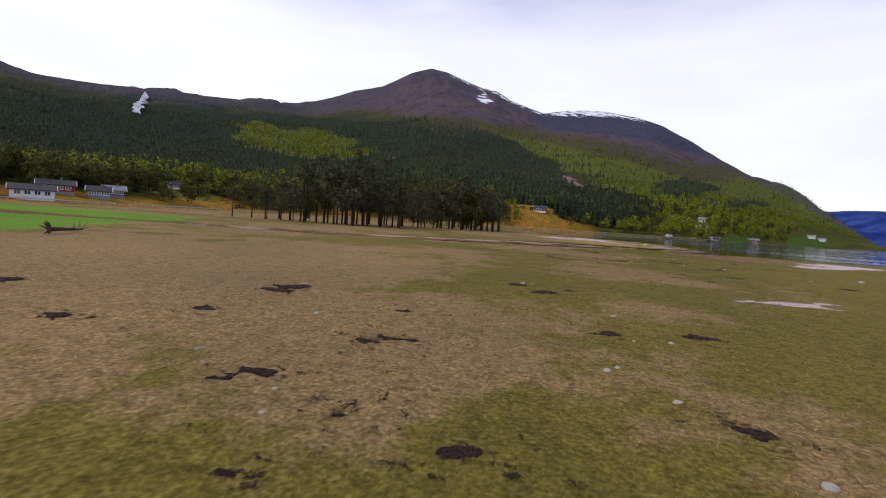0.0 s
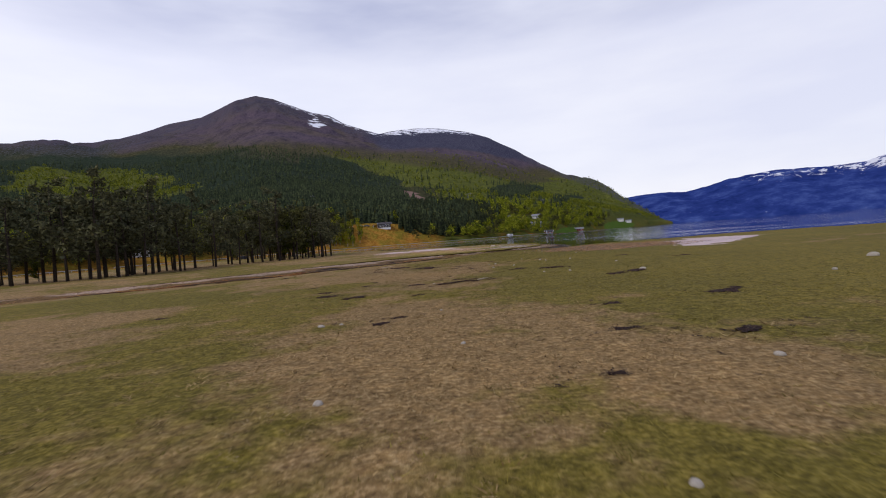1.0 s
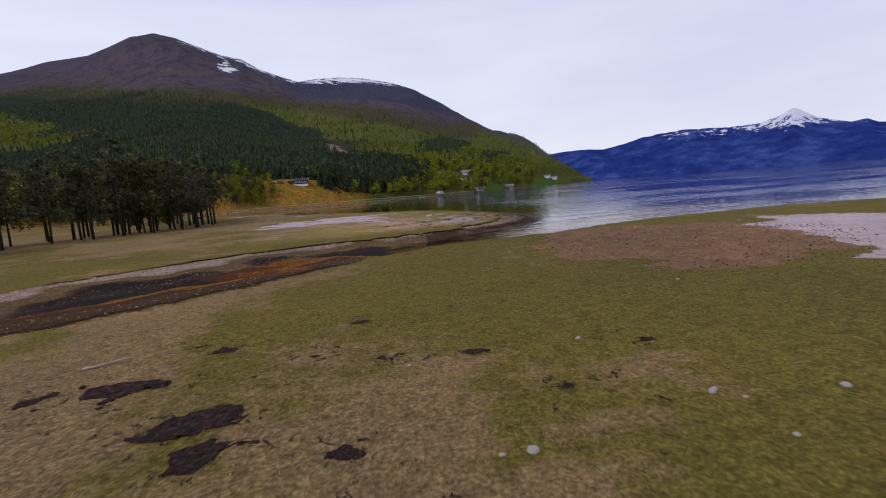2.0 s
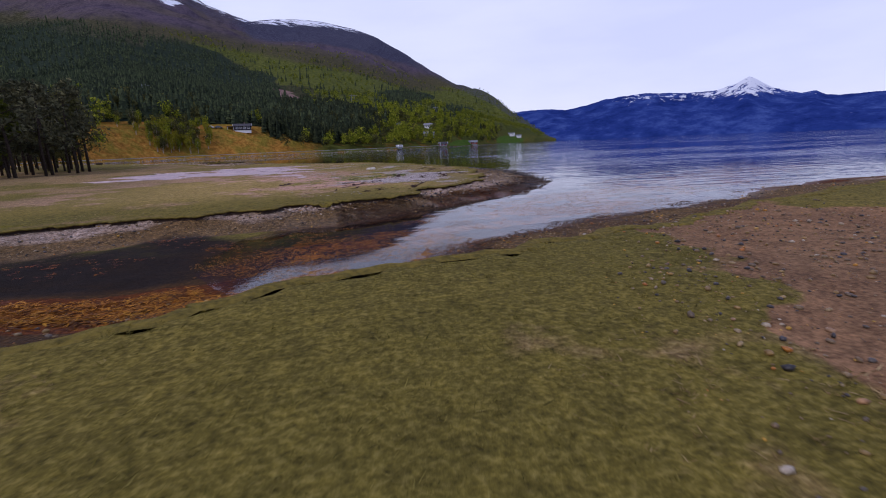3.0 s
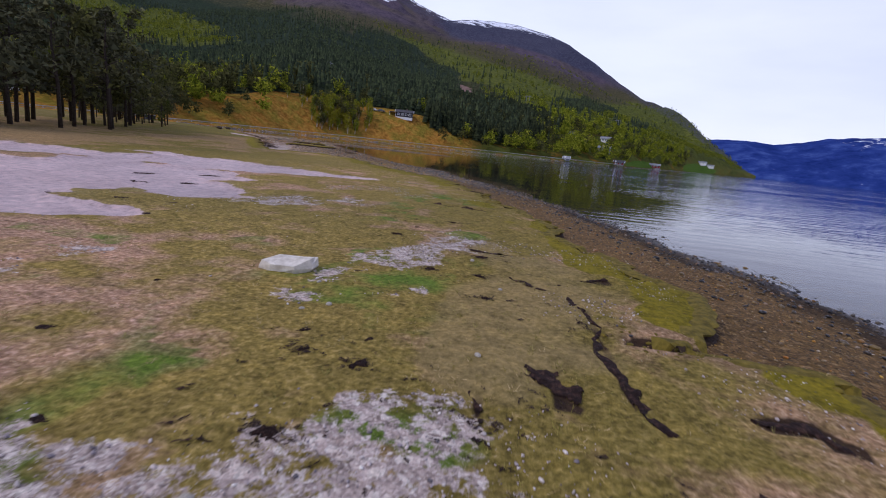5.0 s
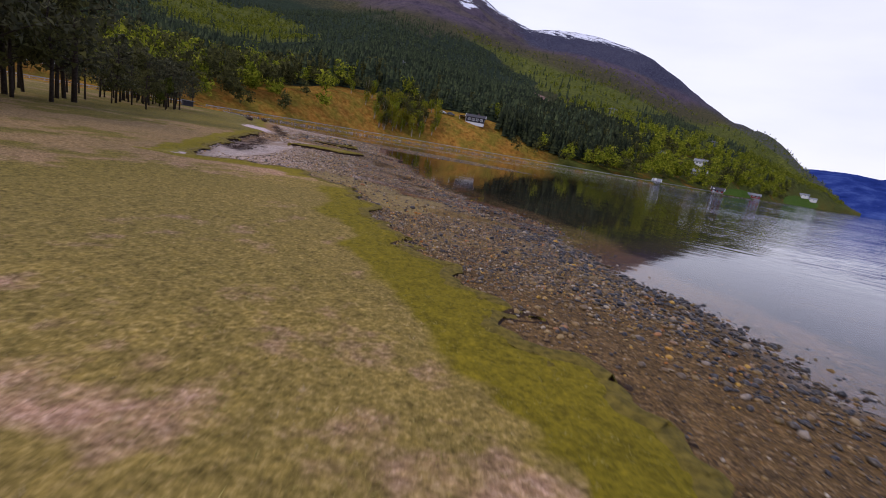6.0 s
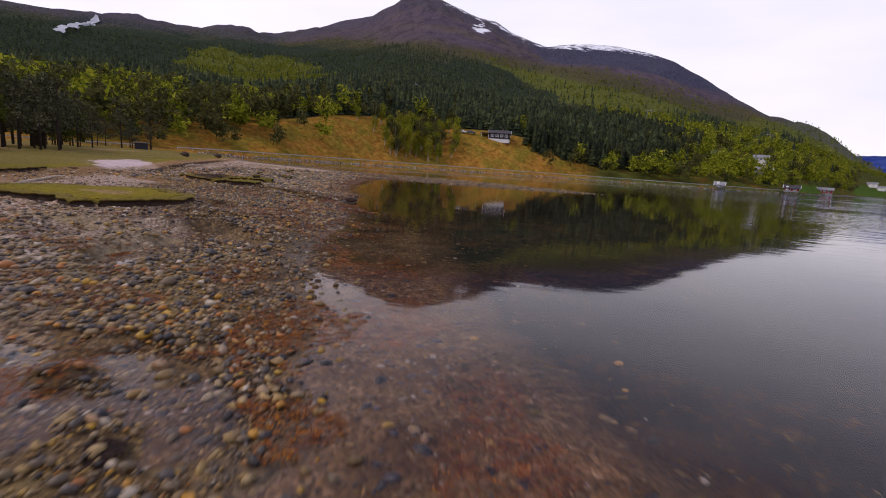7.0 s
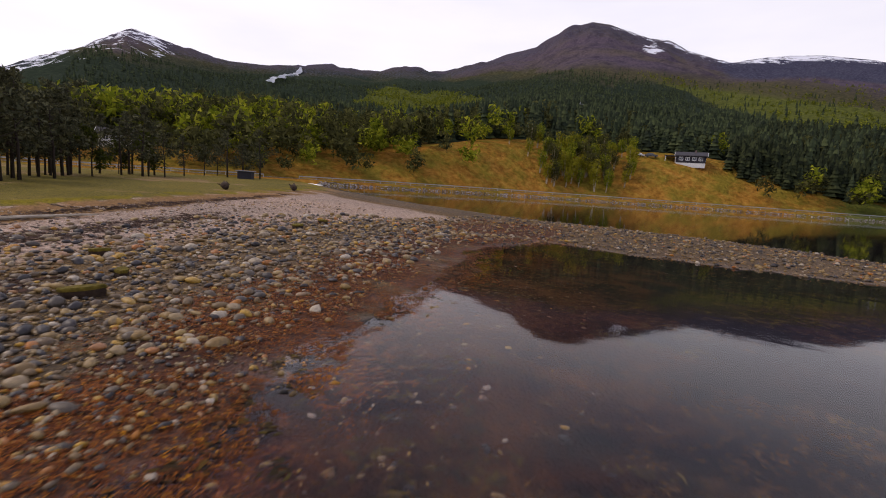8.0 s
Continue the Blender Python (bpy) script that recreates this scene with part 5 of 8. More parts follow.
def clump_mesh(seed, lobes=4):
    """A low, ragged mat of dried seaweed about 1 m across."""
    rng = np.random.RandomState(seed)
    c = rng.uniform(-0.33, 0.33, (lobes, 2)) * np.array([1, 0.6])
    w = rng.uniform(0.16, 0.3, lobes)
    n = 30
    g = np.linspace(-0.62, 0.62, n)
    X, Y = np.meshgrid(g, g)
    F = sum(np.exp(-((X - a) ** 2 + (Y - b) ** 2) / (2 * (s * 0.62) ** 2)) for (a, b), s in zip(c, w))
    ox, oy = rng.uniform(0, 90, 2)
    F = F * 0.9 + (rough_noise(X + ox, Y + oy, 0.26, 4) - 0.5) * 1.9
    H = np.clip(F - 0.42, -0.25, 0.5)
    Z = np.where(H > 0, 0.012 + 0.05 * np.clip(H, 0, 1) ** 0.6 + (rough_noise(X + oy, Y, 0.07, 2) - 0.5) * 0.06, H * 0.3)
    keep = one_piece(H > -0.1)
    idx = -np.ones(X.size, int)
    idx[keep.ravel()] = np.arange(keep.sum())
    v = np.stack([X[keep], Y[keep], Z[keep]], 1)
    t = []
    for j in range(n - 1):
        for i in range(n - 1):
            q = [idx[j * n + i], idx[j * n + i + 1], idx[(j + 1) * n + i + 1], idx[(j + 1) * n + i]]
            if min(q) >= 0:
                t += [(q[0], q[1], q[2]), (q[0], q[2], q[3])]
    return soup("seaweed_mat", v, t, False)


def lay_clumps(places, seed, label, group, flat=1.0):
    rng = np.random.RandomState(seed)
    for x, y, size in places:
        if min(float(along(line, np.array([x]), np.array([y]))[0]) for line, w in BANKS + PANS) < 0.35:
            continue
        size = min(size, 1.25)
        me = CLUMP_MESHES[rng.randint(len(CLUMP_MESHES))]
        ob = link("seaweed_clump", me, M_CLUMP, smooth=False)
        s = max(0.16, size) * rng.uniform(1.0, 1.25) * (0.75 if y > 98 else 1.0)
        ob.matrix_world = pose(x, y, ground_z(x, y) - 0.01, 0, 0, rng.uniform(-25, 25) + 180 * rng.randint(2)) @ Matrix.Diagonal((s, s * rng.uniform(0.65, 1.0), max(0.5, s * 0.8) * flat, 1))
        tagged(ob, label, "seaweed", group)


CLUMP_MESHES = [clump_mesh(i, 3 + i % 4) for i in range(9)]
for me in CLUMP_MESHES:
    me.materials.append(M_CLUMP)
lay_clumps(CLUMPS_MEADOW, 1, "dark dried seaweed clump lying on straw-coloured turf", "seaweed clumps on the meadow")
lay_clumps(CLUMPS_MIDDLE, 2, "dark dried seaweed clump lying on green turf", "seaweed clumps on the meadow")
lay_clumps(CLUMPS_NORTH, 3, "dark brown seaweed clump on dry meadow grass", "seaweed clumps on the meadow")
lay_clumps(CLUMPS_SPIT, 4, "black seaweed bank washed over turf and gravel", "seaweed clumps on the spit", 1.3)
# random dark mats stand for holes in the turf, their darkness in the colour
hole_rng = np.random.RandomState(17)
TURF_HOLES = [(hole_rng.uniform(2.5, 10.5), hole_rng.uniform(84.5, 93), 0.12 + 0.3 * hole_rng.rand() ** 2) for _ in range(34)] + [(hole_rng.uniform(8, 15), hole_rng.uniform(98, 112), 0.12 + 0.2 * hole_rng.rand() ** 2) for _ in range(16)]
lay_clumps(TURF_HOLES, 7, "small dark mat standing for a dark hole in the turf", "seaweed clumps on the spit", 0.7)
lay_clumps(CLUMPS_POINT, 5, "black seaweed clump beside pale gravel and turf", "seaweed clumps on the spit", 1.2)
lay_clumps([(4.1, 139.05, 0.75), (3.85, 138.8, 0.5), (-0.75, 155.2, 0.7)], 8, "dark maroon seaweed mat lying on beach gravel", "seaweed mats on the beach", 0.6)
lay_clumps(LAGOON_BITS, 6, "dark seaweed scrap on pale wet sand", "seaweed scraps on the sand", 0.5)


for i, (line, half) in enumerate(PANS):
    bank(line, half, i + 51, "dark strip of seaweed lying in green turf", "seaweed strips in the turf", 0.6)
for i, (line, half) in enumerate(BANKS):
    bank(line, half, i + 1, "long dark seaweed bank on turf and pale cobbles" if i < 12 else "thin dark seaweed trail on straw-coloured turf", "seaweed banks on the spit" if i < 12 else "")


def lay_stones(name, places, shapes, material, label, group, seed, sink=0.3):
    rng = np.random.RandomState(seed)
    meshes = [soup(name, v, t) for v, t in shapes]
    for x, y, size in places:
        ob = link(name, meshes[rng.randint(len(meshes))], material)
        r = max(0.045, size * 0.28) * (0.7 if "beach" in group else 1.0)
        ob.matrix_world = pose(x, y, ground_z(x, y) + r * (0.45 - sink), rng.uniform(-12, 12), rng.uniform(-12, 12), rng.uniform(0, 360)) @ Matrix.Diagonal((r, r, r * 0.75, 1))
        tagged(ob, label, "stone", group)


lay_stones("stone", PALE_STONES + [(0.49, 14.33, 0.22), (0.72, 13.5, 0.32)], FINE, M_WHITE_ONE, "pale rounded stone lying in the meadow turf", "pale stones in the meadow", 11)
lay_stones("stone", PALE_STONES_NORTH, FINE, M_WHITE_ONE, "pale grey stone on short dry grass", "pale stones in the meadow", 12)
lay_stones("stone", SHORE_STONES, FINE, M_STONE_ONE, "larger rounded stone among the beach cobbles", "large stones on the beach", 13)


lay_stones("boulder", [(-9.2, 174.3, 0.95)], [pebble(93, 3, 0.7, 0.42, 5)], M_CLUMP, "dark seaweed-covered boulder at the edge of the water", "", 14, 0.1)


def broken_slab(bm):
    """A split slab: an angular outline, chamfered above and undercut below."""
    edge = [(-0.42, -0.10), (-0.22, -0.24), (0.16, -0.27), (0.40, -0.12), (0.44, 0.14), (0.18, 0.27), (-0.20, 0.22)]
    rings = []
    for k, (grow, z) in enumerate(((0.86, -0.06), (1.0, 0.04), (0.98, 0.12), (0.88, 0.15))):
        rings.append([bm.verts.new((x * grow, y * grow, z + 0.05 * x - 0.03 * ((i * 7 + k) % 3))) for i, (x, y) in enumerate(edge)])
    for low, high in zip(rings, rings[1:]):
        for i in range(7):
            bm.faces.new((low[i], low[(i + 1) % 7], high[(i + 1) % 7], high[i]))
    top = bm.verts.new((0.02, 0.0, 0.155))
    for i in range(7):
        bm.faces.new((rings[-1][i], rings[-1][(i + 1) % 7], top))
    return bm


M_SLAB = plain("pale_split_stone", [(0.3, (0.42, 0.37, 0.30)), (0.7, (0.74, 0.69, 0.60))], 7, 0.85, 0.5, 0.012)
flat_slab = thing("stone_slab", "large flat whitish stone slab lying on the turf", "stone", pose(10.35, 105.2, ground_z(10.35, 105.2) + 0.02, 3, -2, 10))
part("slab", broken_slab(bmesh.new()), M_SLAB, flat_slab)

def stick(name, label, a, b, r, bend=0.05, seed=0, lift=0.0):
    rng = np.random.RandomState(seed)
    a, b = Vector((*a, ground_z(*a) + r + lift)), Vector((*b, ground_z(*b) + r + lift + 0.03))
    ob = thing(name, label, "driftwood", Matrix.Translation(a))
    pts = [(b - a) * u + Vector((rng.uniform(-bend, bend), rng.uniform(-bend, bend), abs(rng.uniform(0, bend)) * (0 < u < 1))) for u in (0, 0.25, 0.5, 0.75, 1)]
    part("stem", tube(bmesh.new(), pts, [r, r * 0.95, r * 0.85, r * 0.7, r * 0.4], 7), M_WOOD, ob, smooth=True)
    q = pts[2]
    part("twig", tube(bmesh.new(), [q, q + Vector((rng.uniform(-0.1, 0.1), 0.12, 0.05))], [r * 0.5, r * 0.2], 5), M_WOOD, ob)
    return ob


stick("driftwood_stick", "thin pale driftwood stick on the meadow grass", (-3.07, 54.6), (-2.23, 54.98), 0.028, 0.03, 1)
stick("driftwood_stick", "pale bleached stick lying across black seaweed", (11.0, 96.1), (10.9, 96.6), 0.012, 0.06, 2, 0.05)
stick("driftwood_stick", "curved pale branch at the edge of the seaweed", (13.78, 92.2), (14.0, 92.95), 0.018, 0.07, 3, 0.07)
stick("driftwood_stick", "short whitish stick on a seaweed clump", (2.75, 39.25), (3.2, 39.45), 0.025, 0.02, 4)
stick("driftwood_stick", "pale twig standing in a seaweed clump", (-8.3, 12.3), (-8.05, 12.6), 0.02, 0.03, 5)
stick("driftwood_beam", "long weathered beam lying along the tide line", (-31.3, 186.2), (-31.9, 189.2), 0.07, 0.02, 6)
stick("driftwood_beam", "grey log stranded along the high tide line", (-17.8, 165.2), (-20.2, 168.5), 0.06, 0.05, 7)

# uprooted trunk with its root plate
root = thing("uprooted_tree", "uprooted dark tree trunk with bare roots on the meadow", "driftwood", pose(-28.9, 18.8, ground_z(-28.9, 18.8)))
root.scale = (0.62, 0.62, 0.62)
part("trunk", tube(bmesh.new(), [(0, 0, 0.45), (-1.1, 2.0, 0.4), (-2.4, 4.6, 0.25)], [0.22, 0.17, 0.08], 8), M_ROOT, root, smooth=True)
rng = np.random.RandomState(5)
for i in range(9):
    a = rng.uniform(0, 6.28)
    d = Vector((0.5 * math.cos(a), -0.15 + 0.3 * rng.rand(), 0.55 * math.sin(a)))
    part("root", tube(bmesh.new(), [(0, 0, 0.45), Vector((0, 0, 0.45)) + d * 0.6, Vector((0, -0.2, 0.5)) + d * rng.uniform(1.0, 1.6)], [0.14, 0.08, 0.03], 6), M_ROOT, root)
for i in range(5):
    p = Vector((-1.1, 2.0, 0.4)) + Vector((-1.3, 2.6, -0.15)) * rng.rand()
    part("branch", tube(bmesh.new(), [p, p + Vector((rng.uniform(-0.9, 0.9), rng.uniform(0, 1.2), rng.uniform(0.3, 0.9)))], [0.06, 0.015], 5), M_ROOT, root)


def stump(x, y, seed, label):
    rng = np.random.RandomState(seed)
    ob = thing("driftwood_stump", label, "driftwood", pose(x, y, ground_z(x, y), 0, 0, rng.uniform(0, 360)))
    part("stump", tube(bmesh.new(), [(-0.7, 0, 0.25), (0, 0, 0.35), (0.7, 0.1, 0.3)], [0.28, 0.33, 0.2], 8), M_ROOT, ob, smooth=True)
    for i in range(7):
        a = rng.uniform(0, 6.28)
        part("root", tube(bmesh.new(), [(0.6, 0, 0.3), (0.8 + 0.2 * rng.rand(), 0.5 * math.cos(a), 0.35 + 0.4 * abs(math.sin(a)))], [0.1, 0.03], 5), M_ROOT, ob)


stump(-54.2, 215.0, 1, "dark driftwood stump stranded on the gravel flat")
stump(-50.5, 205.0, 2, "tangled dark root stranded on the grass edge")

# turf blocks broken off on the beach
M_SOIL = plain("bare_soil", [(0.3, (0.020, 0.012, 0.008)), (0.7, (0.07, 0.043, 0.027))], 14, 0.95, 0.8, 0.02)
M_TURF = plain("olive_turf", [(0.3, (0.07, 0.056, 0.007)), (0.7, (0.23, 0.17, 0.024))], 8, 0.95, 0.8, 0.03)


def sod(bm, outline, z0, z1, flare):
    """A broken block: an uneven outline raised from z0 to z1."""
    low = [bm.verts.new((x * flare, y * flare, z0)) for x, y in outline]
    mid = [bm.verts.new((x, y, z0 + (z1 - z0) * 0.6)) for x, y in outline]
    top = [bm.verts.new((x * 0.94, y * 0.94, z1)) for x, y in outline]
    n = len(outline)
    for a, b in ((low, mid), (mid, top)):
        for i in range(n):
            bm.faces.new((a[i], a[(i + 1) % n], b[(i + 1) % n], b[i]))
    bm.faces.new(top)
    return bm


for i, (x, y, size) in enumerate(TURF_BLOCKS):
    size = size * 0.56
    rng = np.random.RandomState(60 + i)
    ob = thing("turf_block", "broken block of dark earth with olive turf on top", "turf", pose(x, y, ground_z(x, y), rng.uniform(-5, 5), rng.uniform(-5, 5), rng.uniform(0, 180)), "turf blocks on the beach")
    edge = [(size * 0.5 * rng.uniform(0.7, 1.1) * math.cos(0.4833 * k), size * 0.3 * rng.uniform(0.7, 1.15) * math.sin(0.4833 * k)) for k in range(13)]
    part("earth", sod(bmesh.new(), edge, -0.06, 0.17, 0.9), M_SOIL, ob)
    part("turf_top", sod(bmesh.new(), [(a * 1.03, b * 1.03) for a, b in edge], 0.13, 0.20, 0.97), M_TURF, ob, "olive turf")


# ---- beach stones ----
def beach(name, label, n, box_, shapes, size, material, seed, where, sink=0.25, far=26.0, least=0.1, skew=4):
    """Stones strewn where(x, y) allows, thinner away from the walk."""
    rng = np.random.RandomState(seed)
    x, y = strewn(rng, n, *box_)
    near = rng.rand(n) < np.clip(1.25 - path_distance(x, y) / far, least, 1)
    x, y = x[near], y[near]
    keep = where(x, y, rng)
    x, y = x[keep], y[keep]
    m = len(x)
    r = size[0] + (size[1] - size[0]) * rng.rand(m) ** skew
    r = r * (1 + 0.2 * np.clip(path_distance(x, y) - 9, 0, 20) / 20)
    z = ground_at(x, y)[0] + r * (0.55 - sink)
    me = scatter(name, shapes, x, y, z, rng.uniform(0, 6.28, m), r, r * rng.uniform(0.75, 1.1, m), r * rng.uniform(0.55, 0.9, m), rng.normal(0, 0.25, m), rng)
    me.materials.append(material)
    return tagged(new(name, me), label, "stones", kind="stuff")


def on_beach(lo, hi):
    def test(x, y, rng):
        s, t = shore_of(x, y)
        return (s > lo) & (t < hi)
    return test


def wet_beach(x, y, rng):
    s, t = shore_of(x, y)
    s = s - 2.0 * (np.minimum(along(INLET, *warped(x, y)), along(INLET_BAY, *warped(x, y))) < 0.55)
    sparse = np.where(distance_to(ALGAE_FLAT, x, y) > 0, 0.25, 0.55 + 0.45 * step(0.35, 0.55, rough_noise(x, y, 1.4, 3)))
    return (s > 0.6 + 1.4 * rng.rand(len(x)) * (y < 165)) & (s < np.where(y > 147, 4.5 + (5 + 6 * step(164, 172, y)) * rng.rand(len(x)), 99)) & (t < 0.0) & (rng.rand(len(x)) < sparse)


def dry_beach(x, y, rng):
    s, t = shore_of(x, y)
    return (s > 4.5 + 4 * rng.rand(len(x)) + 6.5 * step(164, 172, y)) & (y > 147) & (t < 0.0) & (distance_to(LAGOON_TWO, x, y) < 0)


def dark_shore(x, y, rng):
    s, t = shore_of(x, y)
    return (s > -1.6) & (s < 2.6 + 1.2 * rng.rand(len(x))) & (t < 0.0) & ((y < 148) | (rng.rand(len(x)) < 0.4))


def thin_turf(x, y, rng):
    n = rough_noise(x + 3, y * 0.9, 1.5, 4)
    return (shore_of(x, y)[1] > 0.2) & (n > 0.55 + 0.10 * rng.rand(len(x))) & (rng.rand(len(x)) < 0.6)


def under(x, y, rng):
    s, t = shore_of(x, y)
    return (s < 0.0) & (s > -5 * rng.rand(len(x)) ** 1.5)


M_BED = stones_material("drowned_stone", [(p, tuple(0.75 * v for v in q)) for p, q in STONE_MIX], 0.6)


def patch(poly, grow=0.0):
    def test(x, y, rng):
        return distance_to(poly, x, y) > -grow * rng.rand(len(x)) ** 2
    return test


beach("beach_cobbles", "ochre and grey rounded cobbles of the gravel beach", 120000, (-34, 14, 131, 206), COARSE, (0.024, 0.088), M_STONE, 21, wet_beach, 0.36, 16.0, 0.06)
beach("beach_pebbles", "small mixed pebbles between the cobbles of the beach", 250000, (-26, 12, 133, 200), TINY, (0.02, 0.06), M_STONE, 34, wet_beach, 0.2, 12.0, 0.0)
beach("beach_grit", "fine ochre and brown gravel filling the beach between the pebbles", 105000, (-4, 11, 134, 160), TINY, (0.010, 0.036), M_STONE, 39, lambda x, y, rng: on_beach(0.2, -0.1)(x, y, rng) & (rng.rand(len(x)) < np.where(distance_to(ALGAE_FLAT, x, y) > 0, 0.12, 1.0)), 0.2, 8.0, 0.0, 2)
beach("bay_cobbles", "wet ochre, olive and slate cobbles packed along the bay", 130000, (-22, 2, 150, 186), TINY, (0.026, 0.085), M_STONE, 52, lambda x, y, rng: on_beach(0.1, -0.3)(x, y, rng) & (along(INLET_BAY, x, y) > 0.45) & (rng.rand(len(x)) < 0.35 + 0.65 * step(0.4, 0.55, rough_noise(x + 2, y, 1.3, 3))), 0.25, 9.0, 0.0, 2)
beach("dry_cobbles", "pale dry rounded cobbles of the upper beach", 60000, (-44, 8, 140, 212), COARSE, (0.03, 0.09), M_DRY, 30, dry_beach, 0.34, 22.0, 0.2)
beach("dry_pebbles", "pale dry pebbles of the upper beach", 200000, (-40, 8, 140, 206), TINY, (0.025, 0.075), M_DRY, 35, dry_beach, 0.2, 16.0, 0.1)
beach("large_cobbles", "large ochre and slate-grey cobbles above the red weed", 22000, (-32, -8, 172, 204), COARSE, (0.055, 0.17), M_STONE, 36,
      lambda x, y, rng: (shore_of(x, y)[0] > 0.8 + 1.5 * rng.rand(len(x))) & (shore_of(x, y)[0] < 8 + 6 * rng.rand(len(x))) & (shore_of(x, y)[1] < -0.5), 0.3, 40.0, 0.2)
beach("black_cobbles", "large black wet cobbles at the edge of the bay", 5000, (2, 15, 134, 150), COARSE, (0.05, 0.11), M_DARK, 37,
      lambda x, y, rng: (shore_of(x, y)[0] > -0.3) & (shore_of(x, y)[0] < 1.5 + 3 * rng.rand(len(x))) & (shore_of(x, y)[1] < -0.5) & (rough_noise(x, y, 1.5, 2) > 0.4), 0.3, 30.0)
beach("cut_gravel", "pale tan gravel and cobbles below the cut turf", 26000, (5, 19, 78.5, 96), TINY, (0.014, 0.065), M_DRY, 38, lambda x, y, rng: on_beach(0.9, -0.1)(x, y, rng) & (rough_noise(x, y, 0.9, 2) > 0.36), 0.25, 24.0)
beach("dark_cobbles", "dark wet cobbles at the edge of the water", 45000, (-12, 16, 128, 176), TINY, (0.028, 0.11), M_DARK, 22, dark_shore, 0.34, 16.0)
beach("bed_cobbles", "cobbles lying under the shallow water", 120000, (-22, 16, 128, 206), TINY, (0.025, 0.09), M_BED, 29, under, 0.3, 16.0)
beach("spit_cobbles", "dark grey stones along the shore of the spit", 36000, (6, 24, 82, 134), TINY, (0.02, 0.085), M_DARK, 23, lambda x, y, rng: on_beach(-0.8, -0.1)(x, y, rng) & (shore_of(x, y)[0] < 1.5 + 2.2 * rng.rand(len(x))) & (rng.rand(len(x)) < 0.5 + 0.5 * step(86, 91, y)))
beach("spit_gravel", "brown gravel below the turf edge of the spit", 50000, (2, 24, 78, 134), TINY, (0.012, 0.045), M_STONE, 24, on_beach(1.9, 0.1), 0.25, 18.0)
beach("creek_gravel", "brown gravel on the bank of the creek", 60000, (-14, 34, 56, 84), TINY, (0.013, 0.06), M_STONE, 25, on_beach(-0.3, 0.0), 0.25, 16.0)
beach("pale_cobbles", "pale white and lilac cobbles strewn over the turf", 62000, (8, 17, 88.5, 98.5), TINY, (0.012, 0.05), M_PALE, 26,
      lambda x, y, rng: patch(COBBLE_PATCH, 0.9)(x, y, rng) & (rough_noise(x + 70, y, 0.8, 3) < 0.56 + 0.12 * rng.rand(len(x))), 0.3, 26.0, 0.1, 2)
beach("pale_gravel", "pale gravel scattered through thin turf", 80000, (5, 17, 84, 122), TINY, (0.008, 0.028), M_PALE, 27, thin_turf, 0.1, 14.0, 0.0)
beach("mud_gravel", "brown pebbles scattered over the mud flat", 14000, (9, 27, 57, 75), TINY, (0.012, 0.06), M_STONE, 31, patch(MUD_FLAT, 1.2), 0.2, 30.0)
beach("bar_cobbles", "brown cobbles of the gravel bar in the inlet", 12000, (-30, 6, 200, 224), TINY, (0.04, 0.13), M_STONE, 28, on_beach(-0.3, 0.0), 0.2, 90.0)

# clods of turf and bare soil along the cut banks
def clods(name, label, n, lo, hi, size, material, seed, flat):
    rng = np.random.RandomState(seed)
    x, y = strewn(rng, n, -24, 24, 60, 180)
    near = path_distance(x, y) < 18
    x, y = x[near], y[near]
    t = shore_of(x, y)[1]
    keep = (t > lo) & (t < hi) & (rough_noise(x, y, 1.5, 2) > 0.38)
    x, y = x[keep], y[keep]
    m = len(x)
    r = rng.uniform(*size, m)
    me = scatter(name, COARSE, x, y, ground_at(x, y)[0] - r * 0.1, rng.uniform(0, 6.28, m), r, r * rng.uniform(0.6, 1.0, m), r * flat, rng.normal(0, 0.2, m), rng)
    me.materials.append(material)
    return tagged(new(name, me), label, "turf", kind="stuff")


clods("turf_lip", "ragged olive turf lip of the cut bank", 150000, 0.0, 0.4, (0.015, 0.06), M_TURF, 61, 0.5)
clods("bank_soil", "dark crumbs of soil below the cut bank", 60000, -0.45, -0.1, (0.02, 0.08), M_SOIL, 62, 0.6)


# the cut bank itself: an overhanging lip of turf over a dark face of soil, following the turf's edge
def edge_field(x, y):
    return shore_of(x, y)[1] + 0.12


def contour(x0, x1, y0, y1, d):
    """Short pieces of the line where edge_field is zero."""
    gx_, gy_ = np.meshgrid(np.arange(x0, x1, d), np.arange(y0, y1, d))
    f = edge_field(gx_, gy_)
    a, b = [], []
    cell = [(0, 0), (0, 1), (1, 1), (1, 0)]
    sign = f > 0
    mixed_cells = np.argwhere((sign[:-1, :-1] != sign[1:, :-1]) | (sign[:-1, :-1] != sign[:-1, 1:]) | (sign[:-1, :-1] != sign[1:, 1:]))
    for r, c in mixed_cells:
        hits = []
        for k in range(4):
            (p, q), (u, v) = cell[k], cell[(k + 1) % 4]
            f0, f1 = f[r + p, c + q], f[r + u, c + v]
            if (f0 > 0) != (f1 > 0):
                t = f0 / (f0 - f1)
                hits.append((gx_[r + p, c + q] * (1 - t) + gx_[r + u, c + v] * t, gy_[r + p, c + q] * (1 - t) + gy_[r + u, c + v] * t))
        for k in range(0, len(hits) - 1, 2):
            a.append(hits[k])
            b.append(hits[k + 1])
    return np.array(a), np.array(b)


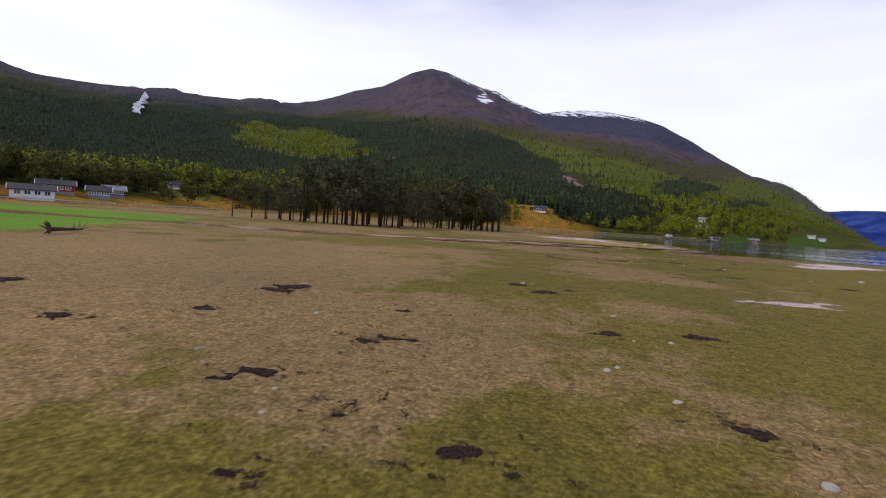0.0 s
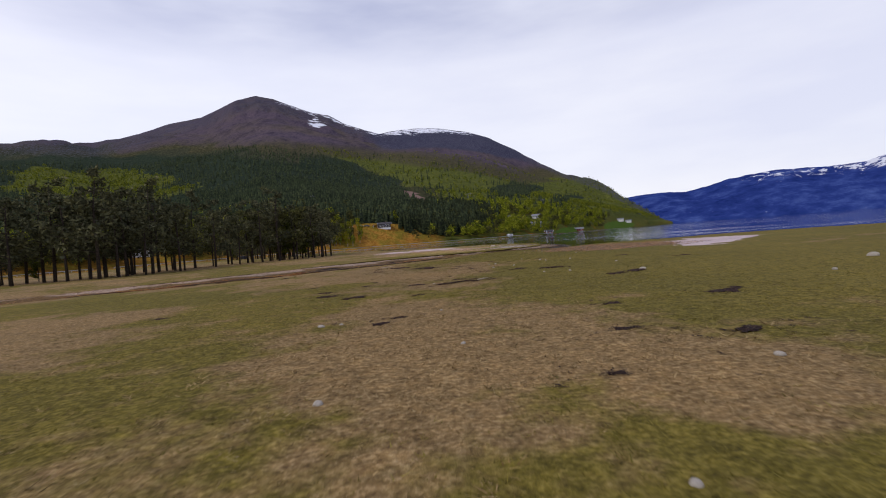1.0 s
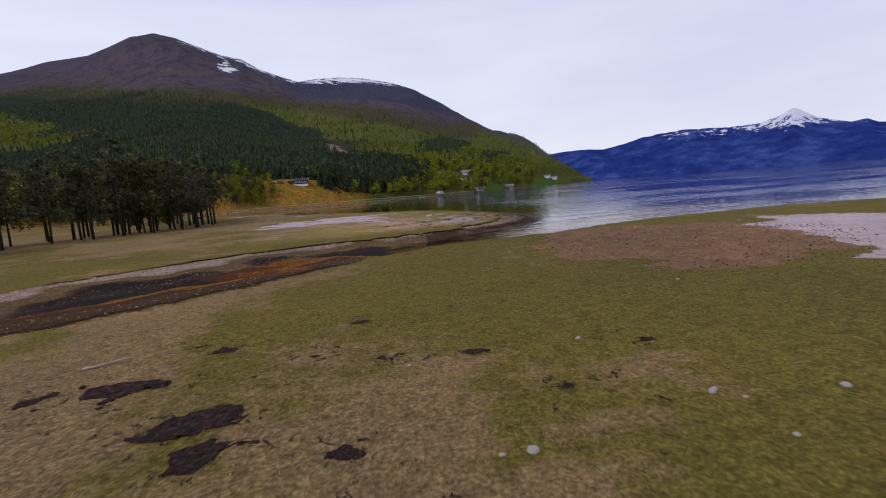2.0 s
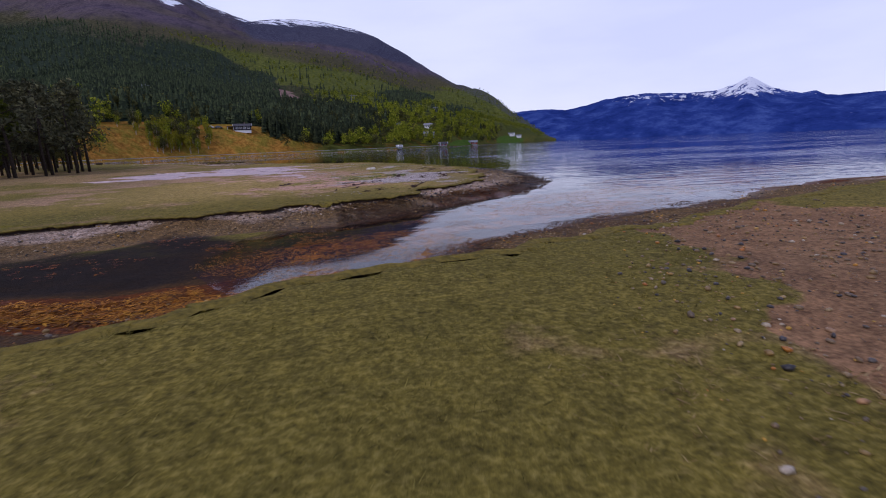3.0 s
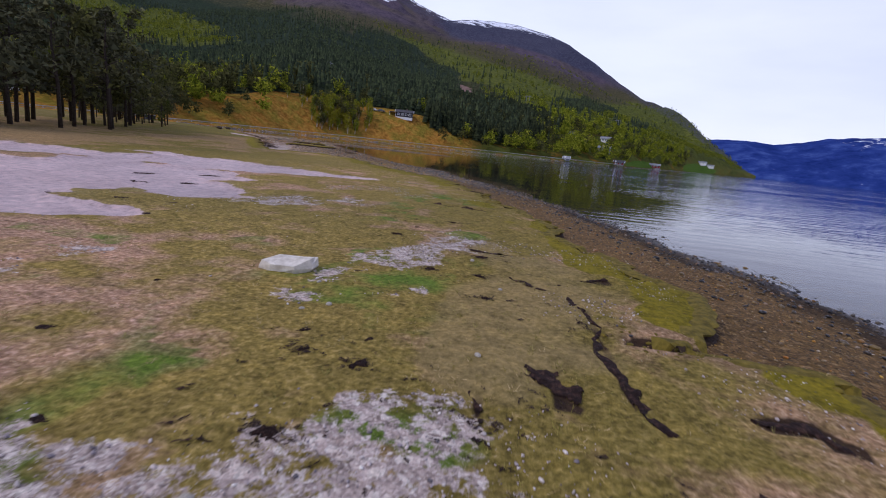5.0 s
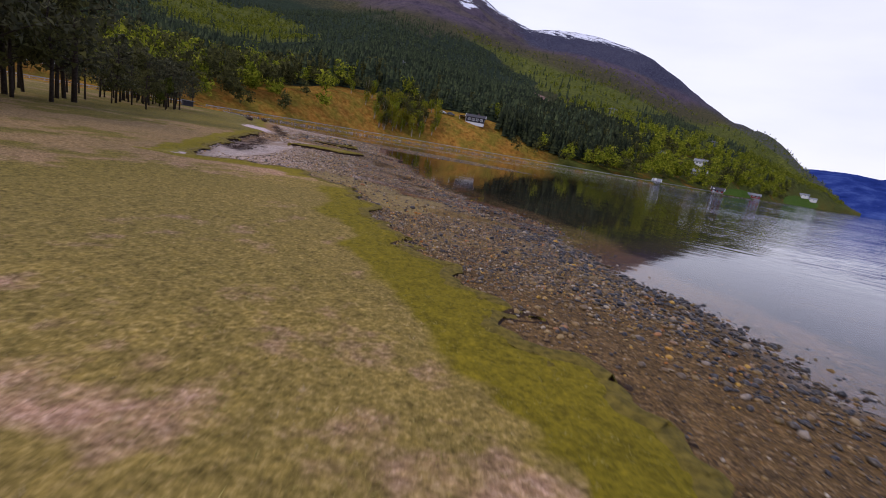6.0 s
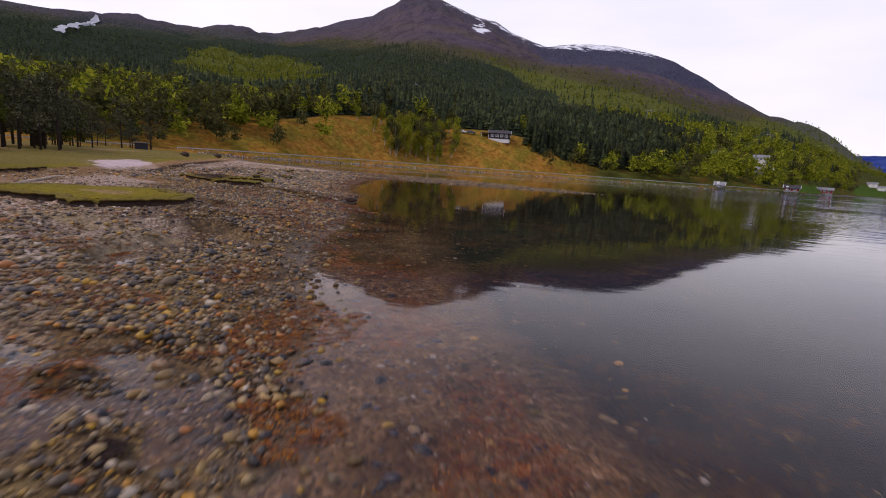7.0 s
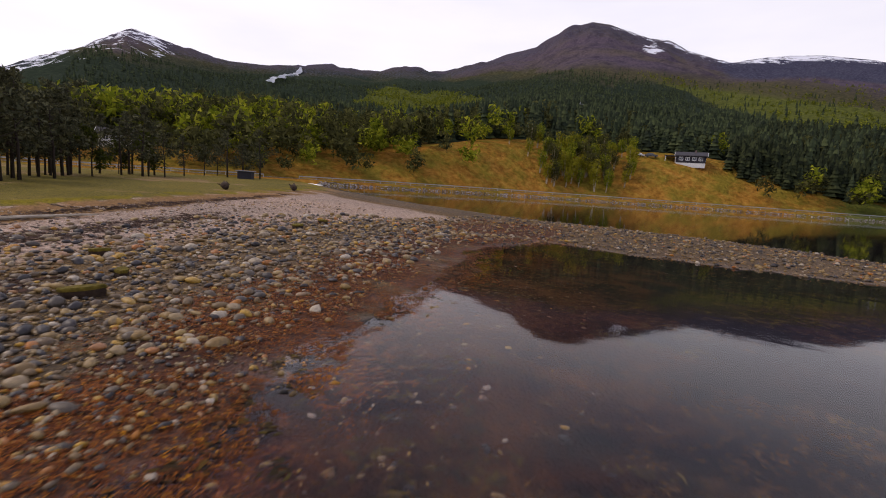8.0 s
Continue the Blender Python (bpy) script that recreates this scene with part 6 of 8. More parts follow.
def cut_bank(name, label, a, b, rows, material):
    """Strips across the edge: rows of (distance inward, height over the turf or the beach, which of them)."""
    out = []
    for p in (a, b):
        e = 0.06
        g = np.stack([edge_field(p[:, 0] + e, p[:, 1]) - edge_field(p[:, 0] - e, p[:, 1]), edge_field(p[:, 0], p[:, 1] + e) - edge_field(p[:, 0], p[:, 1] - e)], 1)
        g /= np.maximum(np.hypot(*g.T), 1e-6)[:, None]
        high = ground_at(*(p + g * 0.55).T)[0]
        low = ground_at(*(p - g * 0.2).T)[0]
        wav = (rough_noise(p[:, 0], p[:, 1], 0.3, 3) - 0.5)
        col = []
        for inward, lift, top in rows:
            q = p + g * (inward + 0.12 * wav[:, None])
            col.append(np.stack([q[:, 0], q[:, 1], (high if top else low) + lift + 0.05 * wav * (top and inward < 0.4)], 1))
        out.append(col)
    v = np.concatenate([np.stack([x, y], 1).reshape(-1, 3) for x, y in zip(out[0], out[1])])
    m = len(a)
    k = np.arange(m) * 2
    t = []
    for r in range(len(rows) - 1):
        o, w = r * 2 * m, (r + 1) * 2 * m
        t += [np.stack([k + o, k + o + 1, k + w + 1], 1), np.stack([k + o, k + w + 1, k + w], 1)]
    me = soup(name, v, np.concatenate(t), False)
    me.materials.append(material)
    return tagged(new(name, me), label, "bank", kind="stuff")


pieces = [contour(*reach, 0.13) for reach in ((-12, 24, 58, 112), (-24, 18, 112, 180))]
edge_a, edge_b = np.concatenate([q[0] for q in pieces]), np.concatenate([q[1] for q in pieces])
near = path_distance(edge_a[:, 0], edge_a[:, 1]) < 22
edge_a, edge_b = edge_a[near], edge_b[near]
cut_bank("cut_bank_turf", "olive turf lip hanging over the eroded bank", edge_a, edge_b, [(0.34, -0.02, True), (0.18, 0.012, True), (0.05, 0.012, True), (-0.04, -0.02, True), (-0.02, -0.05, True)], M_TURF)
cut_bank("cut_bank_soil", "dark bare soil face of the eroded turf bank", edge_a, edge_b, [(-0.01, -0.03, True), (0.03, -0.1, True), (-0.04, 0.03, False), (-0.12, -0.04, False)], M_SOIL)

# the nearest cobbles, one by one
rng = np.random.RandomState(33)
cx, cy = strewn(rng, 2600, -16, 12, 133, 190)
cs, ct = shore_of(cx, cy)
near = np.where((cs > -0.4) & (ct < -0.2) & (path_distance(cx, cy) < 6.5))[0][:290]
cz = ground_at(cx, cy)[0]
cobble_meshes = [soup("cobble", v, t) for v, t in FINE]
for i in near:
    r = 0.045 + 0.075 * rng.rand() ** 2
    ob = link("cobble", cobble_meshes[rng.randint(6)], M_STONE_ONE)
    ob.parent = ground
    ob.matrix_local = pose(cx[i], cy[i], cz[i] + r * 0.4, rng.uniform(-15, 15), rng.uniform(-15, 15), rng.uniform(0, 360)) @ Matrix.Diagonal((r, r * rng.uniform(0.8, 1), r * 0.8, 1))


# ---- rockweed in the creek and on the shore ----
def weed_shape(seed, blades=6):
    rng = np.random.RandomState(seed)
    v, t = [], []
    for _ in range(blades):
        a, l, w = rng.uniform(0, 6.28), rng.uniform(0.3, 0.9), rng.uniform(0.05, 0.14)
        d, s = np.array([math.cos(a), math.sin(a)]), np.array([-math.sin(a), math.cos(a)])
        o = rng.normal(0, 0.4, 2)
        k = len(v)
        bend = s * rng.uniform(-0.7, 0.7)
        z = rng.uniform(0.02, 0.16, 3)
        for u, ww, zz in ((0, w, z[0]), (0.5, w * 1.5, z[1]), (1, w * 0.5, z[2])):
            p = o + d * l * u + bend * u * u
            v += [(*(p - s * ww), zz), (*(p + s * ww), zz * 0.8)]
        t += [(k, k + 2, k + 3), (k, k + 3, k + 1), (k + 2, k + 4, k + 5), (k + 2, k + 5, k + 3)]
    return np.array(v), np.array(t)


M_WEED_RUST = leaf_material("rockweed_rust", [(0.0, (0.018, 0.008, 0.004)), (0.5, (0.055, 0.022, 0.008)), (0.85, (0.12, 0.046, 0.010)), (1.0, (0.22, 0.10, 0.018))], rough=0.6)
M_WEED_BED = leaf_material("rockweed_olive", [(0.0, (0.014, 0.008, 0.004)), (0.6, (0.045, 0.028, 0.008)), (1.0, (0.11, 0.075, 0.012))], rough=0.6)
M_WEED_MAT = leaf_material("rockweed_mat", [(0.0, (0.028, 0.013, 0.006)), (0.5, (0.075, 0.034, 0.011)), (0.85, (0.13, 0.062, 0.016)), (1.0, (0.20, 0.11, 0.02))], rough=0.6)
M_WEED_BROWN = leaf_material("rockweed_brown", [(0.0, (0.018, 0.010, 0.004)), (0.5, (0.06, 0.03, 0.007)), (0.85, (0.13, 0.065, 0.010)), (1.0, (0.24, 0.12, 0.014))], rough=0.6)
WEEDS = [weed_shape(i) for i in range(8)]


def frond_shape(seed, blades=8):
    """A small tangle of narrow fronds, lying flat."""
    rng = np.random.RandomState(seed)
    v, t = [], []
    for _ in range(blades):
        a, l, w = rng.uniform(0, 6.28), rng.uniform(0.4, 1.1), rng.uniform(0.05, 0.12)
        d, s = np.array([math.cos(a), math.sin(a)]), np.array([-math.sin(a), math.cos(a)])
        o = rng.normal(0, 0.55, 2)
        k = len(v)
        z = rng.uniform(0.02, 0.16, 2)
        e = o + d * l
        v += [(*(o - s * w), z[0]), (*(o + s * w), z[0]), (*(e + s * w * 0.4), z[1]), (*(e - s * w * 0.4), z[1])]
        t += [(k, k + 1, k + 2), (k, k + 2, k + 3)]
    return np.array(v), np.array(t)


FRONDS = [frond_shape(i + 20) for i in range(10)]


def weed(name, label, n, box_, material, seed, where, size, lift, shapes=WEEDS):
    rng = np.random.RandomState(seed)
    x, y = strewn(rng, n, *box_)
    keep = where(x, y, rng)
    x, y = x[keep], y[keep]
    m = len(x)
    r = rng.uniform(*size, m)
    z = lift(x, y, rng)
    me = scatter(name, shapes, x, y, z, rng.uniform(0, 6.28, m), r, r, r * 0.6, rng=rng, smooth=False)
    me.materials.append(material)
    return tagged(new(name, me), label, "seaweed", kind="stuff")


def creek_side(x, y):
    """0 at the southern turf of the creek, 1 at the northern."""
    a, b = np.clip(-distance_to(TURF_SOUTH, x, y), 0.01, None), np.clip(-distance_to(TURF_NORTH, x, y), 0.01, None)
    return a / (a + b) + (rough_noise(x * 0.5 + 4, y * 0.5, 1.6, 3) - 0.5) * 0.5


def floating(x, y, rng):
    d = distance_to(CREEK_WEED, x, y)
    n = 0.62 * rough_noise(x * 0.7 + 5, y, 1.5, 3) + 0.38 * rough_noise(x + 9, y * 1.2, 0.42, 2)
    return (n > 0.515 - 0.08 * step(-0.4, 1.0, d)) & (d > -1.2) & (rng.rand(len(x)) < np.clip(1.35 - (x - 8) / 34, 0.3, 1))


weed("floating_rockweed", "orange rockweed floating on the creek water", 300000, (2.5, 43, 73, 100), M_WEED, 41, floating, (0.018, 0.046), lambda x, y, rng: rng.uniform(-0.022, 0.018, len(x)), FRONDS)
weed("creek_rockweed", "rust-coloured rockweed covering the muddy creek bed", 16000, (-28, 12, 48, 80), M_WEED_RED, 42, lambda x, y, rng: (shore_of(x, y)[1] < -0.1) & (np.abs(creek_side(x, y) - 0.4) < 0.3) & (rough_noise(x, y, 1.6, 2) > 0.45), (0.04, 0.12), lambda x, y, rng: ground_at(x, y)[0] + 0.01)
weed("stranded_rockweed", "bright orange rockweed stranded along the drained creek", 110000, (-34, 9, 44, 79), M_WEED, 64, lambda x, y, rng: (shore_of(x, y)[1] < -0.1) & (np.abs(creek_side(x, y) - 0.24) < 0.14) & (rough_noise(x * 0.5 + 7, y * 0.5, 1.4, 3) > 0.42), (0.07, 0.17), lambda x, y, rng: np.maximum(ground_at(x, y)[0], -0.03) + 0.02, FRONDS)
weed("shore_rockweed", "brown rockweed over stones at the low shore", 30000, (-2, 30, 70, 104), M_WEED_RUST, 43,
     lambda x, y, rng: (np.abs(shore_of(x, y)[0]) < 1.2) & (rough_noise(x, y, 2.0, 2) > 0.40 + 0.08 * step(78, 80, y)), (0.025, 0.08), lambda x, y, rng: ground_at(x, y)[0] + 0.03)
weed("spit_rockweed", "rust-brown rockweed over gravel on the spit shore", 90000, (7, 20, 79, 95), M_WEED_RUST, 46,
     lambda x, y, rng: (shore_of(x, y)[0] > -1.0) & (shore_of(x, y)[0] < 0.9 + 0.7 * rng.rand(len(x))) & (shore_of(x, y)[1] < -0.2) & (rough_noise(x, y, 1.2, 3) > 0.38), (0.025, 0.075), lambda x, y, rng: ground_at(x, y)[0] + 0.03)
weed("bank_rockweed", "olive-brown rockweed over stones at the creek mouth", 14000, (9, 22, 73, 79), M_WEED_RUST, 47,
     lambda x, y, rng: (shore_of(x, y)[0] > -0.8) & (shore_of(x, y)[0] < 2.4) & (rough_noise(x, y, 0.9, 3) > 0.40), (0.02, 0.07), lambda x, y, rng: ground_at(x, y)[0] + 0.03)
weed("red_rockweed", "red-brown rockweed covering stones at low tide", 260000, (-30, -6, 168, 214), M_WEED_RED, 45,
     lambda x, y, rng: (distance_to(RED_SHORE, *warped(x, y)) > -0.9 * rng.rand(len(x))) & (rough_noise(x, y, 1.2, 3) > 0.37 + 0.07 * step(180, 174, y)) & (along(INLET_BAY, x, y) > 0.5) & (rng.rand(len(x)) < np.clip(1.4 - path_distance(x, y) / 28, 0.3, 1)), (0.025, 0.075), lambda x, y, rng: ground_at(x, y)[0] + 0.035, FRONDS)
weed("bed_rockweed", "olive rockweed on the bed of the shallow bay", 46000, (-20, 24, 80, 214), M_WEED_BED, 44,
     lambda x, y, rng: (path_distance(x, y) < 22) & (shore_of(x, y)[0] < 0.1) & (shore_of(x, y)[0] > -10) & (rough_noise(x, y, 2.0, 3) > 0.52), (0.08, 0.25), lambda x, y, rng: ground_at(x, y)[0] * (1 - 0.7 * rng.rand(len(x)) ** 2) + 0.01)
weed("orange_rockweed", "patches of orange rockweed at the edge of the water", 50000, (-26, -2, 150, 206), M_WEED, 48,
     lambda x, y, rng: (np.abs(shore_of(x, y)[0] - 0.2) < 1.4) & (rough_noise(x + 11, y, 1.0, 3) > 0.565), (0.02, 0.06), lambda x, y, rng: np.maximum(ground_at(x, y)[0] + 0.04, -0.05))


weed("beach_rockweed", "rust-brown rockweed tufts among the beach cobbles", 150000, (-16, 8, 144, 176), M_WEED_RED, 49,
     lambda x, y, rng: (shore_of(x, y)[0] > -2) & (shore_of(x, y)[0] < 5.5) & (shore_of(x, y)[1] < -0.5) & (rough_noise(x + 21, y, 1.1, 3) > 0.535 - 0.02 * step(164, 169, y) + 0.03 * np.abs(shore_of(x, y)[0] - 0.5) / 3), (0.025, 0.07), lambda x, y, rng: np.maximum(ground_at(x, y)[0], -0.06) + 0.035, FRONDS)
weed("beach_algae", "olive and amber algae between the beach stones", 40000, (-18, 6, 144, 178), M_WEED_BROWN, 50,
     lambda x, y, rng: (shore_of(x, y)[0] > 0) & (shore_of(x, y)[0] < 8) & (shore_of(x, y)[1] < -0.5) & (rough_noise(x + 61, y, 0.9, 3) > 0.585), (0.02, 0.07), lambda x, y, rng: np.maximum(ground_at(x, y)[0], -0.04) + 0.03)


weed("bay_rockweed", "brown rockweed standing just under the water of the bay", 130000, (-20, 30, 148, 216), M_WEED_MAT, 63,
     lambda x, y, rng: (path_distance(x, y) < 30) & (shore_of(x, y)[0] < -0.8) & (shore_of(x, y)[0] > -20) & (rough_noise(x * 0.7 + 41, y, 2.2, 4) > 0.47 + 0.16 * step(-3, -12, shore_of(x, y)[0])), (0.03, 0.10), lambda x, y, rng: np.maximum(ground_at(x, y)[0] * 0.5, -0.16) + rng.uniform(-0.05, 0.03, len(x)) - 0.015, FRONDS)


def near_places(places, count, spread, seed):
    rng = np.random.RandomState(seed)
    p = np.array([q[:2] for q in places])
    i = rng.randint(len(p), size=count)
    return p[i, 0] + rng.normal(0, spread, count), p[i, 1] + rng.normal(0, spread * 0.7, count), rng


def scraps(name, label, x, y, rng, size, material):
    m = len(x)
    r = size[0] + (size[1] - size[0]) * rng.rand(m) ** 2
    me = scatter(name, WEEDS, x, y, ground_at(x, y)[0] + 0.01, rng.uniform(0, 6.28, m), r * 1.4, r * 0.7, r * 0.5, rng=rng, smooth=False)
    me.materials.append(material)
    return tagged(new(name, me), label, "seaweed", kind="stuff")


M_TIDE_DARK = plain("dark_loose_weed", [(0.3, (0.02, 0.012, 0.009)), (0.6, (0.045, 0.025, 0.018)), (0.8, (0.09, 0.05, 0.03))], 9, 0.95, 0.6, 0.02)
scraps("seaweed_scraps", "small dark scraps of seaweed strewn round the clumps", *near_places(CLUMPS_MEADOW + CLUMPS_MIDDLE + CLUMPS_NORTH, 1100, 0.55, 71), (0.03, 0.12), M_CLUMP)
scraps("spit_seaweed_scraps", "small dark scraps of seaweed on the spit", *near_places(CLUMPS_SPIT + CLUMPS_POINT + [q for line, half in BANKS for q in line], 1500, 0.4, 72), (0.02, 0.08), M_CLUMP)
fuzz = []
for line, half in BANKS:
    for (ax, ay), (bx, by) in zip(line[:-1], line[1:]):
        fuzz += [(ax + (bx - ax) * k / 9, ay + (by - ay) * k / 9) for k in range(9)]
scraps("seaweed_fringe", "loose dark fronds at the edges of the seaweed banks", *near_places(fuzz, 4200, 0.14, 74), (0.02, 0.07), M_TIDE_DARK)
ring = np.random.RandomState(75)
rim = []
for x, y, size in CLUMPS_MEADOW + CLUMPS_MIDDLE + CLUMPS_NORTH + CLUMPS_SPIT + CLUMPS_POINT:
    for k in range(16):
        a, q = ring.uniform(0, 6.28), min(size, 1.25) * ring.uniform(0.28, 0.62)
        rim.append((x + q * math.cos(a), y + q * 0.75 * math.sin(a)))
rim = np.array(rim)
scraps("clump_fringe", "loose dark fronds round the seaweed clumps", rim[:, 0], rim[:, 1], ring, (0.02, 0.07), M_TIDE_DARK)
M_TIDE = plain("brown_tide_wrack", [(0.3, (0.022, 0.012, 0.008)), (0.6, (0.07, 0.034, 0.02)), (0.8, (0.14, 0.075, 0.04))], 3, 0.95, 0.6, 0.02)
tide = []
for line, half in TIDE_LINE:
    for (ax, ay), (bx, by) in zip(line[:-1], line[1:]):
        tide += [(ax + (bx - ax) * k / 24, ay + (by - ay) * k / 24) for k in range(24)]
scraps("tide_wrack", "brown wrack strewn along the high tide lines", *near_places(tide, 4200, 0.5, 73), (0.08, 0.42), M_TIDE)


# ---- turf ----
def tuft_shape(seed, blades=5):
    rng = np.random.RandomState(seed)
    v, t = [], []
    for _ in range(blades):
        a, h, w = rng.uniform(0, 6.28), rng.uniform(0.5, 1.0), rng.uniform(0.05, 0.09)
        lean = rng.uniform(0.3, 1.3)
        o = rng.normal(0, 0.35, 2)
        k = len(v)
        v += [(o[0] - w, o[1], -0.1), (o[0] + w, o[1], -0.1), (o[0] + lean * math.cos(a), o[1] + lean * math.sin(a), h)]
        t.append((k, k + 1, k + 2))
    return np.array(v), np.array(t)


TUFTS = [tuft_shape(i) for i in range(8)]
M_STRAW = leaf_material("straw_grass", [(0.0, (0.10, 0.060, 0.025)), (0.5, (0.245, 0.165, 0.075)), (1.0, (0.47, 0.35, 0.19))])
M_GREEN = leaf_material("green_grass", [(0.0, (0.050, 0.044, 0.008)), (0.5, (0.134, 0.112, 0.020)), (1.0, (0.265, 0.215, 0.058))])


def turf(name, label, n, material, seed, straw, y0=1, y1=81, blade=(0.025, 0.06), high=(0.5, 1.1), wide=13):
    rng = np.random.RandomState(seed)
    x, y = strewn(rng, n, -16, 26, y0, y1)
    d = path_distance(x, y)
    keep = rng.rand(n) < np.clip(1.2 - d / wide, 0.03, 1)
    x, y = x[keep], y[keep]
    z, zone = ground_at(x, y)
    s, t = shore_of(x, y)
    bare = (zone["sand"] > 0.4) | (zone["gravel"] > 0.4) | (zone["mud"] > 0.6)
    dry = zone["straw"] + (rough_noise(x, y, 1.1, 3) - 0.5) * 0.7 + rng.uniform(-0.25, 0.25, len(x))
    if name == "lush_turf":
        dry = np.where(zone["lush"] > 0.2, 0.0, 1.0)
    ok = (t > 0.05) & ~bare & (zone["pale"] < 0.5) & ((dry > 0.5) == straw) & ((zone["moss"] < 0.6) | (not straw))
    x, y, z = x[ok], y[ok], z[ok]
    m = len(x)
    r = rng.uniform(*blade, m)
    me = scatter(name, TUFTS, x, y, z, rng.uniform(0, 6.28, m), r * 1.2, r * 1.2, r * rng.uniform(*high, m), rng=rng, smooth=False)
    me.materials.append(material)
    return tagged(new(name, me), label, "grass", kind="stuff")


turf("straw_turf", "short straw-coloured dead grass of the meadow", 170000, M_STRAW, 51, True)
turf("green_turf", "short green grass of the tidal meadow", 150000, M_GREEN, 52, False)
turf("straw_tussocks", "coarse flattened tussocks of dead grass", 70000, M_STRAW, 53, True, 1, 81, (0.06, 0.13), (0.25, 0.6), 9)
turf("green_tussocks", "coarse low tussocks of green grass", 40000, M_GREEN, 54, False, 1, 81, (0.05, 0.10), (0.25, 0.6), 9)
M_LUSH = leaf_material("fresh_grass", [(0.0, (0.06, 0.11, 0.012)), (0.5, (0.12, 0.20, 0.025)), (1.0, (0.25, 0.34, 0.06))])
M_STRAW_PALE = leaf_material("bleached_grass", [(0.0, (0.17, 0.12, 0.055)), (0.5, (0.36, 0.27, 0.14)), (1.0, (0.58, 0.46, 0.28))])
M_GREEN_PALE = leaf_material("spit_grass", [(0.0, (0.085, 0.078, 0.016)), (0.5, (0.20, 0.175, 0.043)), (1.0, (0.37, 0.315, 0.11))])
turf("bleached_turf", "bleached short grass of the spit", 110000, M_STRAW_PALE, 55, True, 81, 142)
turf("spit_turf", "yellow-green short grass of the spit", 110000, M_GREEN_PALE, 56, False, 81, 142)
turf("lush_turf", "fresh green grass beside the pale cobbles", 30000, M_LUSH, 57, False, 91, 98, (0.03, 0.08), (0.6, 1.2), 9)

# ---- placing things on the mountainside ----
def hill_point(az, s):
    """Place on the mountainside at a bearing and a distance behind its foot."""
    r = float(table(FOOT, az)) + s
    return MX + r * math.sin(radians(az)), MY + r * math.cos(radians(az)), float(hill_at(np.array([az]), np.array([r]))[0])


def hill_z(x, y):
    return float(hill_at(np.array([math.degrees(math.atan2(x - MX, y - MY))]), np.array([math.hypot(x - MX, y - MY)]))[0])


# ---- shore road, stone bank and rail ----
M_ASPHALT = plain("asphalt", [(0.3, (0.10, 0.10, 0.105)), (0.7, (0.17, 0.17, 0.175))], 2, 0.9, 0.3, 0.01)
M_LINE = plain("road_paint", [(0.3, (0.6, 0.6, 0.58)), (0.7, (0.75, 0.75, 0.73))], 6, 0.8)
M_RAIL = plain("galvanised_steel", [(0.3, (0.42, 0.43, 0.45)), (0.7, (0.6, 0.61, 0.63))], 5, 0.45, 0.1, 0.002, 0.6)
M_ROCK = stones_material("blasted_rock", [(0.0, (0.06, 0.056, 0.06)), (0.3, (0.17, 0.155, 0.16)), (0.7, (0.34, 0.31, 0.32)), (1.0, (0.58, 0.54, 0.55))], 0.85)


def strip(name, s_list, lift, az0, az1, d, material, label, category):
    a, q = np.meshgrid(np.arange(az0, az1, d), np.array(s_list, float))
    r = table(FOOT, a) + q
    z = hill_at(a, table(FOOT, a) + 9.0) + lift
    me = grid_mesh(name, MX + r * np.sin(np.radians(a)), MY + r * np.cos(np.radians(a)), z, {})
    me.materials.append(material)
    return tagged(new(name, me), label, category, kind="structure")


strip("road", [6.3, 8.0, 9.7, 12.7], 0.06, -150, 17, 0.5, M_ASPHALT, "grey asphalt road along the shore", "road")
strip("road_edge_line", [6.7, 6.9], 0.07, -150, 17, 0.5, M_LINE, "white painted edge line of the road", "road marking")
strip("road_edge_line", [12.1, 12.3], 0.07, -150, 17, 0.5, M_LINE, "white painted edge line of the road", "road marking")

rng = np.random.RandomState(61)
n = 7000
az = rng.uniform(-33.5, 24, n) ** 1
s = rng.uniform(0.0, 1.9, n)
r = table(FOOT, az) + s
size = rng.uniform(0.10, 0.27, n) * (1 + 1.2 * step(12, 24, az))
me = scatter("stone_bank", TINY, MX + r * np.sin(np.radians(az)), MY + r * np.cos(np.radians(az)), hill_at(az, r) + size * 0.2, rng.uniform(0, 6.28, n), size, size * 0.8, size * 0.7, rng.normal(0, 0.4, n), rng, False)
me.materials.append(M_ROCK)
tagged(new("stone_bank", me), "grey blasted rocks of the road bank", "rocks", kind="stuff")


def guard_rail(az0, az1):
    """Steel rail on posts along the water side of the road."""
    steps = np.arange(az0, az1, 1.0)
    pts = [Vector(hill_point(a, 5.9)[:2] + (hill_point(a, 9.0)[2],)) for a in steps]
    ob = thing("guard_rail", "galvanised steel guard rail on posts beside the road", "guard rail", Matrix.Translation(pts[0]), "guard rails of the shore road")
    bm = bmesh.new()
    prev = None
    for p in pts:
        q = p - pts[0]
        row = [bm.verts.new(q + Vector((0, 0, h))) for h in (0.45, 0.53, 0.58, 0.68)]
        if prev:
            for a, b, c, d in zip(prev, prev[1:], row[1:], row):
                bm.faces.new((a, b, c, d))
        prev = row
    bmesh.ops.solidify(bm, geom=bm.faces[:], thickness=0.05)
    part("rail", bm, M_RAIL, ob)
    post_me = bpy.data.meshes.new("post")
    bm = box(bmesh.new(), -0.05, -0.04, -0.3, 0.05, 0.04, 0.66)
    bm.to_mesh(post_me)
    bm.free()
    for p in pts:
        o = link("post", post_me, M_RAIL, ob, False)
        o.location = p - pts[0]


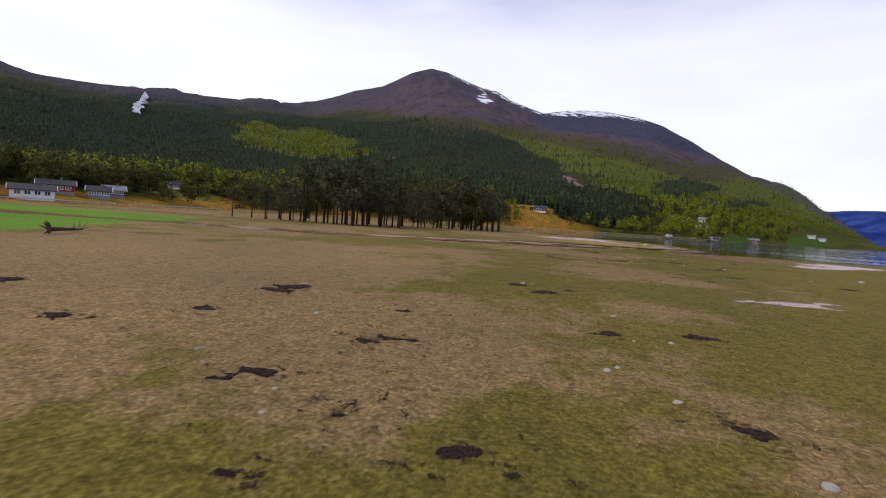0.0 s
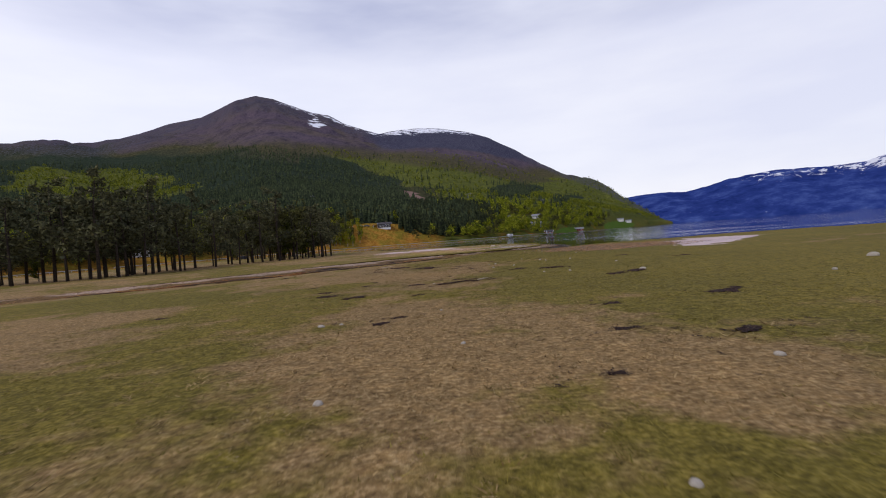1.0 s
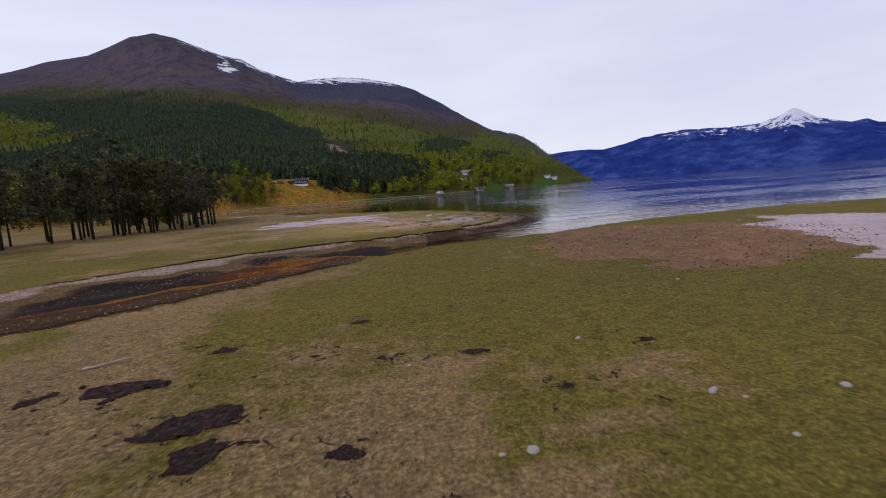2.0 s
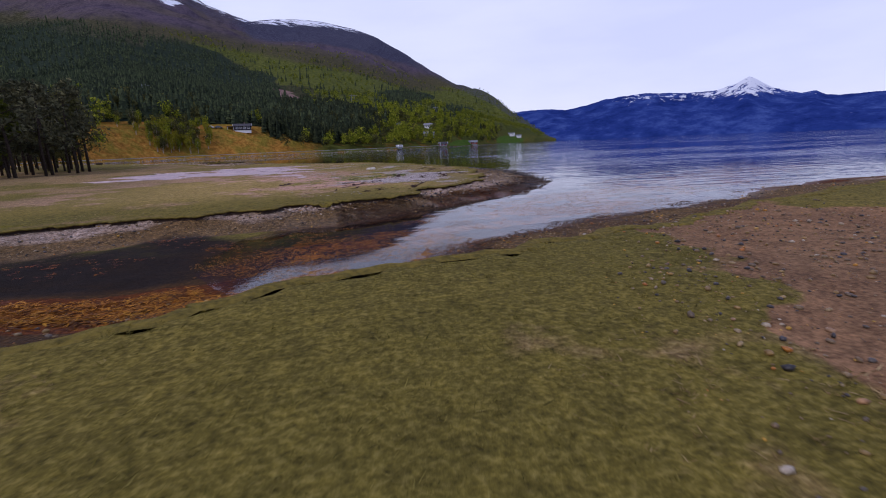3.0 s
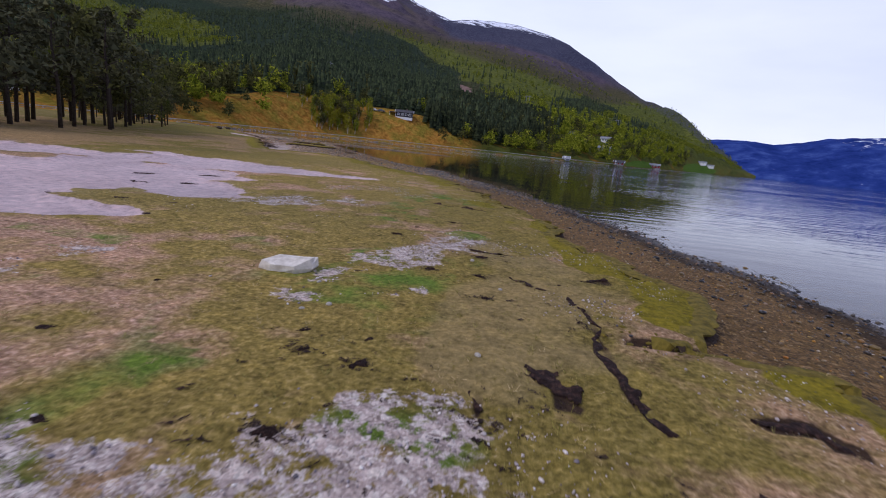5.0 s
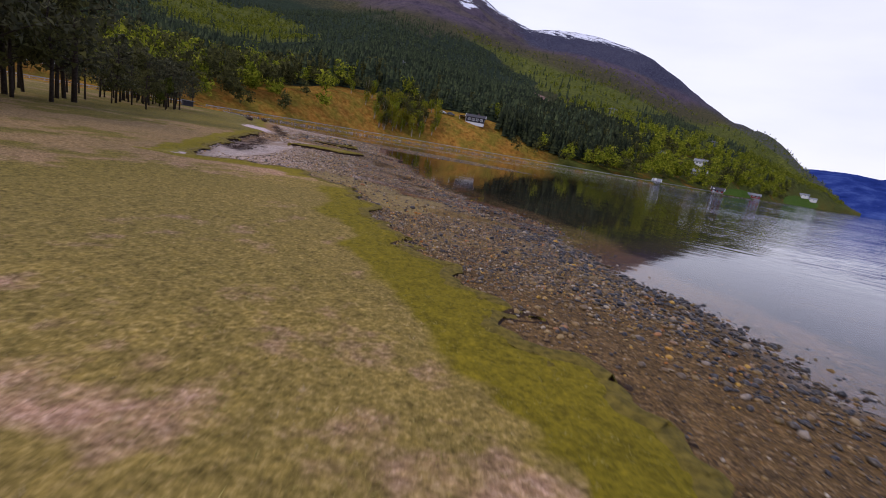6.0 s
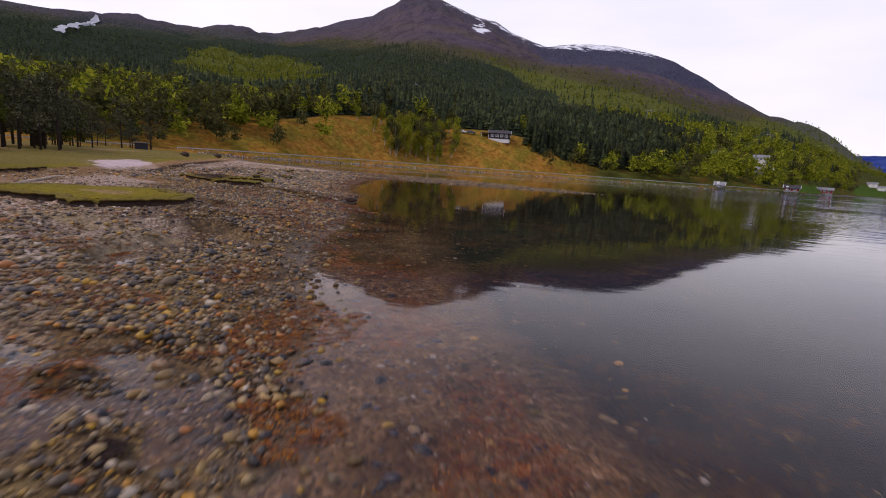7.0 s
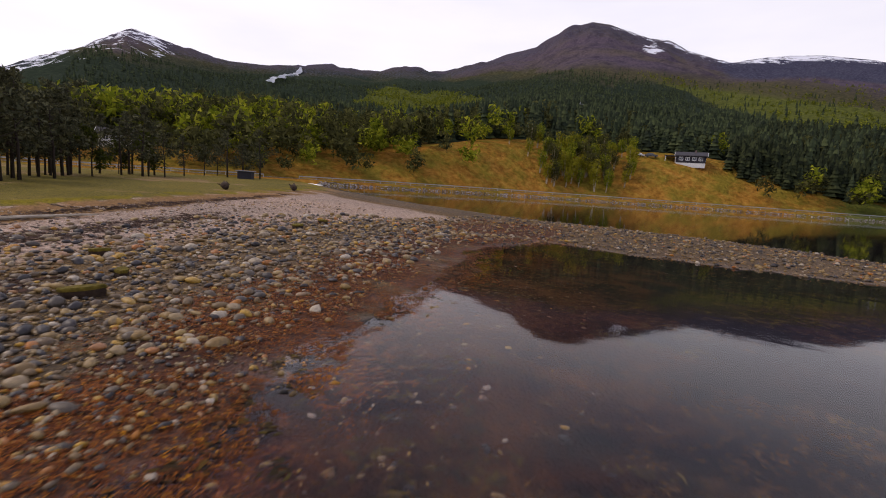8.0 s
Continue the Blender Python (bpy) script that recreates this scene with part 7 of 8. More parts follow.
for a0 in (-132, -113, -94, -75, -55, -35, -18, -2):
    guard_rail(a0, a0 + (19 if a0 > -60 else 18))

# ---- buildings ----
M_BROWN = plain("dark_stained_boards", [(0.3, (0.02, 0.02, 0.028)), (0.7, (0.05, 0.048, 0.06))], 3, 0.8, 0.4, 0.02, squash=(1, 1, 12))
M_RED = plain("red_painted_boards", [(0.3, (0.20, 0.02, 0.018)), (0.7, (0.34, 0.04, 0.03))], 3, 0.8, 0.4, 0.02, squash=(1, 1, 12))
M_WHITE = plain("white_painted_boards", [(0.3, (0.66, 0.66, 0.66)), (0.7, (0.82, 0.82, 0.82))], 3, 0.7, 0.3, 0.01, squash=(1, 1, 12))
M_BLUE = plain("blue_grey_boards", [(0.3, (0.05, 0.07, 0.11)), (0.7, (0.10, 0.13, 0.19))], 3, 0.8, 0.3, 0.01)
M_BASE = plain("white_concrete", [(0.3, (0.6, 0.6, 0.6)), (0.7, (0.78, 0.78, 0.77))], 4, 0.9)
M_SLATE = plain("grey_roof_tiles", [(0.3, (0.16, 0.165, 0.18)), (0.7, (0.30, 0.31, 0.33))], 6, 0.7, 0.5, 0.03)
M_DARKROOF = plain("dark_roof_tiles", [(0.3, (0.03, 0.028, 0.03)), (0.7, (0.08, 0.075, 0.08))], 6, 0.7, 0.5, 0.03)
M_BRICK = plain("chimney_brick", [(0.3, (0.12, 0.08, 0.07)), (0.7, (0.22, 0.16, 0.14))], 9, 0.9)
M_GLASS, gn, gl, gb = mat("window_glass")
gb.inputs["Base Color"].default_value, gb.inputs["Roughness"].default_value = (0.05, 0.06, 0.08, 1), 0.08
gb.inputs["Specular IOR Level"].default_value = 0.8


def house(label, x, y, z, yaw, w, d, h, rise, wall, roof, base=0.5, windows=3, sills=1, chimney=True, door=True, porch=False, group="", name="house", windows_side=1):
    """A gabled wooden house: long side w along x, windows on the side that faces -y."""
    ob = thing(name, label, "house" if name == "house" else name.replace("_", " "), pose(x, y, z, 0, 0, yaw), group)
    part("foundation", box(bmesh.new(), -w / 2 + 0.05, -d / 2 + 0.05, -0.35 if name == "boathouse" else -1.4, w / 2 - 0.05, d / 2 - 0.05, base), M_BASE if porch or wall is M_WHITE else M_SLATE, ob, "foundation wall")
    bm = box(bmesh.new(), -w / 2, -d / 2, base, w / 2, d / 2, base + h)
    for s in (-1, 1):
        a = bm.verts.new((s * w / 2, -d / 2, base + h))
        b = bm.verts.new((s * w / 2, d / 2, base + h))
        c = bm.verts.new((s * w / 2, 0, base + h + rise))
        bm.faces.new((a, b, c))
    part("wall", bm, wall, ob)
    bm = bmesh.new()
    e, k = 0.5, 0.6 / (d / 2) * rise
    for s in (-1, 1):
        q = [(-w / 2 - e, 0, base + h + rise + 0.02), (w / 2 + e, 0, base + h + rise + 0.02), (w / 2 + e, s * (d / 2 + 0.6), base + h - k + 0.02), (-w / 2 - e, s * (d / 2 + 0.6), base + h - k + 0.02)]
        lo = [bm.verts.new(v) for v in q]
        hi = [bm.verts.new((v[0], v[1], v[2] + 0.22)) for v in q]
        bm.faces.new(lo)
        bm.faces.new(hi)
        for i in range(4):
            bm.faces.new((lo[i], lo[(i + 1) % 4], hi[(i + 1) % 4], hi[i]))
    bmesh.ops.recalc_face_normals(bm, faces=bm.faces[:])
    roof_ob = part("roof", bm, roof, ob)
    for s in (-1, 1):
        board = bmesh.new()
        for t in (-1, 1):
            tube(board, [(s * (w / 2 + e + 0.03), 0, base + h + rise + 0.1), (s * (w / 2 + e + 0.03), t * (d / 2 + 0.6), base + h - k + 0.1)], [0.14, 0.14], 4)
        part("bargeboard", board, M_WHITE, roof_ob, "white bargeboard")
    if chimney:
        part("chimney", box(bmesh.new(), w * 0.1, -0.35, base + h + rise * 0.6, w * 0.1 + 0.6, 0.35, base + h + rise + 0.9, 0.03), M_BRICK, roof_ob, "brick chimney")

    def window(cx, cz, side, ww=1.3, wh=1.15):
        yy = -d / 2 if side == 0 else 0
        f = bmesh.new()
        t = 0.12
        if side == 0:
            for x0, x1, z0, z1 in ((-ww / 2, ww / 2, wh / 2 - t, wh / 2), (-ww / 2, ww / 2, -wh / 2, -wh / 2 + t), (-ww / 2, -ww / 2 + t, -wh / 2 + t, wh / 2 - t), (ww / 2 - t, ww / 2, -wh / 2 + t, wh / 2 - t), (-0.04, 0.04, -wh / 2 + t, wh / 2 - t)):
                box(f, cx + x0, -d / 2 - 0.07, cz + z0, cx + x1, -d / 2 + 0.02, cz + z1)
            fr = part("window", f, M_WHITE, ob, "white framed window")
            part("pane", box(bmesh.new(), cx - ww / 2 + t, -d / 2 - 0.03, cz - wh / 2 + t, cx + ww / 2 - t, -d / 2 - 0.01, cz + wh / 2 - t), M_GLASS, fr)
        else:
            for y0, y1, z0, z1 in ((-ww / 2, ww / 2, wh / 2 - t, wh / 2), (-ww / 2, ww / 2, -wh / 2, -wh / 2 + t), (-ww / 2, -ww / 2 + t, -wh / 2 + t, wh / 2 - t), (ww / 2 - t, ww / 2, -wh / 2 + t, wh / 2 - t)):
                box(f, side * (w / 2 + 0.07), cx + y0, cz + z0, side * (w / 2 - 0.02), cx + y1, cz + z1)
            fr = part("window", f, M_WHITE, ob, "white framed window")
            part("pane", box(bmesh.new(), side * (w / 2 + 0.01), cx - ww / 2 + t, cz - wh / 2 + t, side * (w / 2 + 0.03), cx + ww / 2 - t, cz + wh / 2 - t), M_GLASS, fr)

    for row in range(sills):
        for i in range(windows):
            window(-w / 2 + w * (i + 0.75) / (windows + 0.5), base + min(1.45, h * 0.55) + row * 2.6, 0)
    for side in (-1, 1):
        for row in range(sills):
            window(0, base + min(1.45, h * 0.55) + row * 2.6, side, 1.2)
    if door:
        part("door", box(bmesh.new(), -w / 2 + 0.5, -d / 2 - 0.06, base, -w / 2 + 1.45, -d / 2 + 0.02, base + 2.05, 0.02), M_WHITE, ob, "white door")
    if porch:
        for px in (-w / 2 - 3.4, -w / 2 - 0.2):
            for py in (-d / 2 + 0.3, d / 2 - 0.3):
                part("carport_post", box(bmesh.new(), px - 0.08, py - 0.08, -1.0, px + 0.08, py + 0.08, base + h - 0.2), M_WHITE, ob, "white post")
        part("carport_roof", box(bmesh.new(), -w / 2 - 3.8, -d / 2, base + h - 0.2, -w / 2 - 0.02, d / 2, base + h), roof, ob)
    return ob


hz = hill_z(-39.6, 366.0)
house("dark-stained low house with white foundation on the grassy knoll", -39.6, 366.0, hz - 0.85, 8, 9.0, 6.0, 2.4, 1.2, M_BROWN, M_DARKROOF, 0.15, 4, 1, True, False, True)
house("small white boathouse with grey roof at the water", 52.8, 381, 0.95, -14, 3.2, 2.7, 0.8, 1.0, M_SLATE, M_SLATE, 0.3, 1, 1, False, True, False, "", "boathouse")
house("red boathouse with dark roof at the water", 90, 414, 1.35, -20, 5.6, 3.6, 1.3, 1.1, M_RED, M_DARKROOF, 0.3, 2, 1, False, True, False, "", "boathouse")
for lab, a, s, yaw, w, wall in (("white farmhouse among birches on the slope", 14.2, 84, -15, 7, M_WHITE), ("pale hut between trees on the slope", 10.7, 74, -10, 4.5, M_WHITE), ("grey house above the green field", 14.4, 52, -20, 8, M_SLATE), ("white house at the end of the headland", 22.9, 90, -30, 14, M_WHITE), ("white and red farmhouse on the headland", 23.6, 80, -30, 14, M_WHITE), ("small red boathouse on the far shore", 19.4, 8, -25, 8, M_RED)):
    px, py, pz = hill_point(a, s)
    house(lab, px, py, pz + 0.1, yaw, w, w * 0.6, 2.1 if wall is not M_WHITE else 2.5, 1.3, wall, M_SLATE, 0.4, 3, 1, True, False, False, "houses on the slope")
for lab, a, s, yaw, w, wall, roof, rows in (("long white house with dark roof beside the road", -101.5, 15, 58, 8.5, M_WHITE, M_DARKROOF, 1), ("white house partly behind garden trees", -105, 20, 58, 8, M_WHITE, M_DARKROOF, 1), ("brown-red house behind the white house", -95.6, 27, 56, 8, M_RED, M_DARKROOF, 1),
                                    ("dark blue house with grey gable", -88.4, 26, 54, 5.5, M_BLUE, M_SLATE, 1), ("grey house with white trim", -91.9, 22, 54, 5.5, M_SLATE, M_DARKROOF, 1), ("white farmhouse on the slope above the road", -48.2, 33, 62, 8.5, M_WHITE, M_DARKROOF, 1), ("small white outbuilding on the slope", -71.1, 69, 48, 5, M_WHITE, M_DARKROOF, 1), ("white house seen between the trees", -72.9, 71, 48, 7.5, M_WHITE, M_DARKROOF, 1), ("white and brown house on the slope", -74.8, 74, 48, 5.5, M_WHITE, M_DARKROOF, 1)):
    px, py, pz = hill_point(a, s)
    house(lab, px, py, pz + 0.1, yaw, w, w * 0.55, 1.9 * rows, 1.1, wall, roof, 0.4, 4, rows, True, False, False, "village houses by the road")

# small field hut and a parked car
hut = thing("field_hut", "small dark open-fronted hut at the meadow edge", "hut", pose(-86, 229, ground_z(-86, 229), 0, 0, -40))
part("wall", box(bmesh.new(), -1.7, -1.1, -0.2, 1.7, 1.1, 1.25), M_BROWN, hut)
part("roof", box(bmesh.new(), -2.0, -1.4, 1.27, 2.0, 1.4, 1.4, 0.04), M_SLATE, hut)
# dark panel on the closed front, standing for the shade of an opening
part("opening_shade", box(bmesh.new(), -1.2, -1.16, 0.1, 1.2, -1.115, 1.0), M_DARKROOF, hut, "dark panel for the shaded opening")


def car(x, y, z, yaw, paint, label):
    ob = thing("car", label, "car", pose(x, y, z, 0, 0, yaw), "cars by the house")
    bm = bmesh.new()
    prof = [(-2.1, 0.35), (-2.15, 0.8), (-1.7, 0.95), (-1.2, 1.45), (0.5, 1.45), (1.1, 0.98), (2.0, 0.85), (2.1, 0.4)]
    l = [bm.verts.new((px, -0.85, pz)) for px, pz in prof]
    r = [bm.verts.new((px, 0.85, pz)) for px, pz in prof]
    bm.faces.new(l)
    bm.faces.new(r[::-1])
    for i in range(8):
        bm.faces.new((l[i], r[i], r[(i + 1) % 8], l[(i + 1) % 8]))
    bmesh.ops.recalc_face_normals(bm, faces=bm.faces[:])
    bmesh.ops.bevel(bm, geom=bm.edges[:], offset=0.06, segments=1, affect="EDGES")
    part("body", bm, paint, ob)
    part("side_window", box(bmesh.new(), -1.15, -0.87, 0.98, 0.55, -0.80, 1.36), M_GLASS, ob)
    for wx in (-1.3, 1.3):
        for wy in (-0.8, 0.8):
            part("wheel", tube(bmesh.new(), [(wx, wy - 0.1, 0.32), (wx, wy + 0.1, 0.32)], [0.32, 0.32], 12), M_DARKROOF, ob)


M_CAR = plain("car_paint", [(0.3, (0.05, 0.055, 0.07)), (0.7, (0.09, 0.095, 0.11))], 1, 0.3, 0.0, 0.001)
car(-51.5, 361.5, hill_z(-51.5, 361.5) + 0.1, 10, M_CAR, "dark parked car beside the house")
car(-56.5, 364, hill_z(-56.5, 364) + 0.1, -20, M_WHITE, "white parked car beside the house")

# ---- pylons of the power line ----
M_STEEL = plain("grey_lattice_steel", [(0.3, (0.20, 0.21, 0.23)), (0.7, (0.34, 0.35, 0.37))], 3, 0.6, 0.1, 0.01, 0.4)


def pylon(az, s, h, yaw):
    x, y, z = hill_point(az, s)
    ob = thing("pylon", "grey lattice power pylon standing on the wooded slope", "pylon", pose(x, y, z - 0.3, 0, 0, yaw), "pylons of the power line")
    w = h * 0.12
    for sx in (-1, 1):
        bm = bmesh.new()
        for sy in (-1, 1):
            tube(bm, [(sx * w, sy * w * 0.5, 0), (sx * w * 0.8, sy * 0.25, h)], [0.16, 0.12], 4)
        m = 9
        for i in range(m):
            a, b = i / m, (i + 1) / m
            sgn = 1 if i % 2 else -1
            tube(bm, [(sx * w * (1 - 0.2 * a), sgn * w * 0.5 * (1 - a * 0.8), h * a), (sx * w * (1 - 0.2 * b), -sgn * w * 0.5 * (1 - b * 0.8), h * b)], [0.07, 0.07], 3)
        part("leg", bm, M_STEEL, ob)
    part("crossarm", tube(bmesh.new(), [(-w * 2.6, 0, h * 0.88), (0, 0, h * 0.92), (w * 2.6, 0, h * 0.88)], [0.12, 0.22, 0.12], 4), M_STEEL, ob)
    for i in (-2.4, 0, 2.4):
        part("insulator", tube(bmesh.new(), [(w * i, 0, h * 0.88), (w * i, 0, h * 0.80)], [0.1, 0.1], 5), M_DARKROOF, ob)


pylon(-18.5, 139, 11, 10)
pylon(4.6, 162, 12.5, 0)
pylon(-44.9, 144, 10.5, 40)
pylon(14.7, 152, 10, -10)
for az0 in (-23.4, -20.6):
    x, y, z = hill_point(az0, 79)
    ob = thing("power_pole", "wooden power pole with a cross beam on the slope", "power pole", pose(x, y, z - 0.2, 0, 0, 20), "poles of the local line")
    part("pole", tube(bmesh.new(), [(0, 0, 0), (0, 0, 7)], [0.16, 0.11], 6), M_ROOT, ob)
    part("crossbeam", box(bmesh.new(), -1.6, -0.09, 6.3, 1.6, 0.09, 6.5), M_ROOT, ob)


# ---- waterfall down the far mountainside ----
def hill_by_angle(az, el):
    r = np.arange(float(table(FOOT, az)) + 900, float(table(REACH, az)), 8.0)
    e = np.degrees(np.arctan2(hill_at(np.full(r.shape, az), r), r))
    i = int(np.argmax(e >= el)) if (e >= el).any() else int(np.argmax(e))
    z = float(hill_at(np.array([az]), r[i:i + 1])[0])
    return Vector((MX + r[i] * math.sin(radians(az)), MY + r[i] * math.cos(radians(az)), z))


M_FALL = plain("white_water", [(0.3, (0.6, 0.64, 0.72)), (0.7, (0.86, 0.88, 0.92))], 0.02, 0.6, 0.2, 0.5)
rng = np.random.RandomState(9)
bm = bmesh.new()
prev = None
fall_top, fall_foot = hill_by_angle(-51.6, 10.7), hill_by_angle(-53.8, 8.6)
for i in range(34):
    u = i / 33
    az0 = -51.6 - 2.2 * u
    c = fall_top.lerp(fall_foot, u)
    c += Vector((9, 7, 0)) * math.sin(i * 0.8) * math.sin(math.pi * u)
    c.z = hill_z(c.x, c.y)
    side = Vector((math.cos(radians(az0)), -math.sin(radians(az0)), 0))
    w = (5 + 8 * abs(math.sin(i * 0.5)) + 5 * u) * rng.uniform(0.7, 1.2) * (Vector((c.x, c.y)).length / 2400)
    toward = Vector((-math.sin(radians(az0)), -math.cos(radians(az0)), 0.55)) * 16
    row = [bm.verts.new(c + toward + side * w * k + Vector((0, 0, rng.uniform(-3, 3)))) for k in (-1, -0.3, 0.4, 1)]
    if prev:
        for a, b, cc, d in zip(prev, prev[1:], row[1:], row):
            bm.faces.new((a, b, cc, d))
    prev = row
bmesh.ops.solidify(bm, geom=bm.faces[:], thickness=4)
fall_me = bpy.data.meshes.new("waterfall")
bm.to_mesh(fall_me)
bm.free()
tagged(link("waterfall", fall_me, M_FALL), "white waterfall in a gully of the mountainside", "waterfall", kind="structure")


# ---- trees ----
def cards(rng, n, centre, radius, size, squash=1.0):
    """Loose leaf sprays: small triangles through a rounded volume."""
    d = rng.normal(size=(n, 3))
    d /= np.linalg.norm(d, axis=1)[:, None]
    p = np.asarray(centre) + d * (radius * rng.uniform(0.35, 1.0, n) ** 0.6)[:, None] * np.array([1, 1, squash])
    a = rng.normal(size=(n, 3, 3)) * size
    v = (p[:, None] + a).reshape(-1, 3)
    return v, np.arange(n * 3).reshape(-1, 3)


def merge(*pieces):
    vs, ts, k = [], [], 0
    for v, t in pieces:
        vs.append(np.asarray(v, float))
        ts.append(np.asarray(t) + k)
        k += len(v)
    return np.concatenate(vs), np.concatenate(ts)


def cone_tiers(rng, tiers, sides, height, width, bare=0.08):
    v, t = [], []
    for i in range(tiers):
        u = i / tiers
        z0 = height * (bare + (1 - bare) * u)
        z1 = height * (bare + (1 - bare) * min(1.0, (i + 1.9) / tiers))
        r = width * (1 - u) ** 0.85 + 0.02
        k = len(v)
        for j in range(sides):
            a = 6.2832 * (j + rng.uniform(-0.3, 0.3)) / sides + i
            q = r * rng.uniform(0.55, 1.15)
            v.append((q * math.cos(a), q * math.sin(a), z0 - 0.03 * height * rng.rand()))
        v.append((rng.normal(0, 0.01), rng.normal(0, 0.01), z1))
        t += [(k + j, k + (j + 1) % sides, k + sides) for j in range(sides)]
    return np.array(v), np.array(t)


def stem(height, r):
    v = [(r * math.cos(2.094 * j), r * math.sin(2.094 * j), -0.05) for j in range(3)] + [(0, 0, height)]
    return np.array(v), np.array([(0, 1, 3), (1, 2, 3), (2, 0, 3)])


SPRUCE = [cone_tiers(np.random.RandomState(i), 5, 5, 1.0, 0.19) for i in range(6)]
SPRUCE_NEAR = [cone_tiers(np.random.RandomState(i + 20), 9, 7, 1.0, 0.2, 0.05) for i in range(6)]


def birch_shape(seed, n, size):
    rng = np.random.RandomState(seed)
    out = []
    for _ in range(6):
        c = np.array([rng.normal(0, 0.13), rng.normal(0, 0.13), rng.uniform(0.38, 0.85)])
        out.append(cards(rng, n // 6, c, rng.uniform(0.13, 0.2), size, 1.15))
    return merge(*out)


BIRCH = [birch_shape(i, 48, 0.08) for i in range(6)]
BIRCH_NEAR = [birch_shape(i + 30, 132, 0.05) for i in range(6)]
M_SPRUCE = leaf_material("spruce_needles", [(0.0, (0.022, 0.031, 0.020)), (0.5, (0.042, 0.058, 0.031)), (1.0, (0.075, 0.094, 0.043))])
M_PLANTED = leaf_material("planted_spruce_needles", [(0.0, (0.013, 0.018, 0.011)), (0.5, (0.027, 0.036, 0.018)), (1.0, (0.052, 0.062, 0.027))])
M_BIRCH = leaf_material("spring_birch_leaves", [(0.0, (0.055, 0.070, 0.011)), (0.4, (0.13, 0.155, 0.018)), (0.8, (0.23, 0.25, 0.028)), (1.0, (0.36, 0.35, 0.045))], thin=0.4)
M_BIRCH_LOW = leaf_material("fresh_birch_leaves", [(0.0, (0.075, 0.10, 0.010)), (0.4, (0.18, 0.215, 0.016)), (0.8, (0.32, 0.34, 0.026)), (1.0, (0.46, 0.44, 0.05))], thin=0.4)
M_ALDER = leaf_material("budding_alder_twigs", [(0.0, (0.036, 0.038, 0.015)), (0.5, (0.085, 0.086, 0.030)), (1.0, (0.15, 0.148, 0.05))], thin=0.4)


def forest(name, label, n, az_range, s_range, shapes, heights, material, seed, chance, wide=1.0):
    rng = np.random.RandomState(seed)
    az = rng.uniform(*az_range, n)
    r0 = table(FOOT, az)
    s = np.sqrt(rng.uniform((r0 + s_range[0]) ** 2, (r0 + s_range[1]) ** 2)) - r0
    r = r0 + s
    z = hill_at(az, r)
    keep = rng.rand(n) < chance(az, s, hill_zones(az, r, z), r, z)
    az, r, z = az[keep], r[keep], z[keep]
    m = len(az)
    h = rng.uniform(*heights, m)
    me = scatter(name, shapes, MX + r * np.sin(np.radians(az)), MY + r * np.cos(np.radians(az)), z - 0.2, rng.uniform(0, 6.28, m), h * wide, h * wide, h, rng=rng, smooth=False)
    me.materials.append(material)
    return tagged(new(name, me), label, "forest", kind="stuff")


def clear_of_house(az, s):
    village = np.clip(step(3.4, 2.2, np.abs(az + 47.2)) * step(40, 34, s) + step(13, 11, np.abs(az + 96)) * step(32, 28, s) + step(5.0, 3.6, np.abs(az + 74)) * step(84, 78, s), 0, 1)
    farm = step(1.6, 0.8, np.abs(az - 13.4)) * step(22, 14, np.abs(s - 70))
    return (1 - step(5.5, 4.0, np.abs(az + 9.3)) * step(56, 44, s)) * (1 - village) * (1 - farm)


def open_knoll(az, s):
    return 1 - np.exp(-(((az + 18) / 14.5) ** 2 + ((s - 20) / 32.0) ** 2)) * 1.3


def spruce_chance(az, s, zone, r, z):
    return np.clip(zone["spruce"] * 1.25 + (0.07 - 0.05 * step(0, 5, az)) * (1 - zone["moor"]) - zone["scree"] - zone["field"], 0, 1) * clear_of_house(az, s) * np.clip(open_knoll(az, s), 0, 1)


def birch_chance(az, s, zone, r, z):
    thin = 1 - 0.72 * step(-14, -8, az) * step(3.0, 5.5, np.degrees(np.arctan2(z, r)))
    return thin * np.clip(zone["birch"] * 0.9 - zone["spruce"] * 0.75 - zone["scree"] - zone["field"] - 0.9 * zone["moor"], 0.0, 1) * clear_of_house(az, s) * np.clip(open_knoll(az, s) + 0.12, 0, 1)


forest("spruce_wood", "dark spruce wood on the lower slope", 7400, (-110, 20), (16, 170), SPRUCE_NEAR, (7, 14), M_SPRUCE, 71, lambda az, s, zone, r, z: spruce_chance(az, s, zone, r, z) * step(16, 60, s + 40 * step(-20, -4, az)) * (1 - 0.88 * step(-60, -52, az) * step(-22, -28, az) * step(120, 90, s)))
forest("dark_spruce_wood", "dense dark spruce plantation beside the grassy knoll", 5600, (-7.5, 10), (26, 160), SPRUCE_NEAR, (7, 11.5), M_PLANTED, 78, lambda az, s, zone, r, z: step(0.34, 0.44, np.exp(-(((az - 0.4) / 8.2) ** 2 + ((s - 82) / 62.0) ** 2)) + (rough_noise(az * 3, s * 0.1, 3.0, 3) - 0.5) * 0.35) * step(-7.0, -5.5, az - 0.03 * (s - 40)))
forest("birch_wood", "fresh green birches at the foot of the slope", 6200, (-110, 22), (15, 170), BIRCH_NEAR, (6, 12), M_BIRCH_LOW, 72, lambda az, s, zone, r, z: np.clip(birch_chance(az, s, zone, r, z) + 0.16 * step(-20, -26, az) * (1 - zone["field"]) * clear_of_house(az, s), 0, 1) * (1 - 0.7 * step(-68, -76, az)))
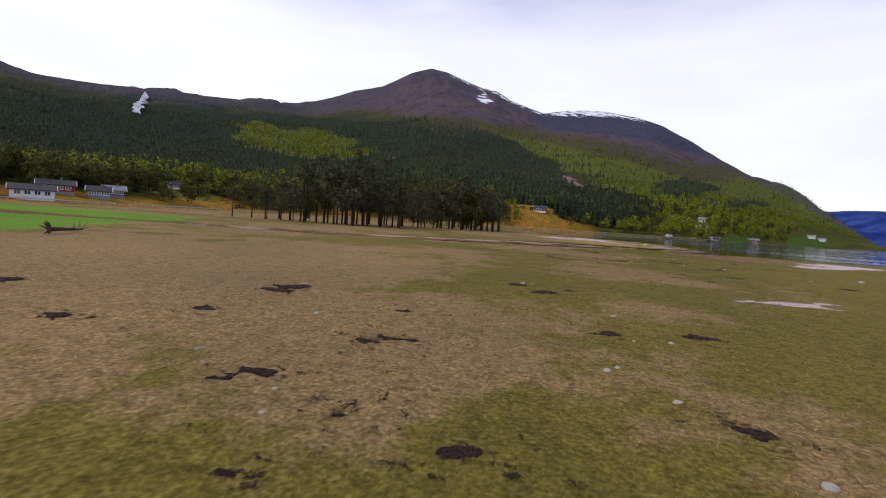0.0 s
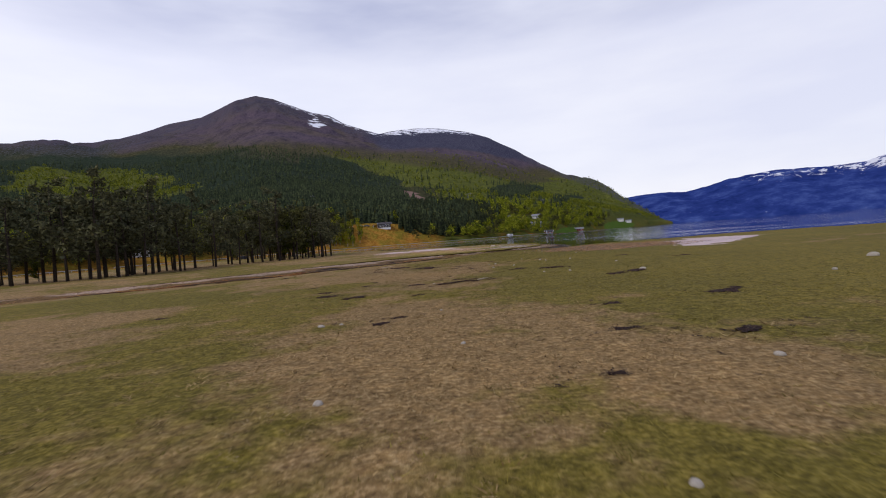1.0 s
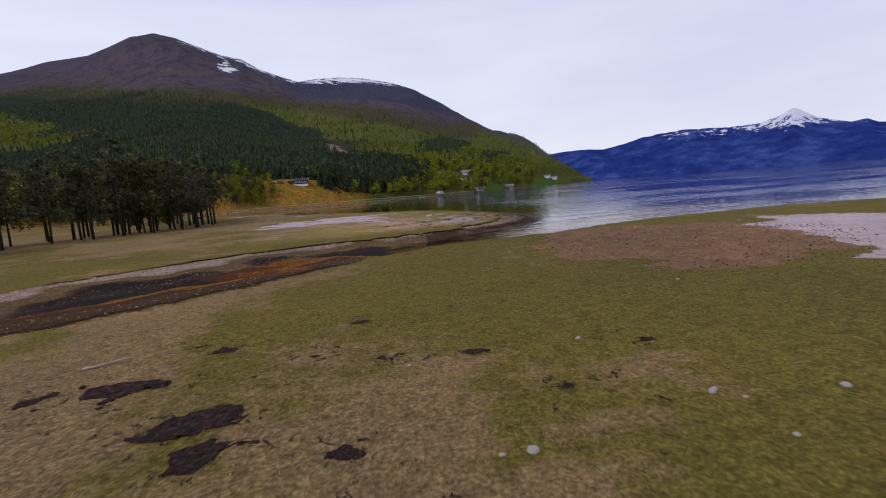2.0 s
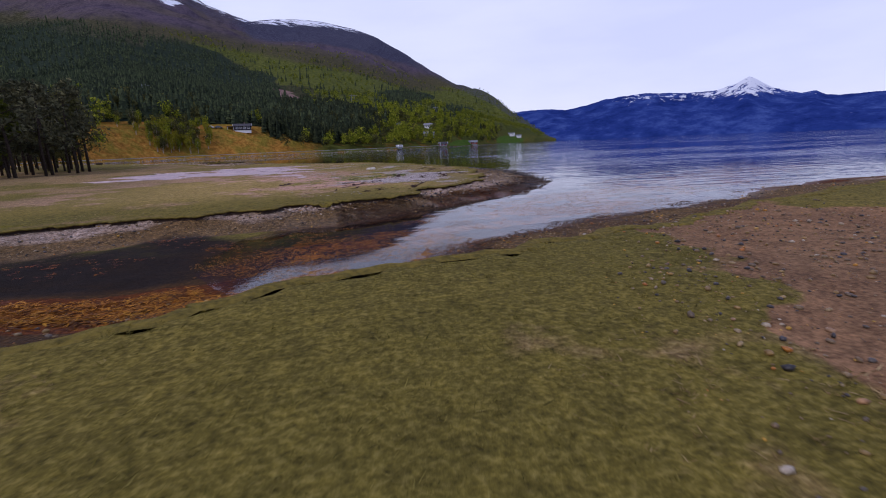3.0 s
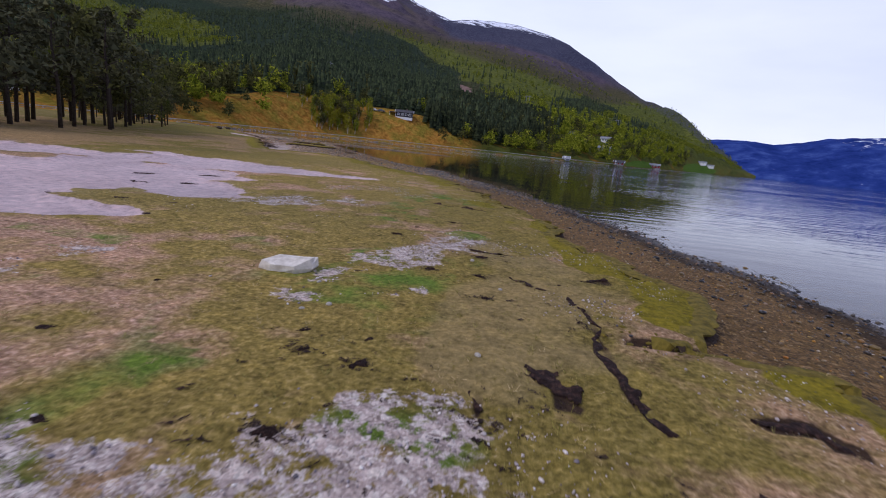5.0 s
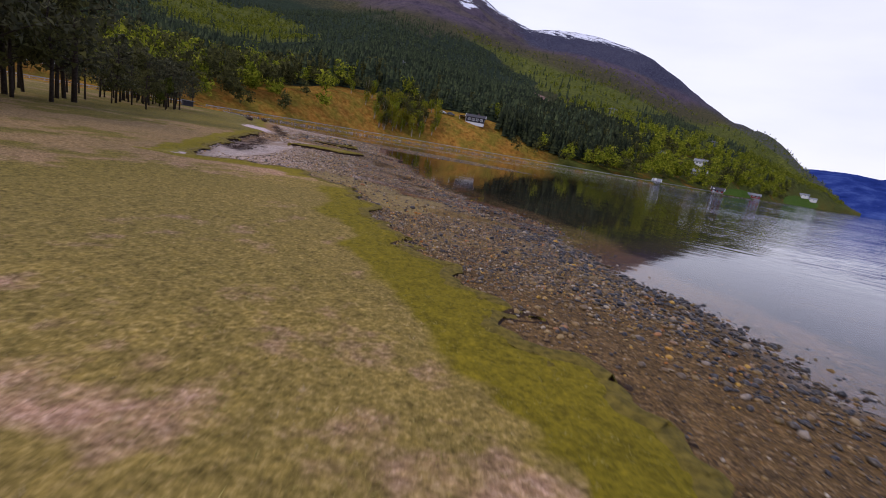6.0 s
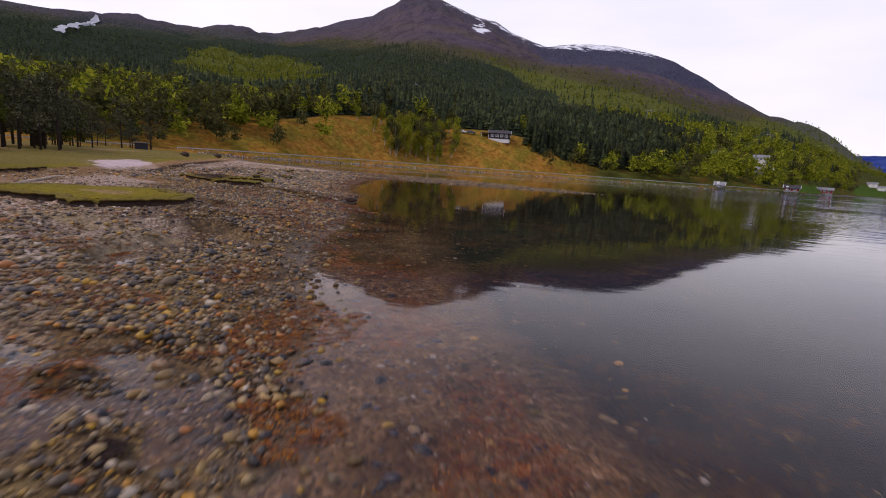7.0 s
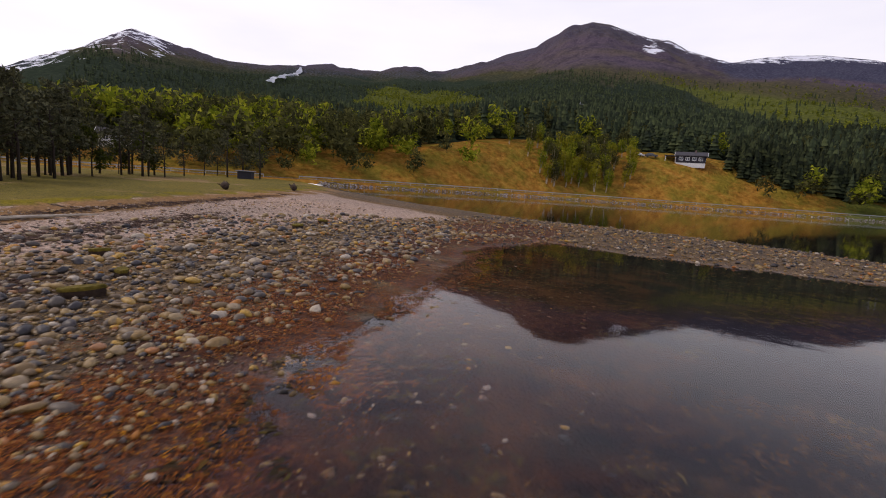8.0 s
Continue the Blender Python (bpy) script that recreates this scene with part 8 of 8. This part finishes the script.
forest("alder_wood", "grey-brown budding alders at the foot of the slope", 3400, (-110, 22), (14, 110), BIRCH_NEAR, (6, 12), M_ALDER, 73, lambda az, s, zone, r, z: (0.62 * step(-20, -26, az) + 0.18) * clear_of_house(az, s) * np.clip(open_knoll(az, s), 0, 1) * (1 - zone["field"]))
forest("spruce_forest", "dark spruce forest covering the mountainside", 14000, (-100, 24), (160, 620), SPRUCE, (6, 11), M_SPRUCE, 74, spruce_chance)
forest("birch_forest", "yellow-green spring birch forest on the mountainside", 16000, (-80, 26), (160, 650), BIRCH, (5, 8.5), M_BIRCH, 75, birch_chance)
forest("high_forest", "thin spruce below the tree line", 11000, (-70, 25), (600, 1700), SPRUCE, (8, 14), M_SPRUCE, 76, lambda az, s, zone, r, z: np.clip(spruce_chance(az, s, zone, r, z) * 0.8 * (1 - 0.7 * zone["heath"]) + 0.05 * step(0.9, 0.1, zone["moor"]), 0, 1))
forest("high_birch_forest", "yellow-green birch below the moor", 12000, (-45, 25), (600, 1700), BIRCH, (6, 10), M_BIRCH, 77, lambda az, s, zone, r, z: birch_chance(az, s, zone, r, z) * 0.9)

# ---- the grove on the meadow ----
M_BARK = plain("dark_bark", [(0.3, (0.018, 0.013, 0.010)), (0.7, (0.06, 0.045, 0.035))], 6, 0.95, 0.7, 0.02)
M_PINE = leaf_material("dark_pine_twigs", [(0.0, (0.038, 0.040, 0.025)), (0.5, (0.075, 0.078, 0.042)), (1.0, (0.14, 0.135, 0.07))])
M_GROVE_GREEN = leaf_material("grove_spring_leaves", [(0.0, (0.03, 0.04, 0.006)), (0.5, (0.06, 0.075, 0.01)), (1.0, (0.11, 0.12, 0.016))], thin=0.4)


def tree(seed, height, bare, crown_material, label, spread):
    """A tapered trunk with limbs and a crown of loose sprays."""
    rng = np.random.RandomState(seed)
    ob = thing("tree", label, "tree", Matrix.Identity(4), "trees of the grove")
    bm = bmesh.new()
    top = Vector((rng.normal(0, 0.25), rng.normal(0, 0.25), height * 0.93))
    trunk_pts = [Vector((0, 0, -0.15)), Vector((rng.normal(0, 0.08), rng.normal(0, 0.08), height * 0.35)), Vector((rng.normal(0, 0.15), rng.normal(0, 0.15), height * 0.65)), top]
    tube(bm, trunk_pts, [height * 0.017, height * 0.013, height * 0.008, 0.02], 7)
    ends = []
    for i in range(13):
        u = bare + (0.95 - bare) * (i + rng.rand()) / 13
        z = height * u
        base = Vector((trunk_pts[1].x * u, trunk_pts[1].y * u, z))
        a = rng.uniform(0, 6.28)
        reach = spread * (1.1 - 0.75 * max(0, (u - bare) / (1 - bare))) * rng.uniform(0.6, 1.1)
        tip = base + Vector((math.cos(a) * reach, math.sin(a) * reach, rng.uniform(0.05, 0.5) * reach))
        tube(bm, [base, base.lerp(tip, 0.5) + Vector((0, 0, 0.1)), tip], [height * 0.0055, height * 0.003, 0.01], 5)
        ends.append((tip, reach))
        ends.append((base.lerp(tip, 0.55), reach * 0.8))
    part("trunk", bm, M_BARK, ob, smooth=True)
    pieces = [cards(rng, 40, tuple(p), max(0.55, q * 0.45), 0.19, 0.8) for p, q in ends] + [cards(rng, 60, tuple(top), 0.6, 0.12, 1.3)]
    v, t = merge(*pieces)
    me = soup("crown", v, t, False)
    me.materials.append(crown_material)
    link("crown", me, crown_material, ob, False)
    return ob


GROVE_KINDS = [tree(1, 12.5, 0.2, M_PINE, "tall dark pine with bare lower trunk in the grove", 3.6), tree(2, 11, 0.3, M_PINE, "dark pine with thin crown in the grove", 3.2), tree(3, 13.5, 0.24, M_PINE, "tall dark grove tree with spreading limbs", 4.0),
               tree(4, 10, 0.2, M_ALDER, "grey-brown budding alder in the grove", 3.4), tree(5, 8, 0.15, M_GROVE_GREEN, "small tree with fresh green leaves in the grove", 2.6), tree(6, 12, 0.22, M_PINE, "dark pine with full crown in the grove", 3.8)]
GROVE_EDGE = [(-74, 84), (-56, 82), (-42, 86), (-40, 100), (-37, 114), (-28, 124), (-25, 134), (-29, 150), (-38, 168), (-50, 188), (-60, 200)]
rng = np.random.RandomState(81)
placed = []
seg = [(Vector(a), Vector(b)) for a, b in zip(GROVE_EDGE[:-1], GROVE_EDGE[1:])]
tries = 0
while len(placed) < 118 and tries < 6000:
    tries += 1
    a, b = seg[rng.randint(len(seg))]
    u = rng.rand()
    d = (b - a).normalized()
    p = a.lerp(b, u) + Vector((-d.y, d.x)) * (14 * rng.rand() ** 1.4)
    if all((p - q).length > 2.3 for q in placed):
        placed.append(p)
for cx0, cy0 in [(-58 - 1.9 * q + rng.normal(0, 1.2), 190 + 1.7 * q + rng.normal(0, 2.5)) for q in range(16)] + [(-63 - 1.5 * q + rng.normal(0, 1.5), 193 + 1.5 * q + rng.normal(0, 2.5)) for q in range(14)]:
    placed.append(Vector((cx0, cy0)))
for cx0, cy0, k in ((-90, 228, 6), (-94, 226, 3), (-92, 232, 5), (-97, 230, 3), (-95, 234, 2), (-88, 233, 0)):
    placed.append(Vector((cx0, cy0)))
first = set()
for i, p in enumerate(placed):
    k = rng.choice(6, p=[0.24, 0.2, 0.2, 0.14, 0.06, 0.16])
    m = pose(p.x, p.y, ground_z(p.x, p.y) - 0.05, 0, 0, rng.uniform(0, 360))
    s = rng.uniform(0.85, 1.15) if p.y < 168 and p.x > -60 else rng.uniform(0.5, 0.72)
    if k not in first:
        first.add(k)
        GROVE_KINDS[k].matrix_world = m
        GROVE_KINDS[k].scale = (s, s, s)
    else:
        c = copy_thing(GROVE_KINDS[k], m)
        c.scale = (s, s, s)
for k in range(6):
    if k not in first:
        GROVE_KINDS[k].matrix_world = pose(-60 - 3 * k, 92, ground_z(-60, 92))

# shrubs on the knoll by the house and below it
def shrub(seed, material, label):
    rng = np.random.RandomState(seed)
    ob = thing("birch_tree", label, "tree", Matrix.Identity(4), "birches on the knoll")
    bm = bmesh.new()
    ends = []
    for i in range(4):
        a = rng.uniform(0, 6.28)
        tip = Vector((math.cos(a) * 0.9, math.sin(a) * 0.9, rng.uniform(4.2, 6.4)))
        tube(bm, [Vector((0.12 * math.cos(a), 0.12 * math.sin(a), -0.2)), tip * 0.5 + Vector((0, 0, 0.3)), tip], [0.09, 0.06, 0.015], 5)
        ends += [tip, tip * 0.75, tip * 0.55]
    part("trunk", bm, M_WOOD, ob, "pale slender stems")
    v, t = merge(*[cards(rng, 90, tuple(p), 1.15, 0.15, 1.1) for p in ends])
    me = soup("crown", v, t, False)
    me.materials.append(material)
    link("crown", me, material, ob, False)
    return ob


M_YELLOW = leaf_material("yellow_bud_leaves", [(0.0, (0.14, 0.13, 0.014)), (0.5, (0.28, 0.26, 0.02)), (1.0, (0.44, 0.39, 0.04))], thin=0.4)
KNOLL = [shrub(1, M_YELLOW, "slender birch with yellow-green buds on the knoll"), shrub(2, M_BIRCH_LOW, "young birch with fresh leaves on the knoll"), shrub(3, M_ALDER, "bare grey birch on the grassy knoll")]
rng = np.random.RandomState(91)
used = set()
for i in range(96):
    a = rng.normal(-16.0, 2.6)
    s = rng.uniform(16, 44)
    if abs(a + 9.4) < 3.4:
        continue
    x, y, z = hill_point(a, s)
    k = rng.randint(3)
    sc = rng.uniform(0.75, 1.3)
    if k not in used:
        used.add(k)
        KNOLL[k].matrix_world = pose(x, y, z, 0, 0, rng.uniform(0, 360))
        KNOLL[k].scale = (sc, sc, sc)
    else:
        copy_thing(KNOLL[k], pose(x, y, z, 0, 0, rng.uniform(0, 360))).scale = (sc, sc, sc)
